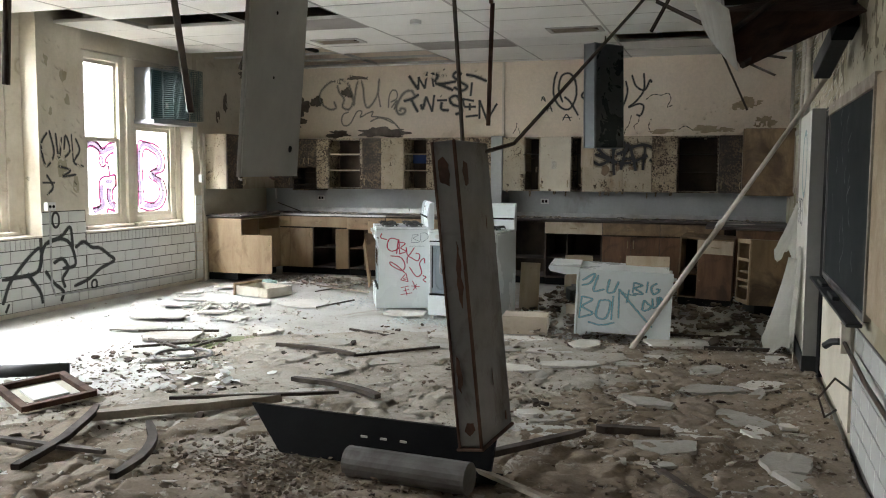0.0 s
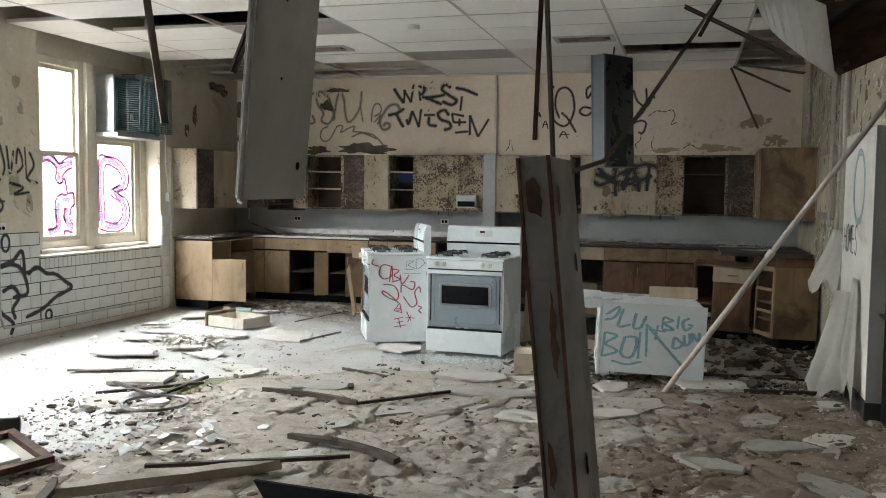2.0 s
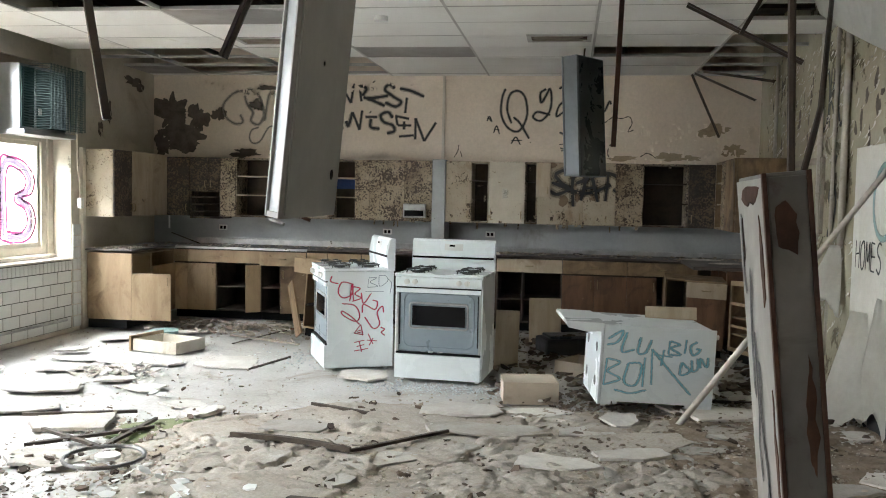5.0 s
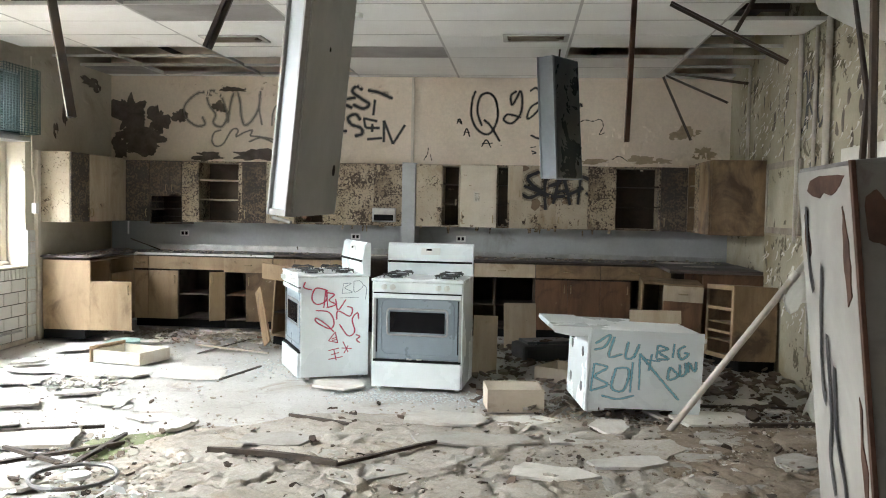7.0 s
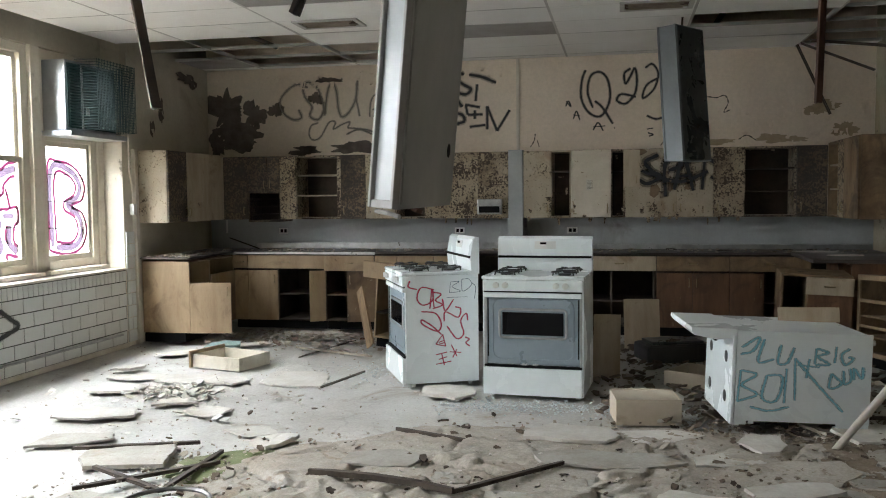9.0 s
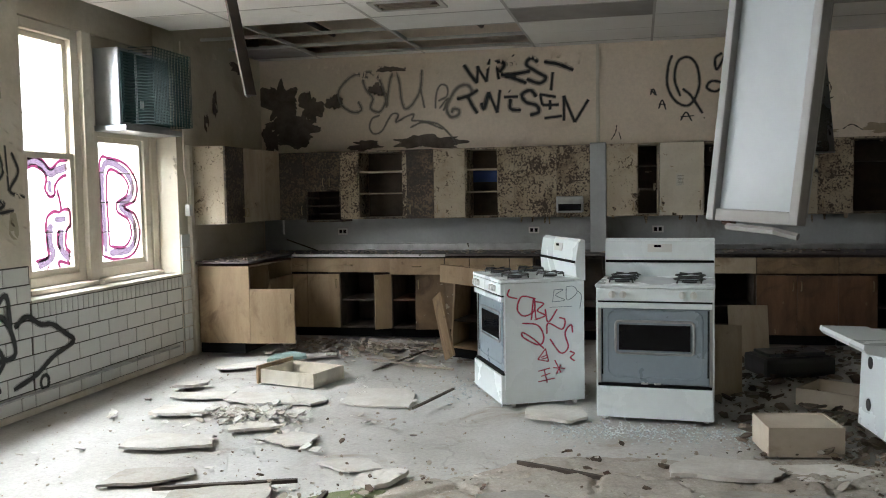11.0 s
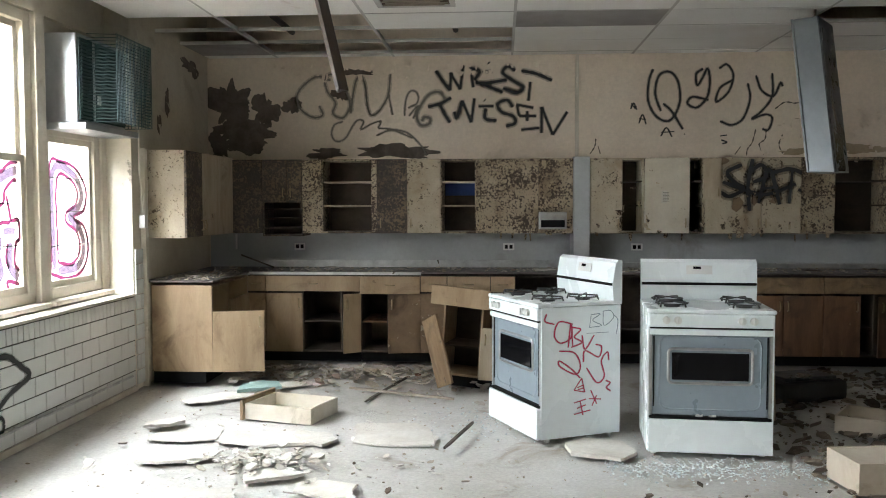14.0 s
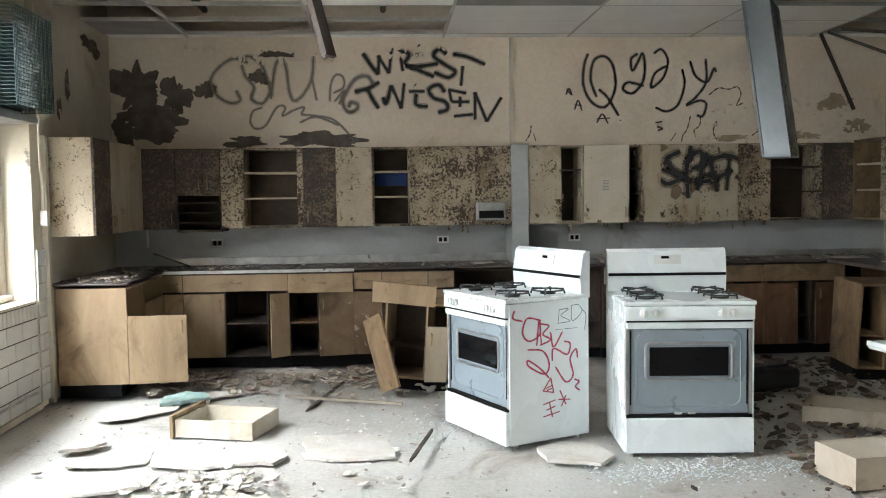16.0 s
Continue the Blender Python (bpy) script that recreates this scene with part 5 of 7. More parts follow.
glass_paint(wins[0], [[(0.07, 0.93), (0.18, 0.95), (0.27, 0.92), (0.35, 0.86), (0.46, 0.92), (0.57, 0.94)], [(0.08, 0.86), (0.16, 0.88), (0.26, 0.84), (0.30, 0.78), (0.28, 0.70), (0.33, 0.64), (0.39, 0.66), (0.40, 0.73), (0.49, 0.80), (0.55, 0.81)], [(0.42, 0.71), (0.46, 0.53), (0.36, 0.52), (0.28, 0.46), (0.27, 0.29), (0.28, 0.17), (0.13, 0.14)], [(0.47, 0.53), (0.56, 0.53), (0.57, 0.41), (0.52, 0.37), (0.50, 0.24), (0.56, 0.18)], [(0.42, 0.38), (0.40, 0.27), (0.43, 0.21)], [(0.26, 0.06), (0.28, 0.10)], [(0.42, 0.06), (0.41, 0.12), (0.55, 0.09)]],
            [[(0.07, 0.90), (0.17, 0.92), (0.27, 0.88), (0.35, 0.82), (0.44, 0.85), (0.56, 0.88)], [(0.34, 0.77), (0.34, 0.67)], [(0.38, 0.46), (0.52, 0.46)], [(0.33, 0.43), (0.31, 0.29), (0.34, 0.17), (0.16, 0.10)], [(0.46, 0.38), (0.45, 0.22), (0.55, 0.13)]], 0.05)


# ---- wall tiles ----
def tile_mesh(w, h):
    b = bmesh.new()
    box(b, 0, 0, 0, 0.012, w - 0.009, h - 0.009, bev=0.0015)
    me = mesh_of("tile", b, M["tile"])
    return me


TILES = {}


def tile(parent, x, y, z, w, h, flip=False):
    key = (round(w, 3), round(h, 3))
    if key not in TILES:
        TILES[key] = tile_mesh(w, h)
    ob = new("tile", TILES[key])
    ob.parent = parent
    ob.location = (x, y, z)
    if flip:
        ob.rotation_euler = (0, 0, math.pi)


def tile_rows(parent, x, y0, y1, z0, rows, w=0.262, h=0.128, flip=False):
    for k in range(rows):
        y = y0 - (w / 2 if k % 2 else 0)
        while y < y1 - 0.01:
            a, b = max(y, y0), min(y + w, y1)
            if b - a > 0.03:
                tile(parent, x, b if flip else a, z0 + k * h, b - a, h, flip)
            y += w


bm = bmesh.new()
box(bm, XL - 0.0118, 4.11, 0.046, XL - 0.005, 10.19, 0.80)
box(bm, XL - 0.0118, 7.43, 0.80, XL - 0.005, 8.08, 1.075)
box(bm, XR - 0.003, 2.4, 0.0, XR + 0.001, 5.1, 0.70)
solid("tile_bed", bm, M["grout"], "dirty dark grout between the tiles", "grout")
tile_rows(wall_left, XL - 0.0115, 4.1, 7.42, 0.05, 5)
tile_rows(wall_left, XL - 0.0115, 7.42, 8.09, 0.05, 8)
tile_rows(wall_left, XL - 0.0115, 8.09, 10.20, 0.05, 5)
tile_rows(wall_left, XL + 0.0005, 10.20, 10.358, 0.05, 9, 0.16)
for a, b in RECESS:
    y = a
    while y < b - 0.05:
        tile(wall_left, XL - 0.0115, y, 0.69, 0.066, 0.112)
        y += 0.066
tile_rows(wall_right, XR + 0.004, 2.4, 5.1, 0.06, 5, flip=True)
bm = bmesh.new()
box(bm, XL - 0.012, 4.1, 0, XL + 0.012, 10.2, 0.045)
solid("baseboard", bm, M["trim"], "chipped cream tile skirting", "skirting")


# ---- window air conditioner in its cage ----
ac = thing("air_conditioner", pose(-7.30, 9.33, 2.17), "galvanised window air conditioner behind a wire cage", "air conditioner")
b = bmesh.new()
box(b, 0, 0, 0, 0.27, 0.80, 0.66, bev=0.01)
part("case", b, M["ac_metal"], ac)
b = bmesh.new()
box(b, 0.272, 0.02, 0.03, 0.28, 0.78, 0.63)
gr = part("grille", b, M["ac_green"], ac, "dark green louvred grille")
for k in range(22):
    b = bmesh.new()
    box(b, -0.003, 0, -0.008, 0.006, 0.74, 0.008, pose(0.285, 0.04, 0.05 + 0.027 * k, 0, 35))
    part("louvre", b, M["ac_green"], gr)
for y in (0.21, 0.23):
    b = bmesh.new()
    box(b, 0.29, y, 0.03, 0.296, y + 0.006, 0.63)
    part("upright", b, M["steel"], gr)
b = bmesh.new()
box(b, 0.288, 0.28, 0.16, 0.296, 0.33, 0.23)
part("label_plate", b, M["plastic"], gr)
b = bmesh.new()
for k in range(27):
    z = 0.02 + 0.025 * k
    for q in ([(0.29, 0.12, z), (0.50, 0.16, z)], [(0.50, 0.16, z), (0.50, 0.78, z)], [(0.50, 0.78, z), (0.27, 0.80, z)]):
        tube(b, q, 0.0034, 4)
for k in range(26):
    y = 0.16 + 0.62 * k / 25
    tube(b, [(0.50, y, 0.02), (0.50, y, 0.68)], 0.0034, 4)
for k in range(9):
    tube(b, [(0.27 + 0.23 * k / 8, 0.80, 0.02), (0.27 + 0.23 * k / 8, 0.80, 0.68)], 0.0034, 4)
tagged(part("wire_cage", b, M["ac_green"], ac, "dark green wire mesh cage"), kind="stuff")
b = bmesh.new()
box(b, -0.02, -0.06, -0.05, 0.36, 0.86, -0.002, bev=0.005)
part("shelf_plate", b, M["ac_metal"], ac)

# conduit, switch, dispenser
sw = thing("light_switch", pose(-6.985, 10.30, 1.42), "cream switch box on a thin conduit", "switch")
b = bmesh.new()
box(b, 0.0, -0.03, -0.05, 0.05, 0.03, 0.06, bev=0.004)
part("box", b, M["plastic"], sw)
b = bmesh.new()
tube(b, [(0.02, 0.0, 0.06), (0.02, 0.0, 0.2), (0.02, -0.05, 0.4), (0.02, -0.05, 1.6)], 0.008, 6)
part("conduit", b, M["trim"], sw)
sk = thing("wall_socket", pose(-6.99, 7.50, 1.13, 0, 0, 90), "white double socket box on a grey conduit", "socket", "wall sockets")
b = bmesh.new()
box(b, -0.06, -0.05, -0.045, 0.06, 0, 0.045, bev=0.004)
part("box", b, M["plastic"], sk)
for dx in (-0.025, 0.025):
    b = bmesh.new()
    disc(b, (dx, -0.05, 0), (0, -1, 0), 0.018, 0.004, 12)
    part("outlet_face", b, M["black"], sk)
b = bmesh.new()
tube(b, [(0, -0.02, -0.045), (0, -0.02, -0.85), (0.05, -0.02, -0.97), (0.3, -0.02, -0.97), (2.55, -0.02, -0.98)], 0.011, 8)
part("conduit", b, M["steel"], sk)
dsp = thing("towel_dispenser", pose(-3.56, UY - 0.022, 1.325), "small steel paper towel dispenser", "dispenser")
b = bmesh.new()
box(b, 0, -0.10, 0, 0.27, 0, 0.17, bev=0.012)
part("case", b, M["steel"], dsp)
b = bmesh.new()
box(b, 0.02, -0.104, 0.02, 0.25, -0.10, 0.09)
part("slot", b, M["black"], dsp)

# ---- right-hand wall ----
CBL = 2.14
cb = thing("chalkboard", pose(XR - 0.004, 6.72, 0.80, 0, 0, -90), "dusty black chalkboard in a pale wooden frame with a chalk tray", "chalkboard")
b = bmesh.new()
box(b, 0.04, -0.02, 0.03, CBL - 0.04, -0.004, 1.13)
bd = part("board", b, M["chalk"], cb)
for a, mt in (((0, -0.03, 0.0, 0.04, 0, 1.13), "fix_grey"), ((CBL - 0.04, -0.035, 0, CBL, 0, 1.13), "pale_timber"), ((0.0, -0.035, 1.13, CBL, 0, 1.20), "pale_timber"), ((0.04, -0.03, -0.01, CBL - 0.04, 0, 0.03), "fix_grey")):
    b = bmesh.new()
    box(b, *a, bev=0.004)
    part("frame_rail", b, M[mt], cb)
b = bmesh.new()
box(b, -0.02, -0.11, -0.03, CBL, -0.036, -0.012, bev=0.004)
tray_ = part("chalk_tray", b, M["iron"], cb)
for x in (0.35, 1.0):
    b = bmesh.new()
    box(b, x, -0.09, -0.012, x + 0.30, -0.05, 0.012, bev=0.006)
    part("eraser", b, M["iron"], tray_)
RK = random.Random(8)
for k in range(16):
    u0, v0 = 0.9 + RK.gauss(0, 0.25), 0.12 + 0.06 * k
    b = bmesh.new()
    ribbon(b, [(u0, v0), (u0 + RK.uniform(-0.08, 0.08), v0 + 0.05), (u0 + RK.uniform(-0.1, 0.1), v0 + 0.11)], 0.012, lambda u, v, h: Vector((u, -0.0205 - h, v)), lift=0.001 + 0.0002 * k)
    part("chalk_mark", b, M["chalk_smear"], bd)
bm = bmesh.new()
box(bm, XR - 0.03, 2.0, 0.84, XR - 0.004, 4.57, 1.98, bev=0.004)
solid("pinboard", bm, M["plaster_tan"], "tan pinboard beside the chalkboard", "board", "thing")
bm = bmesh.new()
box(bm, 0.53, 6.985, 0.16, XR - 0.002, 8.15, 2.0, bev=0.008)
col = solid("wall_pier", bm, M["sheet"], "white covered pier with peeling paint and tags", "pier")
paint("graffiti", word("HOMES", 0, 0, 0.085, 0.20, 1.3), 0.014, lambda u, v, h: Vector((0.529 - h, 8.05 - u, 1.12 + v)), BLK, col, "black painted lettering", 1.3)
paint("graffiti", scaled([ring], 0, 0, 0.40, 0.5), 0.03, lambda u, v, h: Vector((0.529 - h, 7.72 - u, 1.35 + v)), (M["spray_green"], M["haze_blue"]), col, "faded teal sprayed ring", 1.6)
bm = bmesh.new()
box(bm, 0.52, 6.98, 0.0, XR - 0.002, 8.17, 0.156, bev=0.006)
solid("baseboard", bm, M["iron"], "black plinth of the pier", "plinth")
bm = bmesh.new()
box(bm, 0.525, 6.972, 0.157, XR - 0.003, 6.983, 2.0, bev=0.003)
solid("trim", bm, M["fix_back"], "grey metal plate on the end of the pier", "trim")
# solid black strip, stands for the shade in the gap here
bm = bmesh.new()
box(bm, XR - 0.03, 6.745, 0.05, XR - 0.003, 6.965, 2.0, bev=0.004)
solid("trim", bm, M["black"], "black strip drawn as the shaded gap beside the chalkboard", "trim")
bm = bmesh.new()
box(bm, XR - 0.022, 5.12, 0.10, XR - 0.003, 6.74, 0.76, bev=0.004)
solid("wall_panel", bm, M["wall_left"], "cream painted panel below the chalkboard", "wall")
pb_ = thing("notice_board", pose(XR - 0.004, 10.42, 1.32, 0, 0, -90), "brown notice panel in a pale wooden frame", "board")
b = bmesh.new()
box(b, 0.06, -0.02, 0.06, 1.0, -0.004, 0.62)
part("panel", b, M["wall_right"], pb_)
for a in ((0, -0.03, 0, 0.06, 0, 0.68), (1.0, -0.03, 0, 1.06, 0, 0.68), (0.06, -0.03, 0.62, 1.0, 0, 0.68), (0.06, -0.03, 0, 1.0, 0, 0.06)):
    b = bmesh.new()
    box(b, *a, bev=0.004)
    part("frame_rail", b, M["pale_timber"], pb_)
paint("graffiti", word("OKU", 0, 0, 0.22, 0.5, 1.1), 0.035, lambda u, v, h: on_right(9.55 - u, 2.25 + v, h), BLK, wall_right, "black sprayed letters", 1.6)
paint("graffiti", [[(0, 0), (0.1, 0.2), (0, 0.35), (0.12, 0.5), (0.02, 0.65)], [(0.1, 0), (0.2, 0.3), (0.1, 0.55), (0.18, 0.7)]], 0.04, lambda u, v, h: on_right(9.22 - u, 1.30 + v, h), BLK, wall_right, "black sprayed squiggle", 1.5)
for k, (y, rr) in enumerate(((9.45, 0.022), (9.05, 0.016), (8.72, 0.028), (11.2, 0.018))):
    b = bmesh.new()
    tube(b, [(XR - rr - 0.01, y, 1.25 if k != 1 else 0.3), (XR - rr - 0.012, y, 2.2), (XR - rr - 0.01, y, 3.09)], rr, 10)
    solid("conduit_pipe", b, M["pipe"], "pale painted conduit up the wall", "pipe", "thing", "wall conduits", True)
# wainscot shares the side wall's paint, dimmed for light falloff
bm = bmesh.new()
box(bm, XR - 0.02, 8.36, 0.06, XR - 0.002, 10.4, 1.30)
solid("wall_wainscot", bm, M["wall_right"], "stained pale lower wall panel", "wall")
jb = thing("junction_box", pose(XR - 0.024, 5.15, 0.62, 0, 0, -90), "cream socket box with a plug and loose wires", "socket")
b = bmesh.new()
box(b, -0.045, -0.05, -0.08, 0.045, 0, 0.08, bev=0.004)
part("box", b, M["trim"], jb)
b = bmesh.new()
tube(b, [(0, -0.05, -0.02), (-0.03, -0.09, -0.03), (-0.06, -0.12, -0.06)], 0.02, 8)
part("plug", b, M["iron"], jb)
b = bmesh.new()
tube(b, [(0.3, -0.02, -0.22), (0.5, -0.12, -0.12), (0.6, -0.2, -0.2), (0.5, -0.16, -0.32), (0.42, -0.1, -0.3)], 0.006, 6)
tube(b, [(0.045, -0.03, -0.02), (0.8, -0.03, -0.06), (1.5, -0.03, -0.06)], 0.012, 6)
part("wire", b, M["bar"], jb)


# ---- drapes of peeled covering ----
def drape(name, cx, cy, z0, z1, w, out, seed, label, turn=0.0):
    r = random.Random(seed)
    b = bmesh.new()
    nu, nv = 18, 14
    grid = []
    for j in range(nv + 1):
        v = j / nv
        row = []
        for i in range(nu + 1):
            u = i / nu - 0.5
            ww = w * (0.3 + 0.7 * (1 - v) ** 0.9)
            fold = 0.022 * (1 - v) * math.sin(u * 5 + seed) + 0.003 * math.sin(u * 13 + 3 * v)
            y = u * ww
            x = -out * (1 - v) ** 1.3 * (0.6 + 0.4 * math.cos(u * 2.2)) + fold
            z = z0 + (z1 - z0) * v + (0.06 * math.sin(u * 9 + seed) + r.uniform(-0.015, 0.015)) * (1 - v)
            row.append(b.verts.new(pose(cx, cy, 0, 0, 0, turn) @ Vector((x, y, max(0.02, z)))))
        grid.append(row)
    for j in range(nv):
        for i in range(nu):
            b.faces.new((grid[j][i], grid[j][i + 1], grid[j + 1][i + 1], grid[j + 1][i]))
    bmesh.ops.solidify(b, geom=list(b.faces), thickness=0.006)
    return solid(name, b, M["sheet"], label, "wall covering", "thing", smooth=True)


drape("peeled_sheet", 0.51, 7.42, 0.12, 0.95, 0.65, 0.05, 2, "white wall covering peeled off the pier")
drape("peeled_sheet", 0.49, 7.80, 0.04, 0.82, 0.48, 0.20, 5, "white wall covering draped to the floor", 30)
drape("peeled_sheet", 0.58, 8.75, 0.75, 1.25, 0.45, 0.14, 9, "curled pale wall covering hanging loose", 20)


# ---- rods, bars, the pole ----
def bar(name, pts, w, label, material, category="bar", group="fallen bars", flat=True):
    b = bmesh.new()
    for p, q in zip(pts, pts[1:]):
        p, q = Vector(p), Vector(q)
        d = q - p
        m = Matrix.Translation(p) @ d.to_track_quat("Z", "Y").to_matrix().to_4x4()
        box(b, -w / 2, -w / 8, 0, w / 2, w / 8, d.length, m)
        box(b, -w / 8, -w / 2.2, 0, w / 8, w / 8, d.length, m)
    return solid(name, b, material, label, category, "thing", group)


bar("ceiling_bar", [(-4.84, 6.78, 3.09), (-4.57, 6.62, 2.03)], 0.06, "dark slotted ceiling bar hanging down", M["bar"])
bar("ceiling_bar", [(-2.82, 5.25, 3.09), (-3.20, 5.22, 2.20)], 0.06, "dark steel ceiling bar hanging down", M["bar"])
bar("ceiling_bar", [(-1.42, 5.0, 3.09), (-1.38, 5.0, 2.5), (-1.40, 5.0, 1.79)], 0.035, "rusty twisted ceiling strip hanging down", M["rust"])
bar("ceiling_bar", [(-0.20, 11.80, 3.07), (0.13, 11.78, 2.34)], 0.045, "dark ceiling bar hanging from its corner", M["bar"])
bar("ceiling_bar", [(-0.18, 11.70, 3.07), (0.42, 11.30, 2.72)], 0.045, "dark ceiling bar hanging from its corner", M["bar"])
bar("ceiling_bar", [(-0.1, 11.6, 3.08), (0.5, 10.8, 2.86)], 0.05, "dark ceiling bar hanging from its corner", M["bar"])
bar("ceiling_bar", [(-0.72, 8.2, 3.08), (0.10, 8.05, 2.62)], 0.06, "dark steel ceiling bar hanging down", M["bar"])
bar("ceiling_bar", [(-0.9, 6.2, 3.08), (-0.3, 6.15, 2.70)], 0.05, "dark steel ceiling bar hanging down", M["bar"])
bar("ceiling_bar", [(-0.4, 6.6, 3.08), (-0.46, 6.6, 2.85), (-0.62, 6.6, 2.55)], 0.04, "bent dark ceiling strip", M["bar"])
bar("ceiling_bar", [(-3.93, 4.0, 3.09), (-4.0, 4.0, 2.0)], 0.05, "dark steel ceiling bar hanging down", M["bar"])
pole = thing("pole", pose(-0.79, 7.37, 0.03), "long pale metal pole leaning on the wall", "pole")
b = bmesh.new()
tube(b, [(0, 0, 0), (0.70, -0.29, 1.10)], 0.022, 12)
tube(b, [(0.69, -0.286, 1.085), (1.40, -0.575, 2.20)], 0.018, 12)
part("tube", b, M["pipe"], pole, smooth=True)
b = bmesh.new()
tube(b, [(0.68, -0.282, 1.07), (0.71, -0.294, 1.12)], 0.027, 12)
part("collar", b, M["pipe"], pole)
sp = thing("black_bracket", pose(0.50, 6.08, 2.17), "black metal bracket torn from the wall", "bracket")
b = bmesh.new()
m = Vector((0.08, -0.62, 0.24)).to_track_quat("Z", "Y").to_matrix().to_4x4()
box(b, -0.05, -0.055, 0, 0.05, 0.055, 0.62, m, bev=0.01)
part("box", b, M["iron"], sp)
b = bmesh.new()
box(b, -0.06, -0.065, 0.50, 0.06, 0.065, 0.66, m, bev=0.008)
part("end_cap", b, M["black"], sp)
b = bmesh.new()
tube(b, [(0.08, -0.62, 0.24), (0.10, -0.8, 0.30), (0.14, -1.1, 0.31)], 0.008, 6)
part("wire", b, M["bar"], sp)

# the torn ceiling piece over the right-hand side
fl = thing("ceiling_flap", pose(0, 0, 0), "torn rusty ceiling panel with a white curled sheet", "ceiling panel")
b = bmesh.new()
pts = [(-0.24, 6.3, 2.62), (0.02, 5.2, 2.10), (0.62, 5.0, 2.35), (0.62, 6.4, 2.75)]
vs = [b.verts.new(p) for p in pts]
b.faces.new(vs)
bmesh.ops.solidify(b, geom=list(b.faces), thickness=0.02)
part("panel", b, M["rust"], fl, "rusty brown underside")
b = bmesh.new()
rows_ = []
for k in range(9):
    t = k / 8
    x = -0.26 + 0.26 * t ** 1.5
    y = 6.3 - 1.12 * t
    z = 2.60 - 0.52 * t
    rows_.append((b.verts.new((x, y, z)), b.verts.new((x - 0.16 + 0.1 * t, y - 0.04, z + 0.34))))
for p, q in zip(rows_, rows_[1:]):
    b.faces.new((p[0], q[0], q[1], p[1]))
bmesh.ops.solidify(b, geom=list(b.faces), thickness=0.012)
part("sheet", b, M["sheet"], fl, "white curled sheet edge", True)
for p, q in (((0.02, 5.2, 2.12), (0.63, 6.1, 2.55)), ((-0.1, 5.7, 2.35), (0.63, 5.5, 2.85)), ((-0.24, 6.3, 2.62), (-0.05, 6.1, 3.08))):
    b = bmesh.new()
    tube(b, [p, q], 0.02, 6)
    part("rib", b, M["bar"], fl)


# ---- loose cabinets, drawers and boxes ----
def tray(m, w, d, h, label, material, name="drawer", front=True):
    t = thing(name, m, label, "drawer", "loose drawers")
    k = 0.014
    for nm, a in (("side_panel", (0, 0, 0, k, d, h)), ("side_panel", (w - k, 0, 0, w, d, h)), ("back_panel", (k, d - k, 0, w - k, d, h)), ("front_panel", (k, 0, 0, w - k, k, h)), ("bottom", (k, k, 0.006, w - k, d - k, 0.014))):
        b = bmesh.new()
        box(b, *a)
        part(nm, b, material, t)
    if front:
        b = bmesh.new()
        box(b, -0.03, -0.02, -0.005, -0.008, d + 0.02, h + 0.03)
        part("drawer_front", b, M["wood"], t)
    return t


tray(pose(-5.79, 9.27, 0.005, 0, 0, -16), 0.54, 0.42, 0.115, "empty cream wooden drawer lying on the floor", M["trim"])
tray(pose(-2.07, 8.14, 0.185, 180, 0, 8), 0.42, 0.34, 0.17, "pale wooden drawer with a small pull lying by the tipped cooker", M["pale_veneer"], front=False)
tray(pose(-1.66, 9.12, 0.012, 0, 0, -32), 0.52, 0.40, 0.12, "dirty wooden drawer wedged under the tipped cooker", M["pale_veneer"], front=False)
lc = unit("b", 0, 0.52, 0, 0.40, 0, 0.72, [(0, 0.34, "open", ins), (0.34, 0.52, "door", pb, 20, "right")], "broken plywood cabinet standing askew", True, (0.55,), wd, place=pose(-4.46, 10.52, 0.01, 0, 4, -12))
b = bmesh.new()
box(b, 0, -0.02, 0, 0.30, 0, 0.58, bev=0.003)
ld = tagged(new("loose_door", mesh_of("loose_door", b, M["wood_grimy"])), "plywood cabinet door leaning on the broken cabinet", "cabinet door")
ld.matrix_world = pose(-4.44, 10.30, 0.03, 6, -19, -62)
b = bmesh.new()
box(b, 0, -0.02, 0, 0.50, 0, 0.17, bev=0.003)
ld = tagged(new("loose_drawer_front", mesh_of("loose_drawer_front", b, wd)), "loose plywood drawer front lying askew", "drawer front")
ld.matrix_world = pose(-4.52, 10.44, 0.735, 12, 6, -6)
WG = M["wood_grimy"]
tc = unit("b", 0, 0.60, 0, 0.42, 0, 0.80, [(0, 0.60, "open", WG)], "grimy plywood base cabinet tipped askew with its front gone", True, (0.3, 0.62), WG, place=pose(0.06, 10.30, 0.0, -2, -3, -78))
for a in ((0.0, -0.018, 0.10, 0.045, -0.001, 0.80), (0.555, -0.018, 0.10, 0.598, -0.001, 0.80), (0.045, -0.018, 0.755, 0.555, -0.001, 0.80), (0.045, -0.018, 0.10, 0.555, -0.001, 0.14), (0.045, -0.016, 0.56, 0.555, -0.001, 0.59), (0.045, -0.016, 0.34, 0.555, -0.001, 0.365)):
    b = bmesh.new()
    box(b, *a, bev=0.002)
    part("face_frame_rail", b, wd, tc, "pale worn face frame")
c = unit("b", 0, 0.60, 0, 0.50, 0, 0.80, [(0, 0.22, "open", WG), (0.22, 0.60, "panel", wk)], "grimy base cabinet pulled out of line, a single drawer remaining", True, (0.5,), WG, place=pose(-0.60, 10.38, 0.0, 2, 2, -4))
drawer_front(0, 0.20, 0.60, 0.63, 0.785, pb, c, -0.03)
bm = bmesh.new()
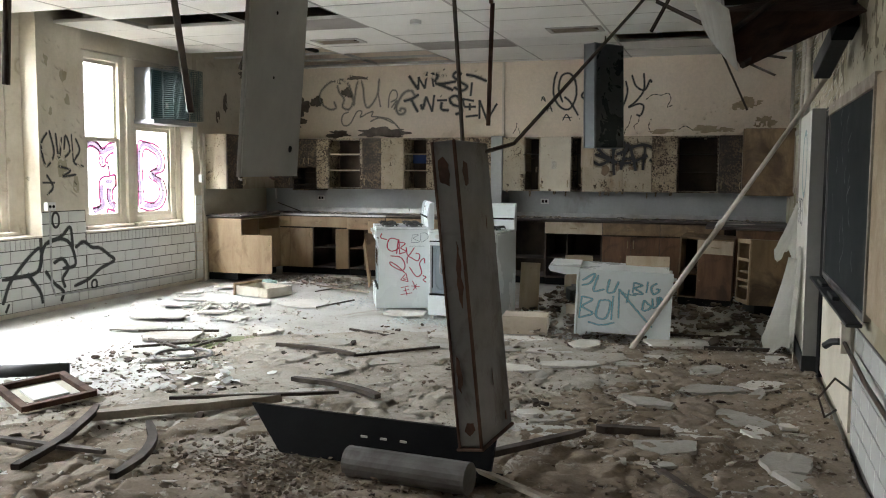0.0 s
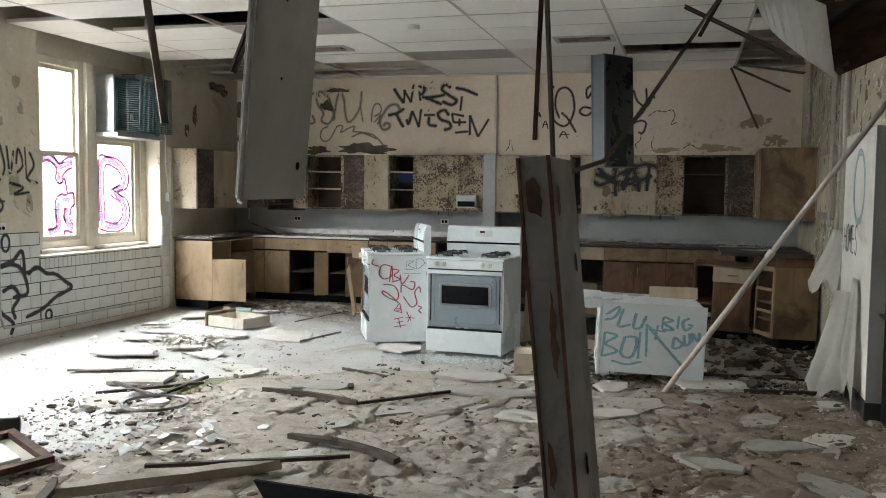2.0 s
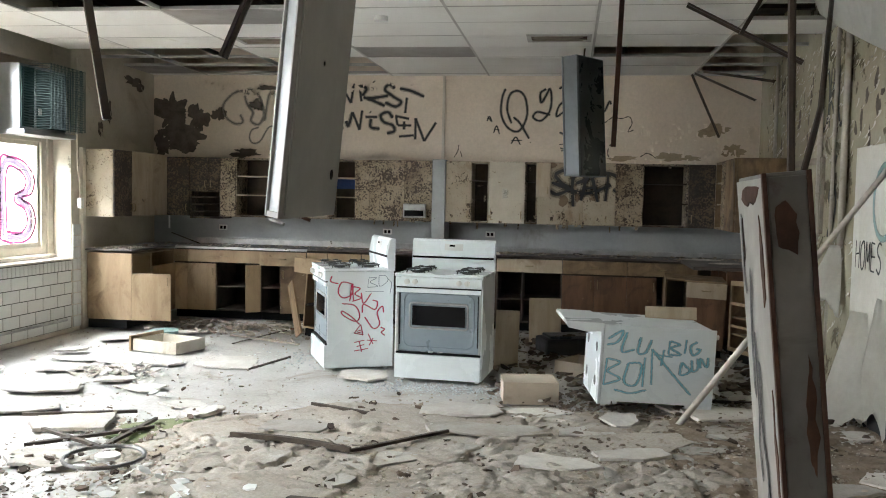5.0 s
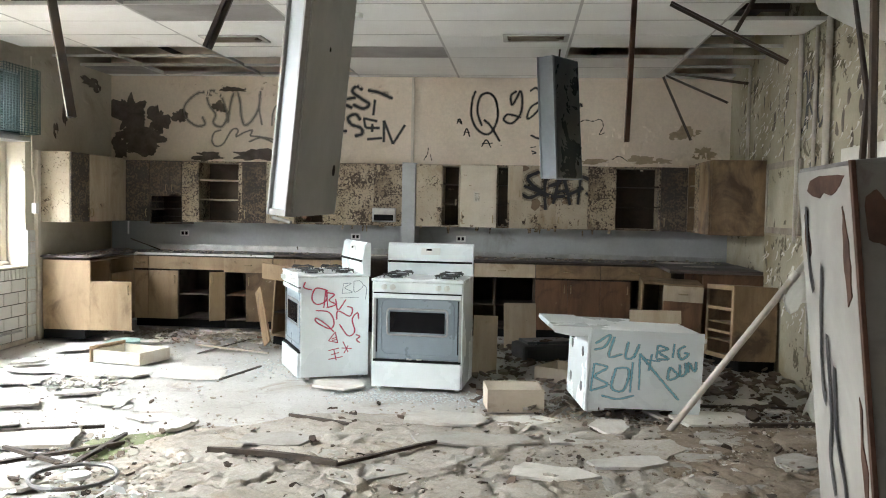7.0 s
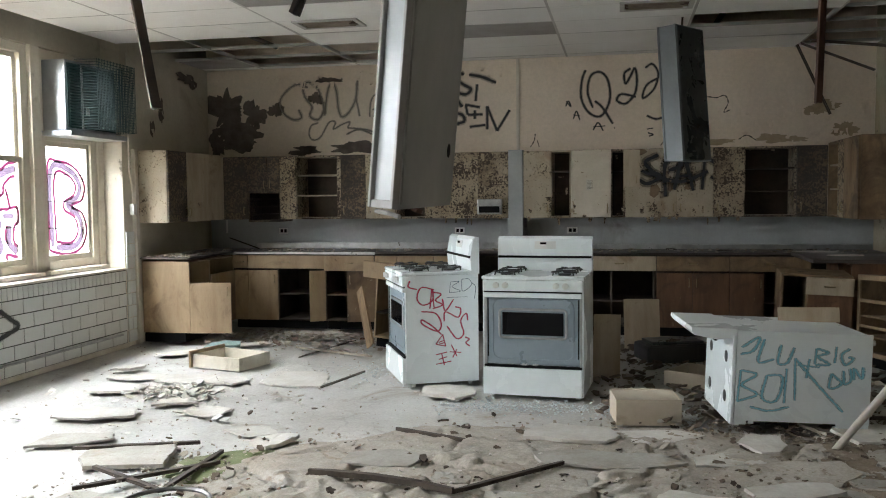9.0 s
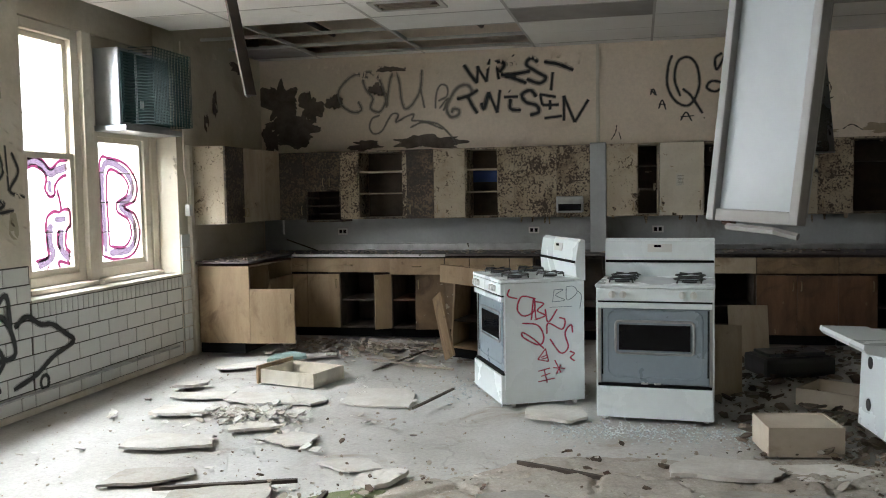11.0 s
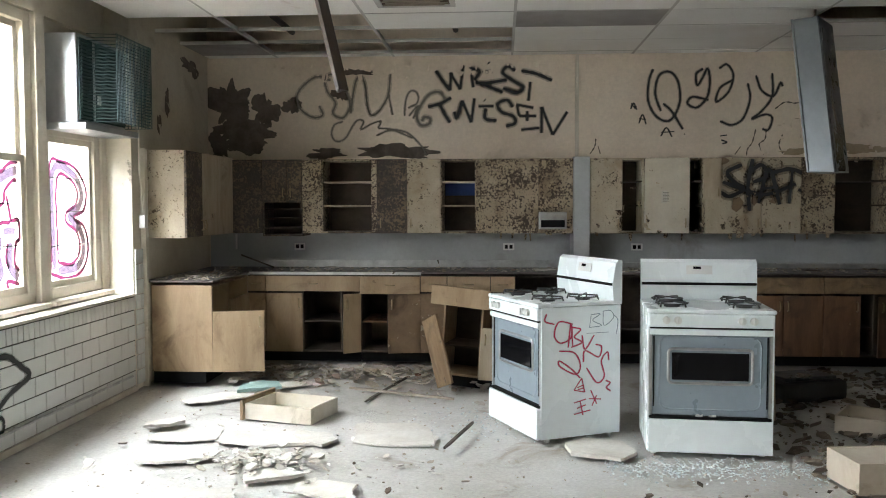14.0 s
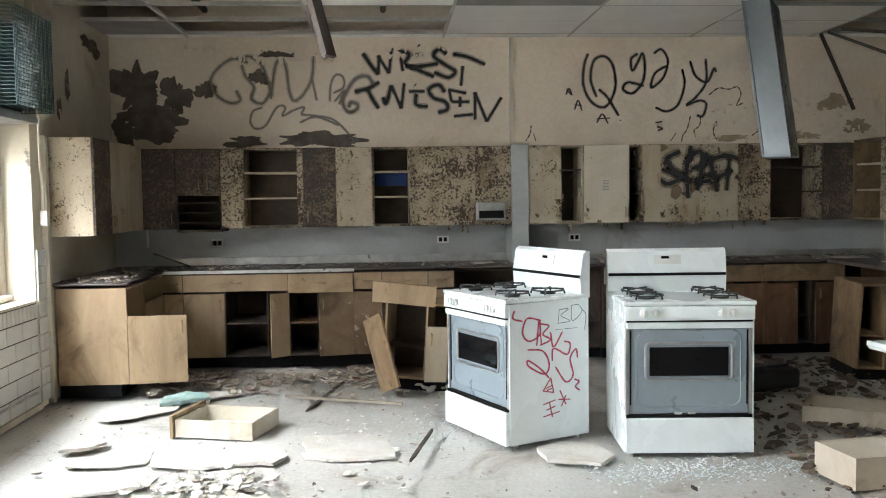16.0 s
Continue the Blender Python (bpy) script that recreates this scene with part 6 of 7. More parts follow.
box(bm, -0.3, 10.4, 0.89, 0.62, 11.44, 0.925, pose(0, 0, 0.0, 0, 0, 0), bev=0.005)
solid("worktop", bm, M["counter"], "broken dark worktop over the side cabinets", "worktop", "thing")
unit("b", 0, 1.0, 0, 0.60, 0, 0.86, [(0, 0.5, "panel", wk), (0.5, 1.0, "panel", wk)], "dark wooden base cabinet along the side wall", True, (0.5,), wk, place=U(0.04, 11.46, 0.02, -90))
for k, (x, y, z, w, h, rx, rz, mt, lb) in enumerate([(-0.95, 8.30, 0.645, 0.40, 0.10, 12, 4, "ply_beige", "pale board on the tipped cooker"), (-1.96, 10.6, 0.02, 0.34, 0.5, 12, 6, "ply_beige", "plywood panel leaning in the shade"), (-2.22, 9.3, 0.02, 0.22, 0.52, 8, -4, "ply_beige", "plywood panel leaning behind the cooker")]):
    b = bmesh.new()
    box(b, 0, -0.012, 0, w, 0, h, bev=0.002)
    ob = tagged(new("plywood_board", mesh_of("plywood_board", b, M[mt])), lb, "panel", "loose panels")
    ob.matrix_world = pose(x, y, z, -rx, 0, rz)
bk = thing("black_bin", pose(-1.75, 9.9, 0.02, 0, 0, 20), "black plastic case lying in the shade", "case")
b = bmesh.new()
box(b, 0, 0, 0, 0.6, 0.4, 0.16, bev=0.04)
part("body", b, M["iron"], bk, smooth=False)
b = bmesh.new()
box(b, 0.06, 0.06, 0.161, 0.54, 0.34, 0.19, bev=0.012)
part("lid", b, M["fix_dark"], bk)

# the dark lamp tray by the hanging fixture
tr = thing("fallen_light_tray", pose(-2.42, 4.04, 0.03, 0, -1, -7), "black fluorescent lamp tray lying under the fixture", "light fixture", "fallen light fixtures")
b = bmesh.new()
prof = [(0.0, 0.24), (-0.02, 0.24), (-0.12, 0.03), (-0.05, 0.0), (0.06, 0.0), (0.06, 0.02), (-0.03, 0.02), (-0.095, 0.04)]
ends = [[b.verts.new((x + (0.25 if z < 0.05 and x == 0 else 0), y, z)) for y, z in prof] for x in (0.0, 1.42)]
for k in range(8):
    b.faces.new((ends[0][k], ends[0][(k + 1) % 8], ends[1][(k + 1) % 8], ends[1][k]))
b.faces.new(ends[0])
b.faces.new(ends[1][::-1])
part("reflector", b, M["black"], tr)
for k in range(3):
    b = bmesh.new()
    box(b, 0.72 + 0.11 * k, -0.062, 0.155, 0.755 + 0.11 * k, -0.055, 0.165, pose(0, -0.025, 0.0))
    part("slot", b, M["paper"], tr)
b = bmesh.new()
tube(b, [(0.72, -0.20, 0.07), (0.74, -0.20, 0.07), (1.34, -0.20, 0.07), (1.36, -0.20, 0.07)], 0.075, 20)
part("ballast", b, M["fix_grey"], tr, "grey ballast can", False)
# tray and tube near the window side
pf = thing("framed_tray", pose(-4.62, 4.42, 0.04, 4, 2, -30), "dirty red and white framed tray on the rubble", "tray")
for nm, a, mt in (("base", (0, 0, 0, 0.62, 0.46, 0.012), "paper"), ("rim", (0, 0, 0.012, 0.62, 0.05, 0.05), "rust"), ("rim", (0, 0.41, 0.012, 0.62, 0.46, 0.05), "rust"), ("rim", (0, 0.05, 0.012, 0.05, 0.41, 0.05), "rust"), ("rim", (0.57, 0.05, 0.012, 0.62, 0.41, 0.05), "rust"), ("inset", (0.16, 0.12, 0.013, 0.46, 0.34, 0.03), "plastic")):
    b = bmesh.new()
    box(b, *a, bev=0.003)
    part(nm, b, M[mt], pf)
bt = thing("black_pipe", pose(0, 0, 0), "thick black plastic pipe on the floor", "pipe")
b = bmesh.new()
tube(b, [(-4.95, 4.70, 0.09), (-4.50, 4.98, 0.09)], 0.045, 14)
part("tube", b, M["iron"], bt, smooth=True)

# ---- debris ----
RD = random.Random(77)


def slab_mesh(w, d, t, seed, n=19, rough=0.38):
    """A broken flat sheet: a few straight breaks, each a little ragged, and a slight warp."""
    r = random.Random(seed)
    b = bmesh.new()
    m = max(4, n // 3)
    corners = []
    for k in range(m):
        a = (k + r.uniform(-0.28, 0.28)) * math.tau / m + seed
        c_, s_ = math.cos(a), math.sin(a)
        q = min(1.25, min(1 / max(abs(c_), 1e-3), 1 / max(abs(s_), 1e-3))) * r.uniform(1 - 0.8 * rough, 1.0)
        corners.append(Vector((w / 2 * c_ * q, d / 2 * s_ * q)))
    ring_ = []
    for p, q in zip(corners, corners[1:] + corners[:1]):
        e = (q - p).length
        nrm = Vector((q.y - p.y, p.x - q.x)).normalized()
        for k in range(4):
            ring_.append(p + (q - p) * (k / 4 + (r.uniform(-0.06, 0.06) if k else 0)) + nrm * (r.uniform(-0.05, 0.05) * e if k else 0))
    top, low = [], []
    for p in ring_:
        z = 0.3 * t * math.sin(3 * p.x + seed) + r.uniform(0, t * 0.3)
        top.append(b.verts.new((p.x * 0.99, p.y * 0.99, t + z)))
        low.append(b.verts.new((p.x * 1.01, p.y * 1.01, 0)))
    ct = b.verts.new((0, 0, t * 1.15))
    n = len(ring_)
    for k in range(n):
        j = (k + 1) % n
        b.faces.new((top[k], top[j], ct))
        b.faces.new((low[k], low[j], top[j], top[k]))
    b.faces.new(low[::-1])
    return b


def slab(x, y, z, w, d, t, rz, seed, label="broken white plaster slab lying on the floor", material=None, rx=0, ry=0, group="plaster slabs"):
    b = slab_mesh(w, d, t, seed)
    ob = tagged(new("plaster_slab", mesh_of("plaster_slab", b, material or M["plasterboard"])), label, "plaster slab", group)
    ob.matrix_world = pose(x, y, z, rx, ry, rz)
    return ob


PLACED = [(-6.05, 8.76, 0.62, 0.30, 14), (-5.45, 8.72, 0.72, 0.42, 8), (-6.30, 9.05, 0.36, 0.22, 30), (-4.66, 8.88, 0.66, 0.62, 4), (-5.95, 8.30, 0.55, 0.34, 20), (-5.15, 8.72, 0.40, 0.28, -20), (-6.22, 9.95, 0.80, 0.34, 48), (-5.75, 10.45, 0.50, 0.26, 30), (-5.2, 11.2, 0.52, 0.30, 8), (-4.85, 10.95, 0.40, 0.22, -10),
          (-3.30, 8.62, 0.58, 0.46, -18), (-2.30, 7.42, 0.72, 0.42, -4), (-1.75, 7.48, 0.70, 0.34, 8), (-2.10, 6.98, 0.98, 0.36, -3), (-1.18, 7.38, 0.34, 0.50, 15), (-1.40, 7.05, 0.50, 0.30, 10), (-0.45, 7.72, 0.66, 0.40, 10)]
PLACED += [(-0.06, 8.35, 0.55, 0.40, 30), (-0.72, 6.85, 0.40, 0.50, 5), (-0.15, 6.75, 0.40, 0.32, 40), (-1.15, 6.55, 0.50, 0.30, 15), (-0.95, 6.05, 0.46, 0.34, 12), (-0.1, 6.1, 0.50, 0.30, 20), (-0.5, 5.6, 0.40, 0.25, -20), (0.25, 6.4, 0.42, 0.32, 60), (0.1, 5.4, 0.45, 0.35, -30), (-0.3, 4.7, 0.45, 0.28, 20), (-1.0, 5.1, 0.40, 0.25, 40), (0.35, 7.3, 0.30, 0.22, 15)]
PLACED += [(-4.80, 6.60, 0.70, 0.42, 12), (-4.35, 7.30, 0.45, 0.26, -15), (-3.3, 6.75, 0.55, 0.34, 20), (-1.6, 6.3, 0.60, 0.34, -10), (-2.6, 6.2, 0.55, 0.32, 35), (-4.55, 5.85, 0.60, 0.40, 0), (0.3, 4.6, 0.42, 0.28, 70), (-0.2, 5.05, 0.40, 0.26, -12), (-5.35, 6.9, 0.60, 0.30, 25), (-5.6, 7.5, 0.62, 0.36, 8), (-4.9, 7.75, 0.42, 0.30, -18), (-5.25, 7.95, 0.36, 0.26, 30), (-4.1, 7.05, 0.36, 0.24, 60)]
for k, (x, y, w, d, rz) in enumerate(PLACED):
    slab(x, y, 0.004 + 0.005 * (k % 3) if y > 7.9 or x < -3.4 else 0.034 + 0.004 * (k % 3), w, d, 0.009 + 0.004 * (k % 3), rz, 300 + k, material=M["slab_grey"] if y < 7.0 and k % 4 else None, rx=RD.uniform(-1.2, 1.2), ry=RD.uniform(-1.2, 1.2))
slab(-5.95, 10.25, 0.03, 0.42, 0.30, 0.02, 20, 700, "pale green broken board by the cabinets", M["spray_green"], 3, -4, "")
slab(-4.22, 6.6, 0.004, 0.62, 0.75, 0.012, 10, 701, "patch of green moss on the floor", M["moss"], 0, 0, "")
for k in range(46):
    x, y = RD.uniform(-3.2, 0.5), RD.uniform(3.6, 7.9)
    if k % 3 == 0:
        x, y = RD.uniform(-1.2, 0.5), RD.uniform(5.0, 8.2)
    slab(x, y, 0.03, RD.uniform(0.12, 0.36), RD.uniform(0.10, 0.26), RD.uniform(0.006, 0.018), RD.uniform(0, 180), 500 + k, "small broken piece of plaster on the floor", M["slab_grey"] if k % 3 else None, RD.uniform(-8, 8), RD.uniform(-8, 8))


# ---- the crust of crumbled plaster ----
def crust_share(x, y):
    """How thickly the floor is covered: 0 on the bare concrete, 1 in the rubble."""
    n = 0.5 * noise.fractal(Vector((x * 0.9, y * 0.9, 3.0)), 1.0, 2.0, 4)
    a = (7.9 + min(0.0, 0.75 * (x + 3.0)) - y) / 0.6 + n
    back = (y - 2.6) / 0.7 + 1.5 * n
    c = (x + 4.5) / 0.9 + n
    return max(0.0, min(1.0, a)) * max(0.0, min(1.0, c)) * max(0.0, min(1.0, back))


def crust_height(x, y):
    p_ = Vector((x, y, 0.0))
    warp = noise.noise_vector(p_ * 1.7) * 0.22 + noise.noise_vector(p_ * 8.0) * 0.04
    far, near = noise.voronoi((p_ + warp) * 2.1)
    far2, near2 = noise.voronoi((p_ + warp * 0.6) * 7.5 + Vector((5, 2, 0)))
    plate = noise.cell_vector(near[0] * 17.3)
    bit = noise.cell_vector(near2[0] * 11.7)
    gap = min(1.0, max(0.0, (far[1] - far[0]) / 0.07))
    gap2 = min(1.0, max(0.0, (far2[1] - far2[0]) / 0.16))
    broken = min(1.0, max(0.12, 0.55 + 2.2 * noise.noise(p_ * 0.9 + Vector((9, 4, 0)))))
    lean = (near[0] - p_ * 2.1).x * (plate.x - 0.5) * 0.02 + (near[0] - p_ * 2.1).y * (plate.y - 0.5) * 0.02
    grit = noise.fractal(p_ * 11.0, 0.9, 2.0, 3)
    fine = noise.noise(p_ * 60.0)
    return (0.010 + 0.024 * plate.z + lean) * gap + broken * 0.022 * bit.z * gap2 + 0.010 * grit + 0.0035 * fine


STEP, CX0, CY0, NX, NY = 0.018, -5.0, 2.5, 312, 318
verts, faces = [], []
for j in range(NY + 1):
    for i in range(NX + 1):
        x, y = CX0 + i * STEP, CY0 + j * STEP
        k = crust_share(x, y)
        verts.append((x, y, -0.06 if k < 0.02 else -0.035 + 0.05 * min(1.0, 1.6 * k) + (0.3 + 0.7 * k) * crust_height(x, y)))
for j in range(NY):
    for i in range(NX):
        a = j * (NX + 1) + i
        if max(verts[a][2], verts[a + 1][2], verts[a + NX + 1][2], verts[a + NX + 2][2]) > -0.03:
            faces.append((a, a + 1, a + NX + 2, a + NX + 1))
me = bpy.data.meshes.new("plaster_crust")
me.from_pydata(verts, [], faces)
me.materials.append(M["crust"])
me.materials.append(M["crust_brown"])
for p in me.polygons:
    p.use_smooth = True
    c_ = p.center
    if max(c_.x + 1.0, 4.3 - c_.y) > 0.7 * noise.fractal(Vector((c_.x * 1.4, c_.y * 1.4, 8.0)), 0.9, 2.0, 4):
        p.material_index = 1
tagged(new("plaster_crust", me), "cracked crust of crumbled plaster over the floor", "plaster crust", kind="stuff")


RC = random.Random(31)
for k in range(14):
    x, y = RC.uniform(-3.6, 0.2), RC.uniform(4.2, 7.3)
    b = slab_mesh(RC.uniform(0.4, 0.95), RC.uniform(0.3, 0.6), RC.uniform(0.008, 0.02), 1200 + k, 25, 0.42)
    ob = tagged(new("crust_plate", mesh_of("crust_plate", b, M["crust"])), "cracked plate of dusty plaster crust on the floor", "plaster crust", "crust plates")
    ob.matrix_world = pose(x, y, 0.022, RC.uniform(-2, 2), RC.uniform(-2, 2), RC.uniform(0, 180))


def plank(x0, y0, x1, y1, w, t, label, material, z0=0.03, z1=0.03, bend=0.0):
    p, q = Vector((x0, y0, z0)), Vector((x1, y1, z1))
    b = bmesh.new()
    d = q - p
    s = Vector((-d.y, d.x, 0)).normalized()
    n = 7
    rings = []
    for k in range(n + 1):
        u = k / n
        c_ = p + d * u + s * bend * math.sin(u * math.pi) + s * RD.uniform(-0.1, 0.1) * w
        ww = w * (1 if 0 < k < n else RD.uniform(0.35, 0.9))
        rings.append([b.verts.new(c_ + s * a * ww / 2 + Vector((0, 0, h))) for a, h in ((-1, 0), (1, 0), (1, t), (-1, t))])
    for a, c_ in zip(rings, rings[1:]):
        for k in range(4):
            b.faces.new((a[k], a[(k + 1) % 4], c_[(k + 1) % 4], c_[k]))
    b.faces.new(rings[0][::-1])
    b.faces.new(rings[-1])
    return solid("timber_strip", b, material, label, "timber", "thing", "timber strips")


DK, PT = M["lath"], M["pale_timber"]
LB = "dirty broken timber strip on the rubble"
plank(-3.52, 4.05, -2.68, 4.80, 0.09, 0.05, "long dusty pale timber board", PT, 0.06, 0.06)
plank(-3.55, 4.15, -3.28, 3.25, 0.05, 0.03, LB, DK, 0.10, 0.05, 0.05)
plank(-3.0, 3.9, -2.75, 3.3, 0.05, 0.03, "curved dark strip on the rubble", DK, 0.12, 0.05, 0.09)
plank(-3.3, 4.5, -2.35, 4.95, 0.03, 0.02, LB, DK, 0.09, 0.10)
plank(-3.9, 3.6, -3.0, 3.55, 0.04, 0.02, LB, DK, 0.05, 0.07)
plank(-4.75, 6.0, -4.20, 6.55, 0.035, 0.02, LB, DK, 0.03, 0.03)
plank(-4.85, 6.35, -4.28, 6.05, 0.03, 0.02, LB, DK)
plank(-5.2, 6.65, -4.5, 6.9, 0.03, 0.02, LB, DK)
plank(-4.28, 6.05, -4.28, 6.75, 0.03, 0.02, LB, DK)
plank(-3.62, 6.40, -2.80, 6.2, 0.035, 0.03, LB, DK, 0.05, 0.06, 0.05)
plank(-2.8, 6.2, -2.3, 6.8, 0.025, 0.02, LB, DK, 0.06, 0.05)
plank(-2.9, 5.35, -2.1, 5.0, 0.06, 0.03, "curved dark strip on the rubble", DK, 0.05, 0.08, 0.08)
plank(-1.15, 3.95, -0.75, 4.75, 0.05, 0.03, LB, DK, 0.12, 0.06)
plank(-1.1, 3.8, -0.3, 3.4, 0.035, 0.02, "pale splintered timber strip", PT, 0.12, 0.05)
plank(-0.9, 3.3, 0.4, 3.5, 0.04, 0.025, LB, DK)
plank(-0.35, 4.4, 0.15, 3.6, 0.04, 0.025, LB, DK)
plank(-0.7, 4.85, -0.35, 4.9, 0.06, 0.04, LB, DK, 0.05, 0.05)
plank(-0.9, 8.15, 0.3, 8.2, 0.03, 0.02, LB, DK)
plank(-0.2, 7.6, 0.35, 7.7, 0.035, 0.03, LB, DK)
plank(-5.2, 10.30, -4.30, 9.93, 0.025, 0.018, "thin pale strip on the bare floor", PT, 0.015, 0.015)
plank(-4.75, 10.95, -5.0, 9.85, 0.03, 0.008, "thin dark floor strip", DK, 0.006, 0.006)
plank(-4.28, 8.45, -4.12, 9.1, 0.02, 0.015, LB, DK, 0.042, 0.042)
plank(-3.4, 7.4, -2.9, 7.2, 0.03, 0.02, LB, DK)
jar = thing("glass_jar", pose(-4.82, 8.95, 0.03), "small clear glass jar on a plaster slab", "jar")
b = bmesh.new()
tube(b, [(0, 0, 0), (0, 0, 0.01), (0, 0, 0.11), (0, 0, 0.12)], 0.05, 16)
part("glass", b, M["glass"], jar, smooth=True)
cv = thing("lamp_cover", pose(-4.15, 5.85, 0.05), "round dusty glass lamp cover on the floor", "lamp cover")
b = bmesh.new()
tube(b, [(0.22 * math.cos(t), 0.22 * math.sin(t), 0.0) for t in np.linspace(0, math.tau, 25)], 0.012, 6)
part("rim", b, M["fix_grey"], cv)
b = bmesh.new()
disc(b, (0.02, 0, -0.005), (0, 0, 1), 0.07, 0.02, 18)
part("hub", b, M["plastic"], cv)


def scatter(name, count, where, size, material, label, flat=0.5, seed=5):
    """Countless loose chips, joined."""
    r = random.Random(seed)
    verts, faces = [], []
    for _ in range(count):
        x, y, z = where(r)
        s = size(r)
        m = pose(x, y, z, r.uniform(-25, 25), r.uniform(-25, 25), r.uniform(0, 360))
        n0 = len(verts)
        k = r.choice((4, 5, 6))
        for h in (0, 1):
            for i in range(k):
                a = i * math.tau / k + 0.4 * h
                q = s * r.uniform(0.6, 1.1)
                verts.append(tuple(m @ Vector((q * math.cos(a), q * math.sin(a) * 0.75, h * s * flat))))
        faces += [tuple(n0 + i for i in reversed(range(k))), tuple(n0 + k + i for i in range(k))]
        faces += [(n0 + i, n0 + (i + 1) % k, n0 + k + (i + 1) % k, n0 + k + i) for i in range(k)]
    me = bpy.data.meshes.new(name)
    me.from_pydata(verts, [], faces)
    me.materials.append(material)
    return tagged(new(name, me), label, "debris", kind="stuff")


def chips_mat(name, stops, rough=0.95):
    m, nt, b = nodes_of(name)
    g = nt.nodes.new("ShaderNodeNewGeometry")
    col = ramp(nt, g.outputs["Random Per Island"], stops)
    fine = tex(nt, "noise", 60, 4, 0.7)
    nt.links.new(mix(nt, 0.35, col, ramp(nt, fine, [(0.25, 0.25), (0.75, 1.0)]), "MULTIPLY"), b.inputs["Base Color"])
    b.inputs["Roughness"].default_value = rough
    bump(nt, b, fine, 0.4, 0.004)
    return m


CH = chips_mat("mixed_plaster_chips", [(0.0, (0.30, 0.24, 0.18)), (0.2, (0.40, 0.345, 0.28)), (0.65, (0.49, 0.44, 0.37)), (0.97, (0.62, 0.58, 0.52)), (1.0, (0.24, 0.12, 0.07))])
CG = chips_mat("glass_crumbs", [(0.0, (0.5, 0.55, 0.55)), (1.0, (0.8, 0.85, 0.86))], 0.2)


def rough_floor(r):
    while True:
        x, y = r.uniform(-5.0, 0.62), r.uniform(2.6, 8.2)
        if r.random() < min(1.0, max(0.03, (7.7 - y + 0.35 * (x + 3.2)) / 1.3)) * min(1.0, max(0.12, (x + 5.4) / 1.5)):
            return x, y, r.uniform(0.0, 0.045)


def by_cabinets(r):
    return r.uniform(-6.3, -3.6), 11.35 - abs(r.gauss(0, 0.45)), r.uniform(0, 0.03)


def right_corner(r):
    return r.uniform(-2.2, 0.6), r.uniform(7.8, 11.3), r.uniform(0, 0.05)


def bare_floor(r):
    return r.uniform(-6.9, -2.0), r.uniform(6.5, 11.0), 0.004


scatter("plaster_crumbs", 22000, rough_floor, lambda r: 0.004 + 0.016 * r.random() ** 3, CH, "crumbled plaster and dust across the floor", 0.5, 1)
scatter("plaster_flakes", 900, rough_floor, lambda r: 0.015 + 0.05 * r.random() ** 3, CH, "broken plaster flakes across the floor", 0.12, 2)
scatter("cabinet_debris", 1100, by_cabinets, lambda r: 0.01 + 0.06 * r.random() ** 3, CH, "debris along the foot of the cabinets", 0.25, 3)
scatter("corner_debris", 1500, right_corner, lambda r: 0.01 + 0.07 * r.random() ** 3, chips_mat("dark_corner_dirt", [(0.0, (0.07, 0.05, 0.035)), (0.6, (0.17, 0.13, 0.095)), (0.93, (0.28, 0.23, 0.18)), (1.0, (0.5, 0.46, 0.4))]), "dark debris heaped in the corner", 0.3, 4)
scatter("floor_grit", 1500, bare_floor, lambda r: 0.003 + 0.012 * r.random() ** 4, CH, "grit on the bare floor", 0.5, 6)
scatter("broken_glass", 1500, lambda r: (-3.75 + r.gauss(0, 0.32), 9.35 + r.gauss(0, 0.22), 0.006) if r.random() < 0.35 else (r.uniform(-3.3, -1.7), 8.25 + r.gauss(0, 0.13), 0.006), lambda r: 0.004 + 0.008 * r.random(), CG, "crumbs of broken safety glass by the cookers", 0.6, 7)
scatter("worktop_grit", 700, lambda r: (r.uniform(-6.9, 0.5), r.uniform(11.5, 12.05), 0.918) if r.random() < 0.7 else (r.uniform(-6.95, -6.45), r.uniform(10.45, 11.5), 0.918), lambda r: 0.008 + 0.03 * r.random() ** 3, CH, "grit and flakes on the worktop", 0.3, 8)
scatter("pale_shards", 60, lambda r: (r.gauss(-3.7, 0.35), r.gauss(5.2, 0.3), 0.05), lambda r: 0.02 + 0.04 * r.random(), M["plastic"], "pale plastic shards on the floor", 0.08, 9)

CW = chips_mat("white_plaster_lumps", [(0.0, (0.50, 0.45, 0.38)), (0.4, (0.66, 0.63, 0.57)), (1.0, (0.78, 0.76, 0.71))])
scatter("plaster_heap", 320, lambda r: (r.gauss(-5.36, 0.15), r.gauss(8.22, 0.10), 0.05 * r.random()), lambda r: 0.008 + 0.045 * r.random() ** 2, CW, "small heap of crumbled white plaster lumps", 0.35, 11)
scatter("plaster_shards", 130, lambda r: (r.uniform(-6.5, -4.2), r.gauss(8.0, 0.65), 0.008), lambda r: 0.01 + 0.05 * r.random() ** 3, CW, "white plaster shards on the bare floor", 0.14, 12)
CB = chips_mat("brown_dirt_crumbs", [(0.0, (0.10, 0.07, 0.048)), (0.5, (0.25, 0.195, 0.145)), (1.0, (0.42, 0.36, 0.29))])


def dirt(r):
    k = r.random()
    if k < 0.25:
        return r.gauss(-2.0, 0.35), r.gauss(3.75, 0.22), 0.02 + 0.05 * r.random()
    return r.uniform(-1.6, 0.62), r.uniform(2.8, 8.3), r.uniform(0.0, 0.05)


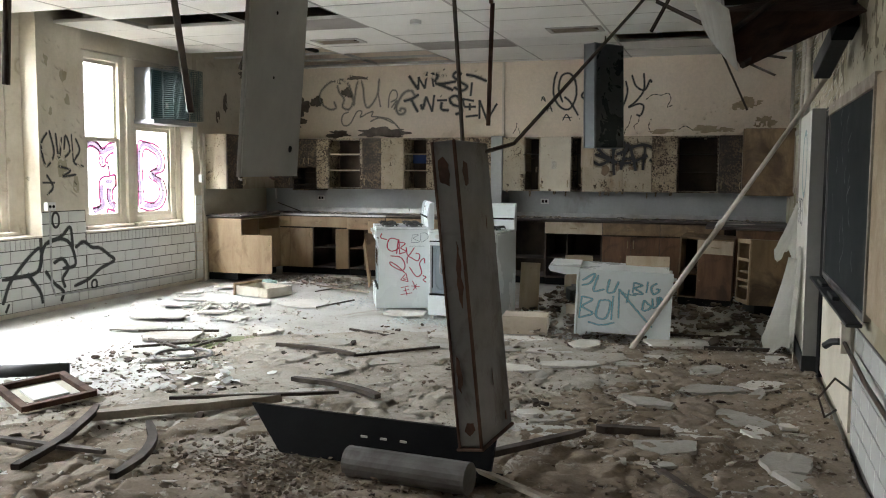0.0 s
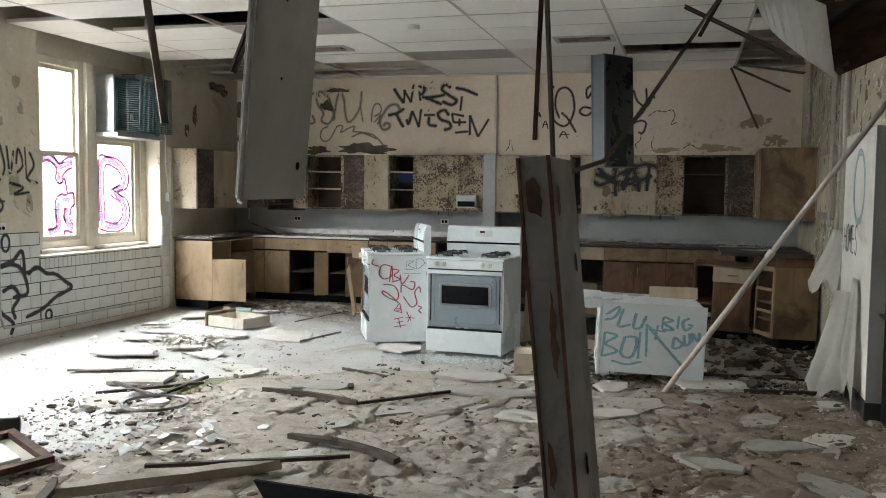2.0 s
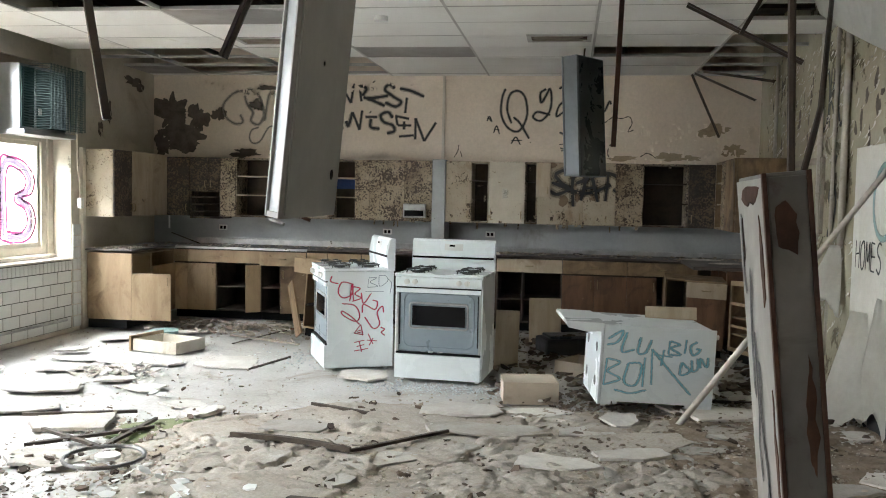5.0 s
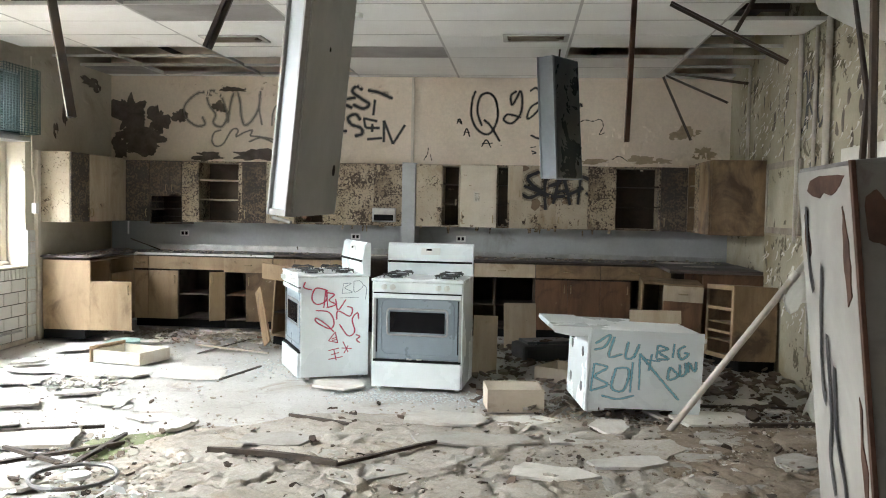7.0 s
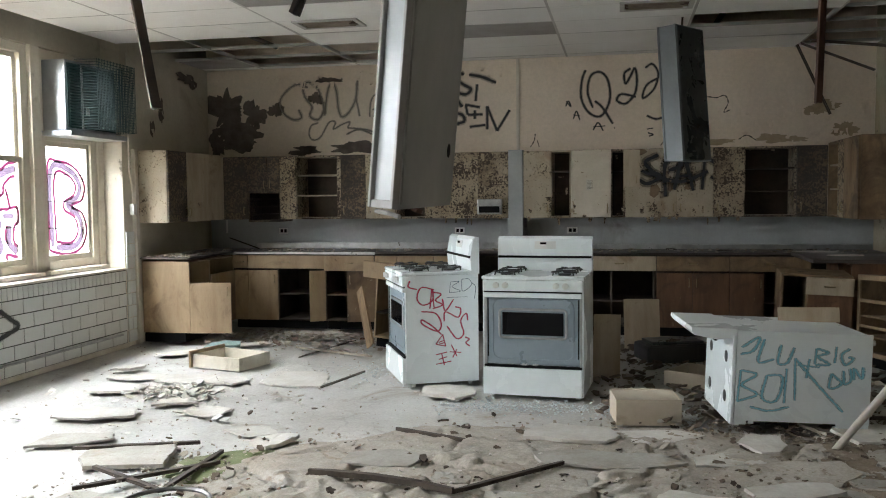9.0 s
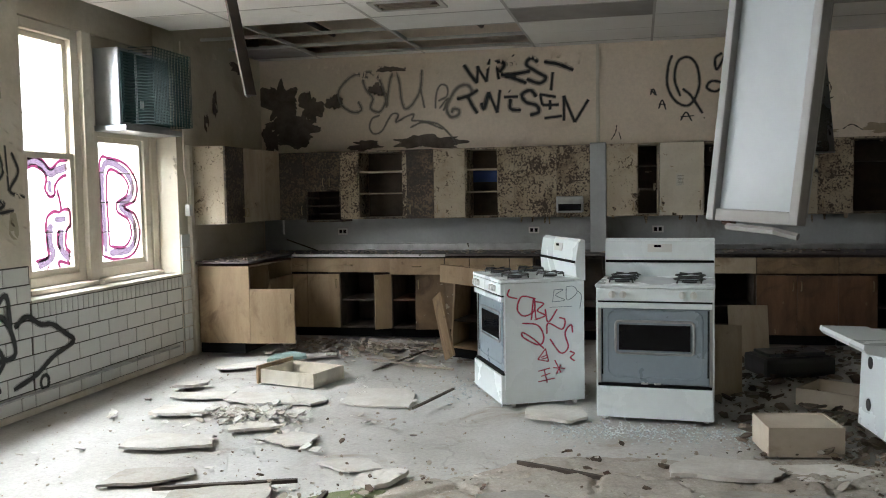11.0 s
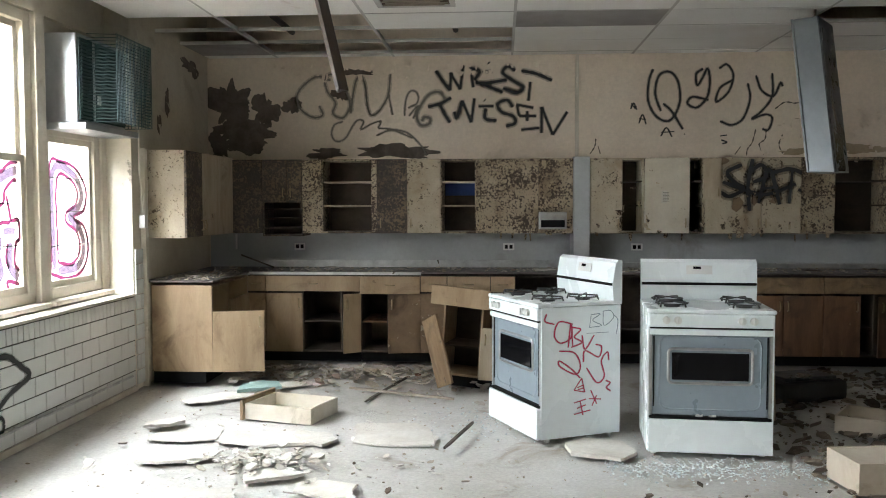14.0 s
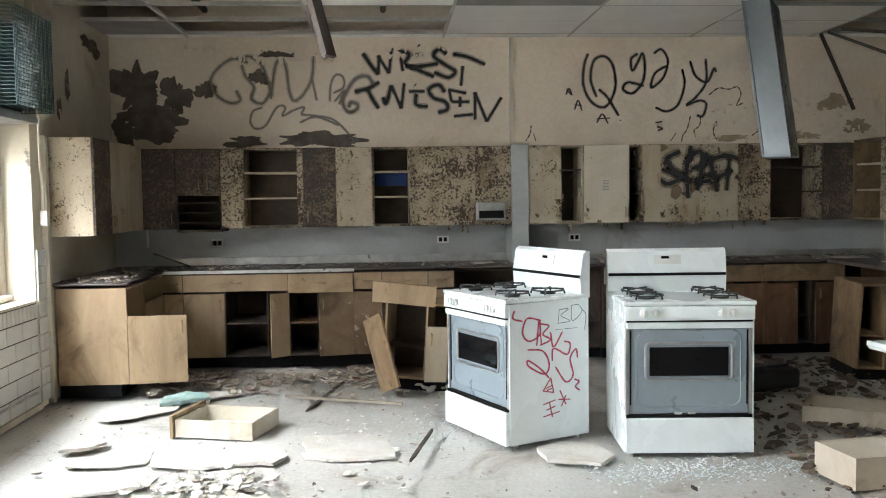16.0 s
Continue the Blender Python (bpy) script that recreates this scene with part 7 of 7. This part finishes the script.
scatter("dark_splinters", 2000, rough_floor, lambda r: 0.012 + 0.035 * r.random() ** 3, chips_mat("dark_splinter_wood", [(0.0, (0.05, 0.035, 0.025)), (1.0, (0.16, 0.115, 0.08))]), "dark splinters and crumbs among the plaster", 0.35, 13)
scatter("dirt_crumbs", 11000, dirt, lambda r: 0.004 + 0.02 * r.random() ** 3, CB, "brown dirt and crumbs over the rubble", 0.5, 10)


# ---- writing on the cookers ----
side = lambda u, v, h: Vector((0.760 + h, 0.03 + u, v))
on_side = lambda u, v, h: side(0.6 * (u - 2.05) / 2.6, 0.885 - 0.84 * (v - 2.05) / 4.4, h)
SCRAWL_A = [[(3.05, 2.65), (2.6, 2.55), (2.45, 3.0), (2.65, 3.28), (3.0, 3.1), (2.98, 2.62), (2.9, 3.45)], [(3.0, 2.7), (3.05, 3.4)], [(3.0, 2.75), (3.3, 2.85), (3.1, 3.1), (3.35, 3.3), (3.0, 3.45)], [(3.35, 3.05), (3.45, 3.55), (3.75, 3.08)], [(2.2, 2.25), (2.15, 2.5), (2.45, 2.62)],
            [(2.6, 3.55), (3.1, 3.65), (3.3, 4.1), (3.15, 4.4), (2.65, 4.1), (2.62, 3.9), (3.0, 4.2), (3.3, 4.55)]]
SCRAWL_B = [[(3.8, 3.4), (4.0, 3.5), (3.9, 3.85), (3.45, 3.6), (3.4, 4.0)], [(3.5, 4.2), (3.85, 4.75), (4.1, 4.55), (4.0, 4.0), (4.2, 3.7), (4.25, 4.0)], [(3.1, 4.95), (3.35, 4.55)], [(3.35, 4.55), (3.45, 5.05)], [(3.45, 5.05), (3.1, 4.95)], [(3.2, 4.88), (3.4, 4.8)], [(3.22, 4.95), (3.4, 4.9)],
            [(3.1, 5.4), (3.5, 5.3)], [(3.3, 5.35), (3.4, 5.85)], [(3.1, 5.8), (3.65, 5.7)], [(3.2, 5.6), (3.5, 5.5)], [(3.65, 5.0), (3.85, 5.5)], [(3.6, 5.3), (4.0, 5.35)], [(3.85, 5.2), (3.7, 5.55)], [(4.15, 4.7), (4.3, 4.8), (4.18, 4.95), (4.32, 5.1)]]
for k, lines in enumerate(SCRAWL_A + SCRAWL_B):
    paint("graffiti", [lines], 0.042, on_side, RED, cooker_l, "red sprayed scrawl", 1.8, k)
GREY = (M["spray_grey"], M["haze_blue"])
paint("graffiti", [[(3.65, 2.35), (3.6, 2.8)], [(3.65, 2.35), (3.95, 2.35), (3.7, 2.55), (4.0, 2.75), (3.6, 2.8)], [(4.05, 2.25), (4.08, 2.75), (4.4, 2.5), (4.3, 2.25), (4.05, 2.25)], [(3.5, 3.0), (4.25, 3.0)], [(4.4, 2.4), (4.55, 2.6), (4.5, 3.1)]], 0.02, on_side, GREY, cooker_l, "thin grey scrawl", 1.4)
left_side = lambda u, v, h: Vector((-h, u, v))
BLUE_A = [[(0.02, 0.15), (0.15, 0.02), (0.11, 0.18), (0.01, 0.24)], [(0.19, 0.04), (0.15, 0.32), (0.27, 0.28)], [(0.32, 0.10), (0.30, 0.32), (0.37, 0.32), (0.42, 0.13)], [(0.02, 0.43), (0.00, 0.82)], [(0.02, 0.43), (0.14, 0.48), (0.03, 0.61), (0.15, 0.72), (0.0, 0.82)], [(0.22, 0.48), (0.19, 0.76), (0.30, 0.79), (0.34, 0.50), (0.22, 0.48)]]
BLUE_B = [[(0.37, 0.39), (0.36, 0.82)], [(0.44, 0.78), (0.43, 0.26)], [(0.43, 0.26), (0.60, 0.56), (0.81, 0.90)], [(0.54, 0.26), (0.52, 0.50)], [(0.59, 0.13), (0.58, 0.32)], [(0.59, 0.13), (0.68, 0.18), (0.60, 0.23), (0.69, 0.32), (0.58, 0.33)], [(0.74, 0.10), (0.73, 0.30)], [(0.84, 0.12), (0.78, 0.20), (0.81, 0.32), (0.87, 0.24), (0.83, 0.22)]]
BLUE_C = [[(0.71, 0.43), (0.70, 0.61), (0.79, 0.55), (0.71, 0.43)], [(0.80, 0.39), (0.81, 0.55), (0.86, 0.50), (0.85, 0.36)], [(0.88, 0.50), (0.88, 0.36), (0.94, 0.48), (0.95, 0.34)], [(0.45, 0.34), (0.62, 0.36)], [(0.10, 0.88), (0.25, 0.92), (0.40, 0.86)]]
on_flank = lambda u, v, h: left_side(0.60 - 0.54 * v, 0.87 - 0.84 * u, h)
for k, lines in enumerate(BLUE_A + BLUE_B + BLUE_C):
    paint("graffiti", [lines], 0.016, on_flank, BLU, cooker_f, "blue sprayed graffiti", 2.2, k)
PLATE = [[(0.12, 0.98), (0.10, 0.86), (0.16, 0.80)], [(0.42, 0.86), (0.30, 0.74), (0.24, 0.60), (0.30, 0.58)], [(0.42, 0.72), (0.40, 0.55), (0.30, 0.46), (0.36, 0.38)], [(0.55, 0.66), (0.50, 0.52), (0.62, 0.40), (0.46, 0.30)], [(0.62, 0.40), (0.70, 0.24), (0.55, 0.20)], [(0.60, 0.24), (0.72, 0.10), (0.85, 0.02)]]
for k, line in enumerate(PLATE):
    paint("graffiti", scaled([line], 0.03, 0.05, 0.5, 1.12), 0.026, lambda u, v, h: Vector((-0.0065 - h, 0.39 - 0.66 * u, v)), BLK, fc, "black sprayed stroke", 1.7, k)
for y, z, w, h in ((0.20, 1.19, 0.36, 0.05), (0.05, 1.05, 0.05, 0.24), (0.34, 1.08, 0.05, 0.16), (0.03, 0.60, 0.03, 0.40)):
    b = slab_mesh(w, h, 0.0015, 1700 + int(100 * z), 17, 0.55)
    bmesh.ops.transform(b, matrix=Matrix(((0, 0, -1, -0.0062), (-1, 0, 0, y), (0, 1, 0, z), (0, 0, 0, 1))), verts=b.verts)
    part("rust_patch", b, M["rust"], fc, "brown rust bleeding down the plate")
for k in range(2):
    b = slab_mesh(0.06, 0.03, 0.02, 950 + k, 8, 0.4)
    ob = tagged(new("plaster_crumb", mesh_of("plaster_crumb", b, M["plastic"])), "white crumb on the cooker ledge", "crumb")
    ob.matrix_world = pose(-2.70 + 0.08 * k, 8.53, 0.236, 0, 0, 10)

RW = random.Random(17)
for k in range(14):
    x = RW.uniform(-6.2, 0.3)
    b = slab_mesh(RW.uniform(0.08, 0.26), RW.uniform(0.06, 0.16), 0.006, 2000 + k, 15, 0.4)
    ob = tagged(new("litter_flake", mesh_of("litter_flake", b, M["slab_grey"] if k % 2 else M["lath"])), "dirty flake of board lying on the worktop", "flake", "worktop litter")
    ob.matrix_world = pose(x, RW.uniform(11.58, 12.0), 0.918, RW.uniform(-2, 6), 0, RW.uniform(0, 180))
st = solid("hanging_strip", box(bmesh.new(), -6.60, 11.70, 1.12, -6.585, 11.72, 1.277), M["plastic"], "small white strip hanging under the cabinet", "strip", "thing")
plank(-6.52, 11.62, -6.25, 11.85, 0.03, 0.015, "thin dark strip on the worktop", M["lath"], 1.06, 0.92)
for k, (x, y, w, d, rz) in enumerate([(0.1, 10.9, 0.4, 0.2, 20), (-0.05, 11.6, 0.5, 0.2, -10), (-6.7, 10.9, 0.3, 0.22, 10), (-3.5, 11.75, 0.25, 0.16, 30)]):
    slab(x, y, 0.928 if x > -0.3 and y < 11.45 else 0.918, w, d, 0.008, rz, 860 + k, "flake of plaster lying on the worktop", None, 0, 0)


# ---- curls of loose paint ----
def curls(name, count, where, place, material, label, seed):
    """Thin curled flakes that still hang on a wall by one edge."""
    r = random.Random(seed)
    verts, faces = [], []
    for _ in range(count):
        u, v = where(r)
        w, h, lean, tw = r.uniform(0.015, 0.06), r.uniform(0.02, 0.10), r.uniform(0.3, 1.1), r.uniform(-0.5, 0.5)
        n0, n = len(verts), 5
        for k in range(n):
            t = k / (n - 1)
            out = 0.004 + lean * h * 0.6 * t * t
            dv = -h * t * (1 - 0.25 * t * lean)
            ww = w * (1 - 0.45 * t) * (1 + 0.2 * math.sin(7 * t + lean * 9))
            verts.append(tuple(place(u - ww / 2 + tw * w * t, v + dv, out)))
            verts.append(tuple(place(u + ww / 2 + tw * w * t, v + dv + 0.01 * tw, out * 0.85)))
        faces += [(n0 + 2 * k, n0 + 2 * k + 1, n0 + 2 * k + 3, n0 + 2 * k + 2) for k in range(n - 1)]
    me = bpy.data.meshes.new(name)
    me.from_pydata(verts, [], faces)
    me.materials.append(material)
    return tagged(new(name, me), label, "paint flakes", kind="stuff")


curls("paint_curls", 420, lambda r: (r.uniform(6.2, 11.6), 1.95 + 1.1 * r.random()), on_right, M["sheet"], "curled flakes of paint hanging off the wall", 21)
curls("paint_curls", 90, lambda r: (r.uniform(8.4, 10.4), r.uniform(0.5, 1.3)), lambda u, v, h: Vector((XR - 0.021 - h, u, v)), M["sheet"], "curled flakes of paint on the lower wall", 22)
curls("paint_curls", 110, lambda r: (r.uniform(-1.3, 0.6), 2.05 + 0.5 * r.random() ** 2), on_back, M["wall"], "curled flakes of plaster paint above the cabinets", 23)
curls("paint_curls", 60, lambda r: (r.uniform(-6.4, -3.3), r.uniform(2.9, 3.06)), on_back, M["wall"], "small flakes along the top of the wall", 24)
curls("paint_curls", 80, lambda r: (r.uniform(10.4, 12.0), r.uniform(2.2, 3.05)), lambda u, v, h: Vector((XL - 0.0115 + h, u, v)), M["wall_left"], "flakes of paint on the window wall", 25)
curls("paint_curls", 70, lambda r: (r.uniform(7.45, 8.05), r.uniform(1.2, 3.0)), lambda u, v, h: Vector((XL - 0.0115 + h, u, v)), M["wall_left"], "flakes of paint on the window pier", 26)
curls("veneer_curls", 70, lambda r: (r.uniform(-4.0, -0.75), r.uniform(1.27, 1.40) if r.random() < 0.7 else r.uniform(1.4, 2.0)), lambda u, v, h: Vector((u, UY - 0.021 - 0.4 * h, v)), M["mottle"], "curled flakes of veneer on the cabinet doors", 27)


# ---- rust on the hanging lamp housings ----
RR = random.Random(64)
for f, wx, wy, spots in ((fc, 0.093, 0.405, ((0.1, 1.1, 0.12), (0.3, 0.9, 0.08), (0.2, 0.25, 0.09), (0.33, 0.05, 0.07))),):
    for n, (y, z, size) in enumerate(spots):
        b = slab_mesh(size, size * RR.uniform(0.6, 1.3), 0.002, 1500 + n, 15, 0.55)
        bmesh.ops.transform(b, matrix=pose(wx + 0.0005, y, z, 0, 90, RR.uniform(-20, 20)), verts=b.verts)
        part("rust_patch", b, M["rust"], f, "dark rust eaten into the metal")
for n, (x, z, w, h) in enumerate(((0.04, 1.12, 0.05, 0.16), (0.065, 0.7, 0.03, 0.3), (0.03, 0.3, 0.03, 0.2), (0.055, 0.08, 0.06, 0.1))):
    b = slab_mesh(w, h, 0.002, 1600 + n, 17, 0.6)
    bmesh.ops.transform(b, matrix=pose(x, -0.0062, z, 90, 0, 0), verts=b.verts)
    part("rust_patch", b, M["rust"], fc, "dark rust streak down the face")
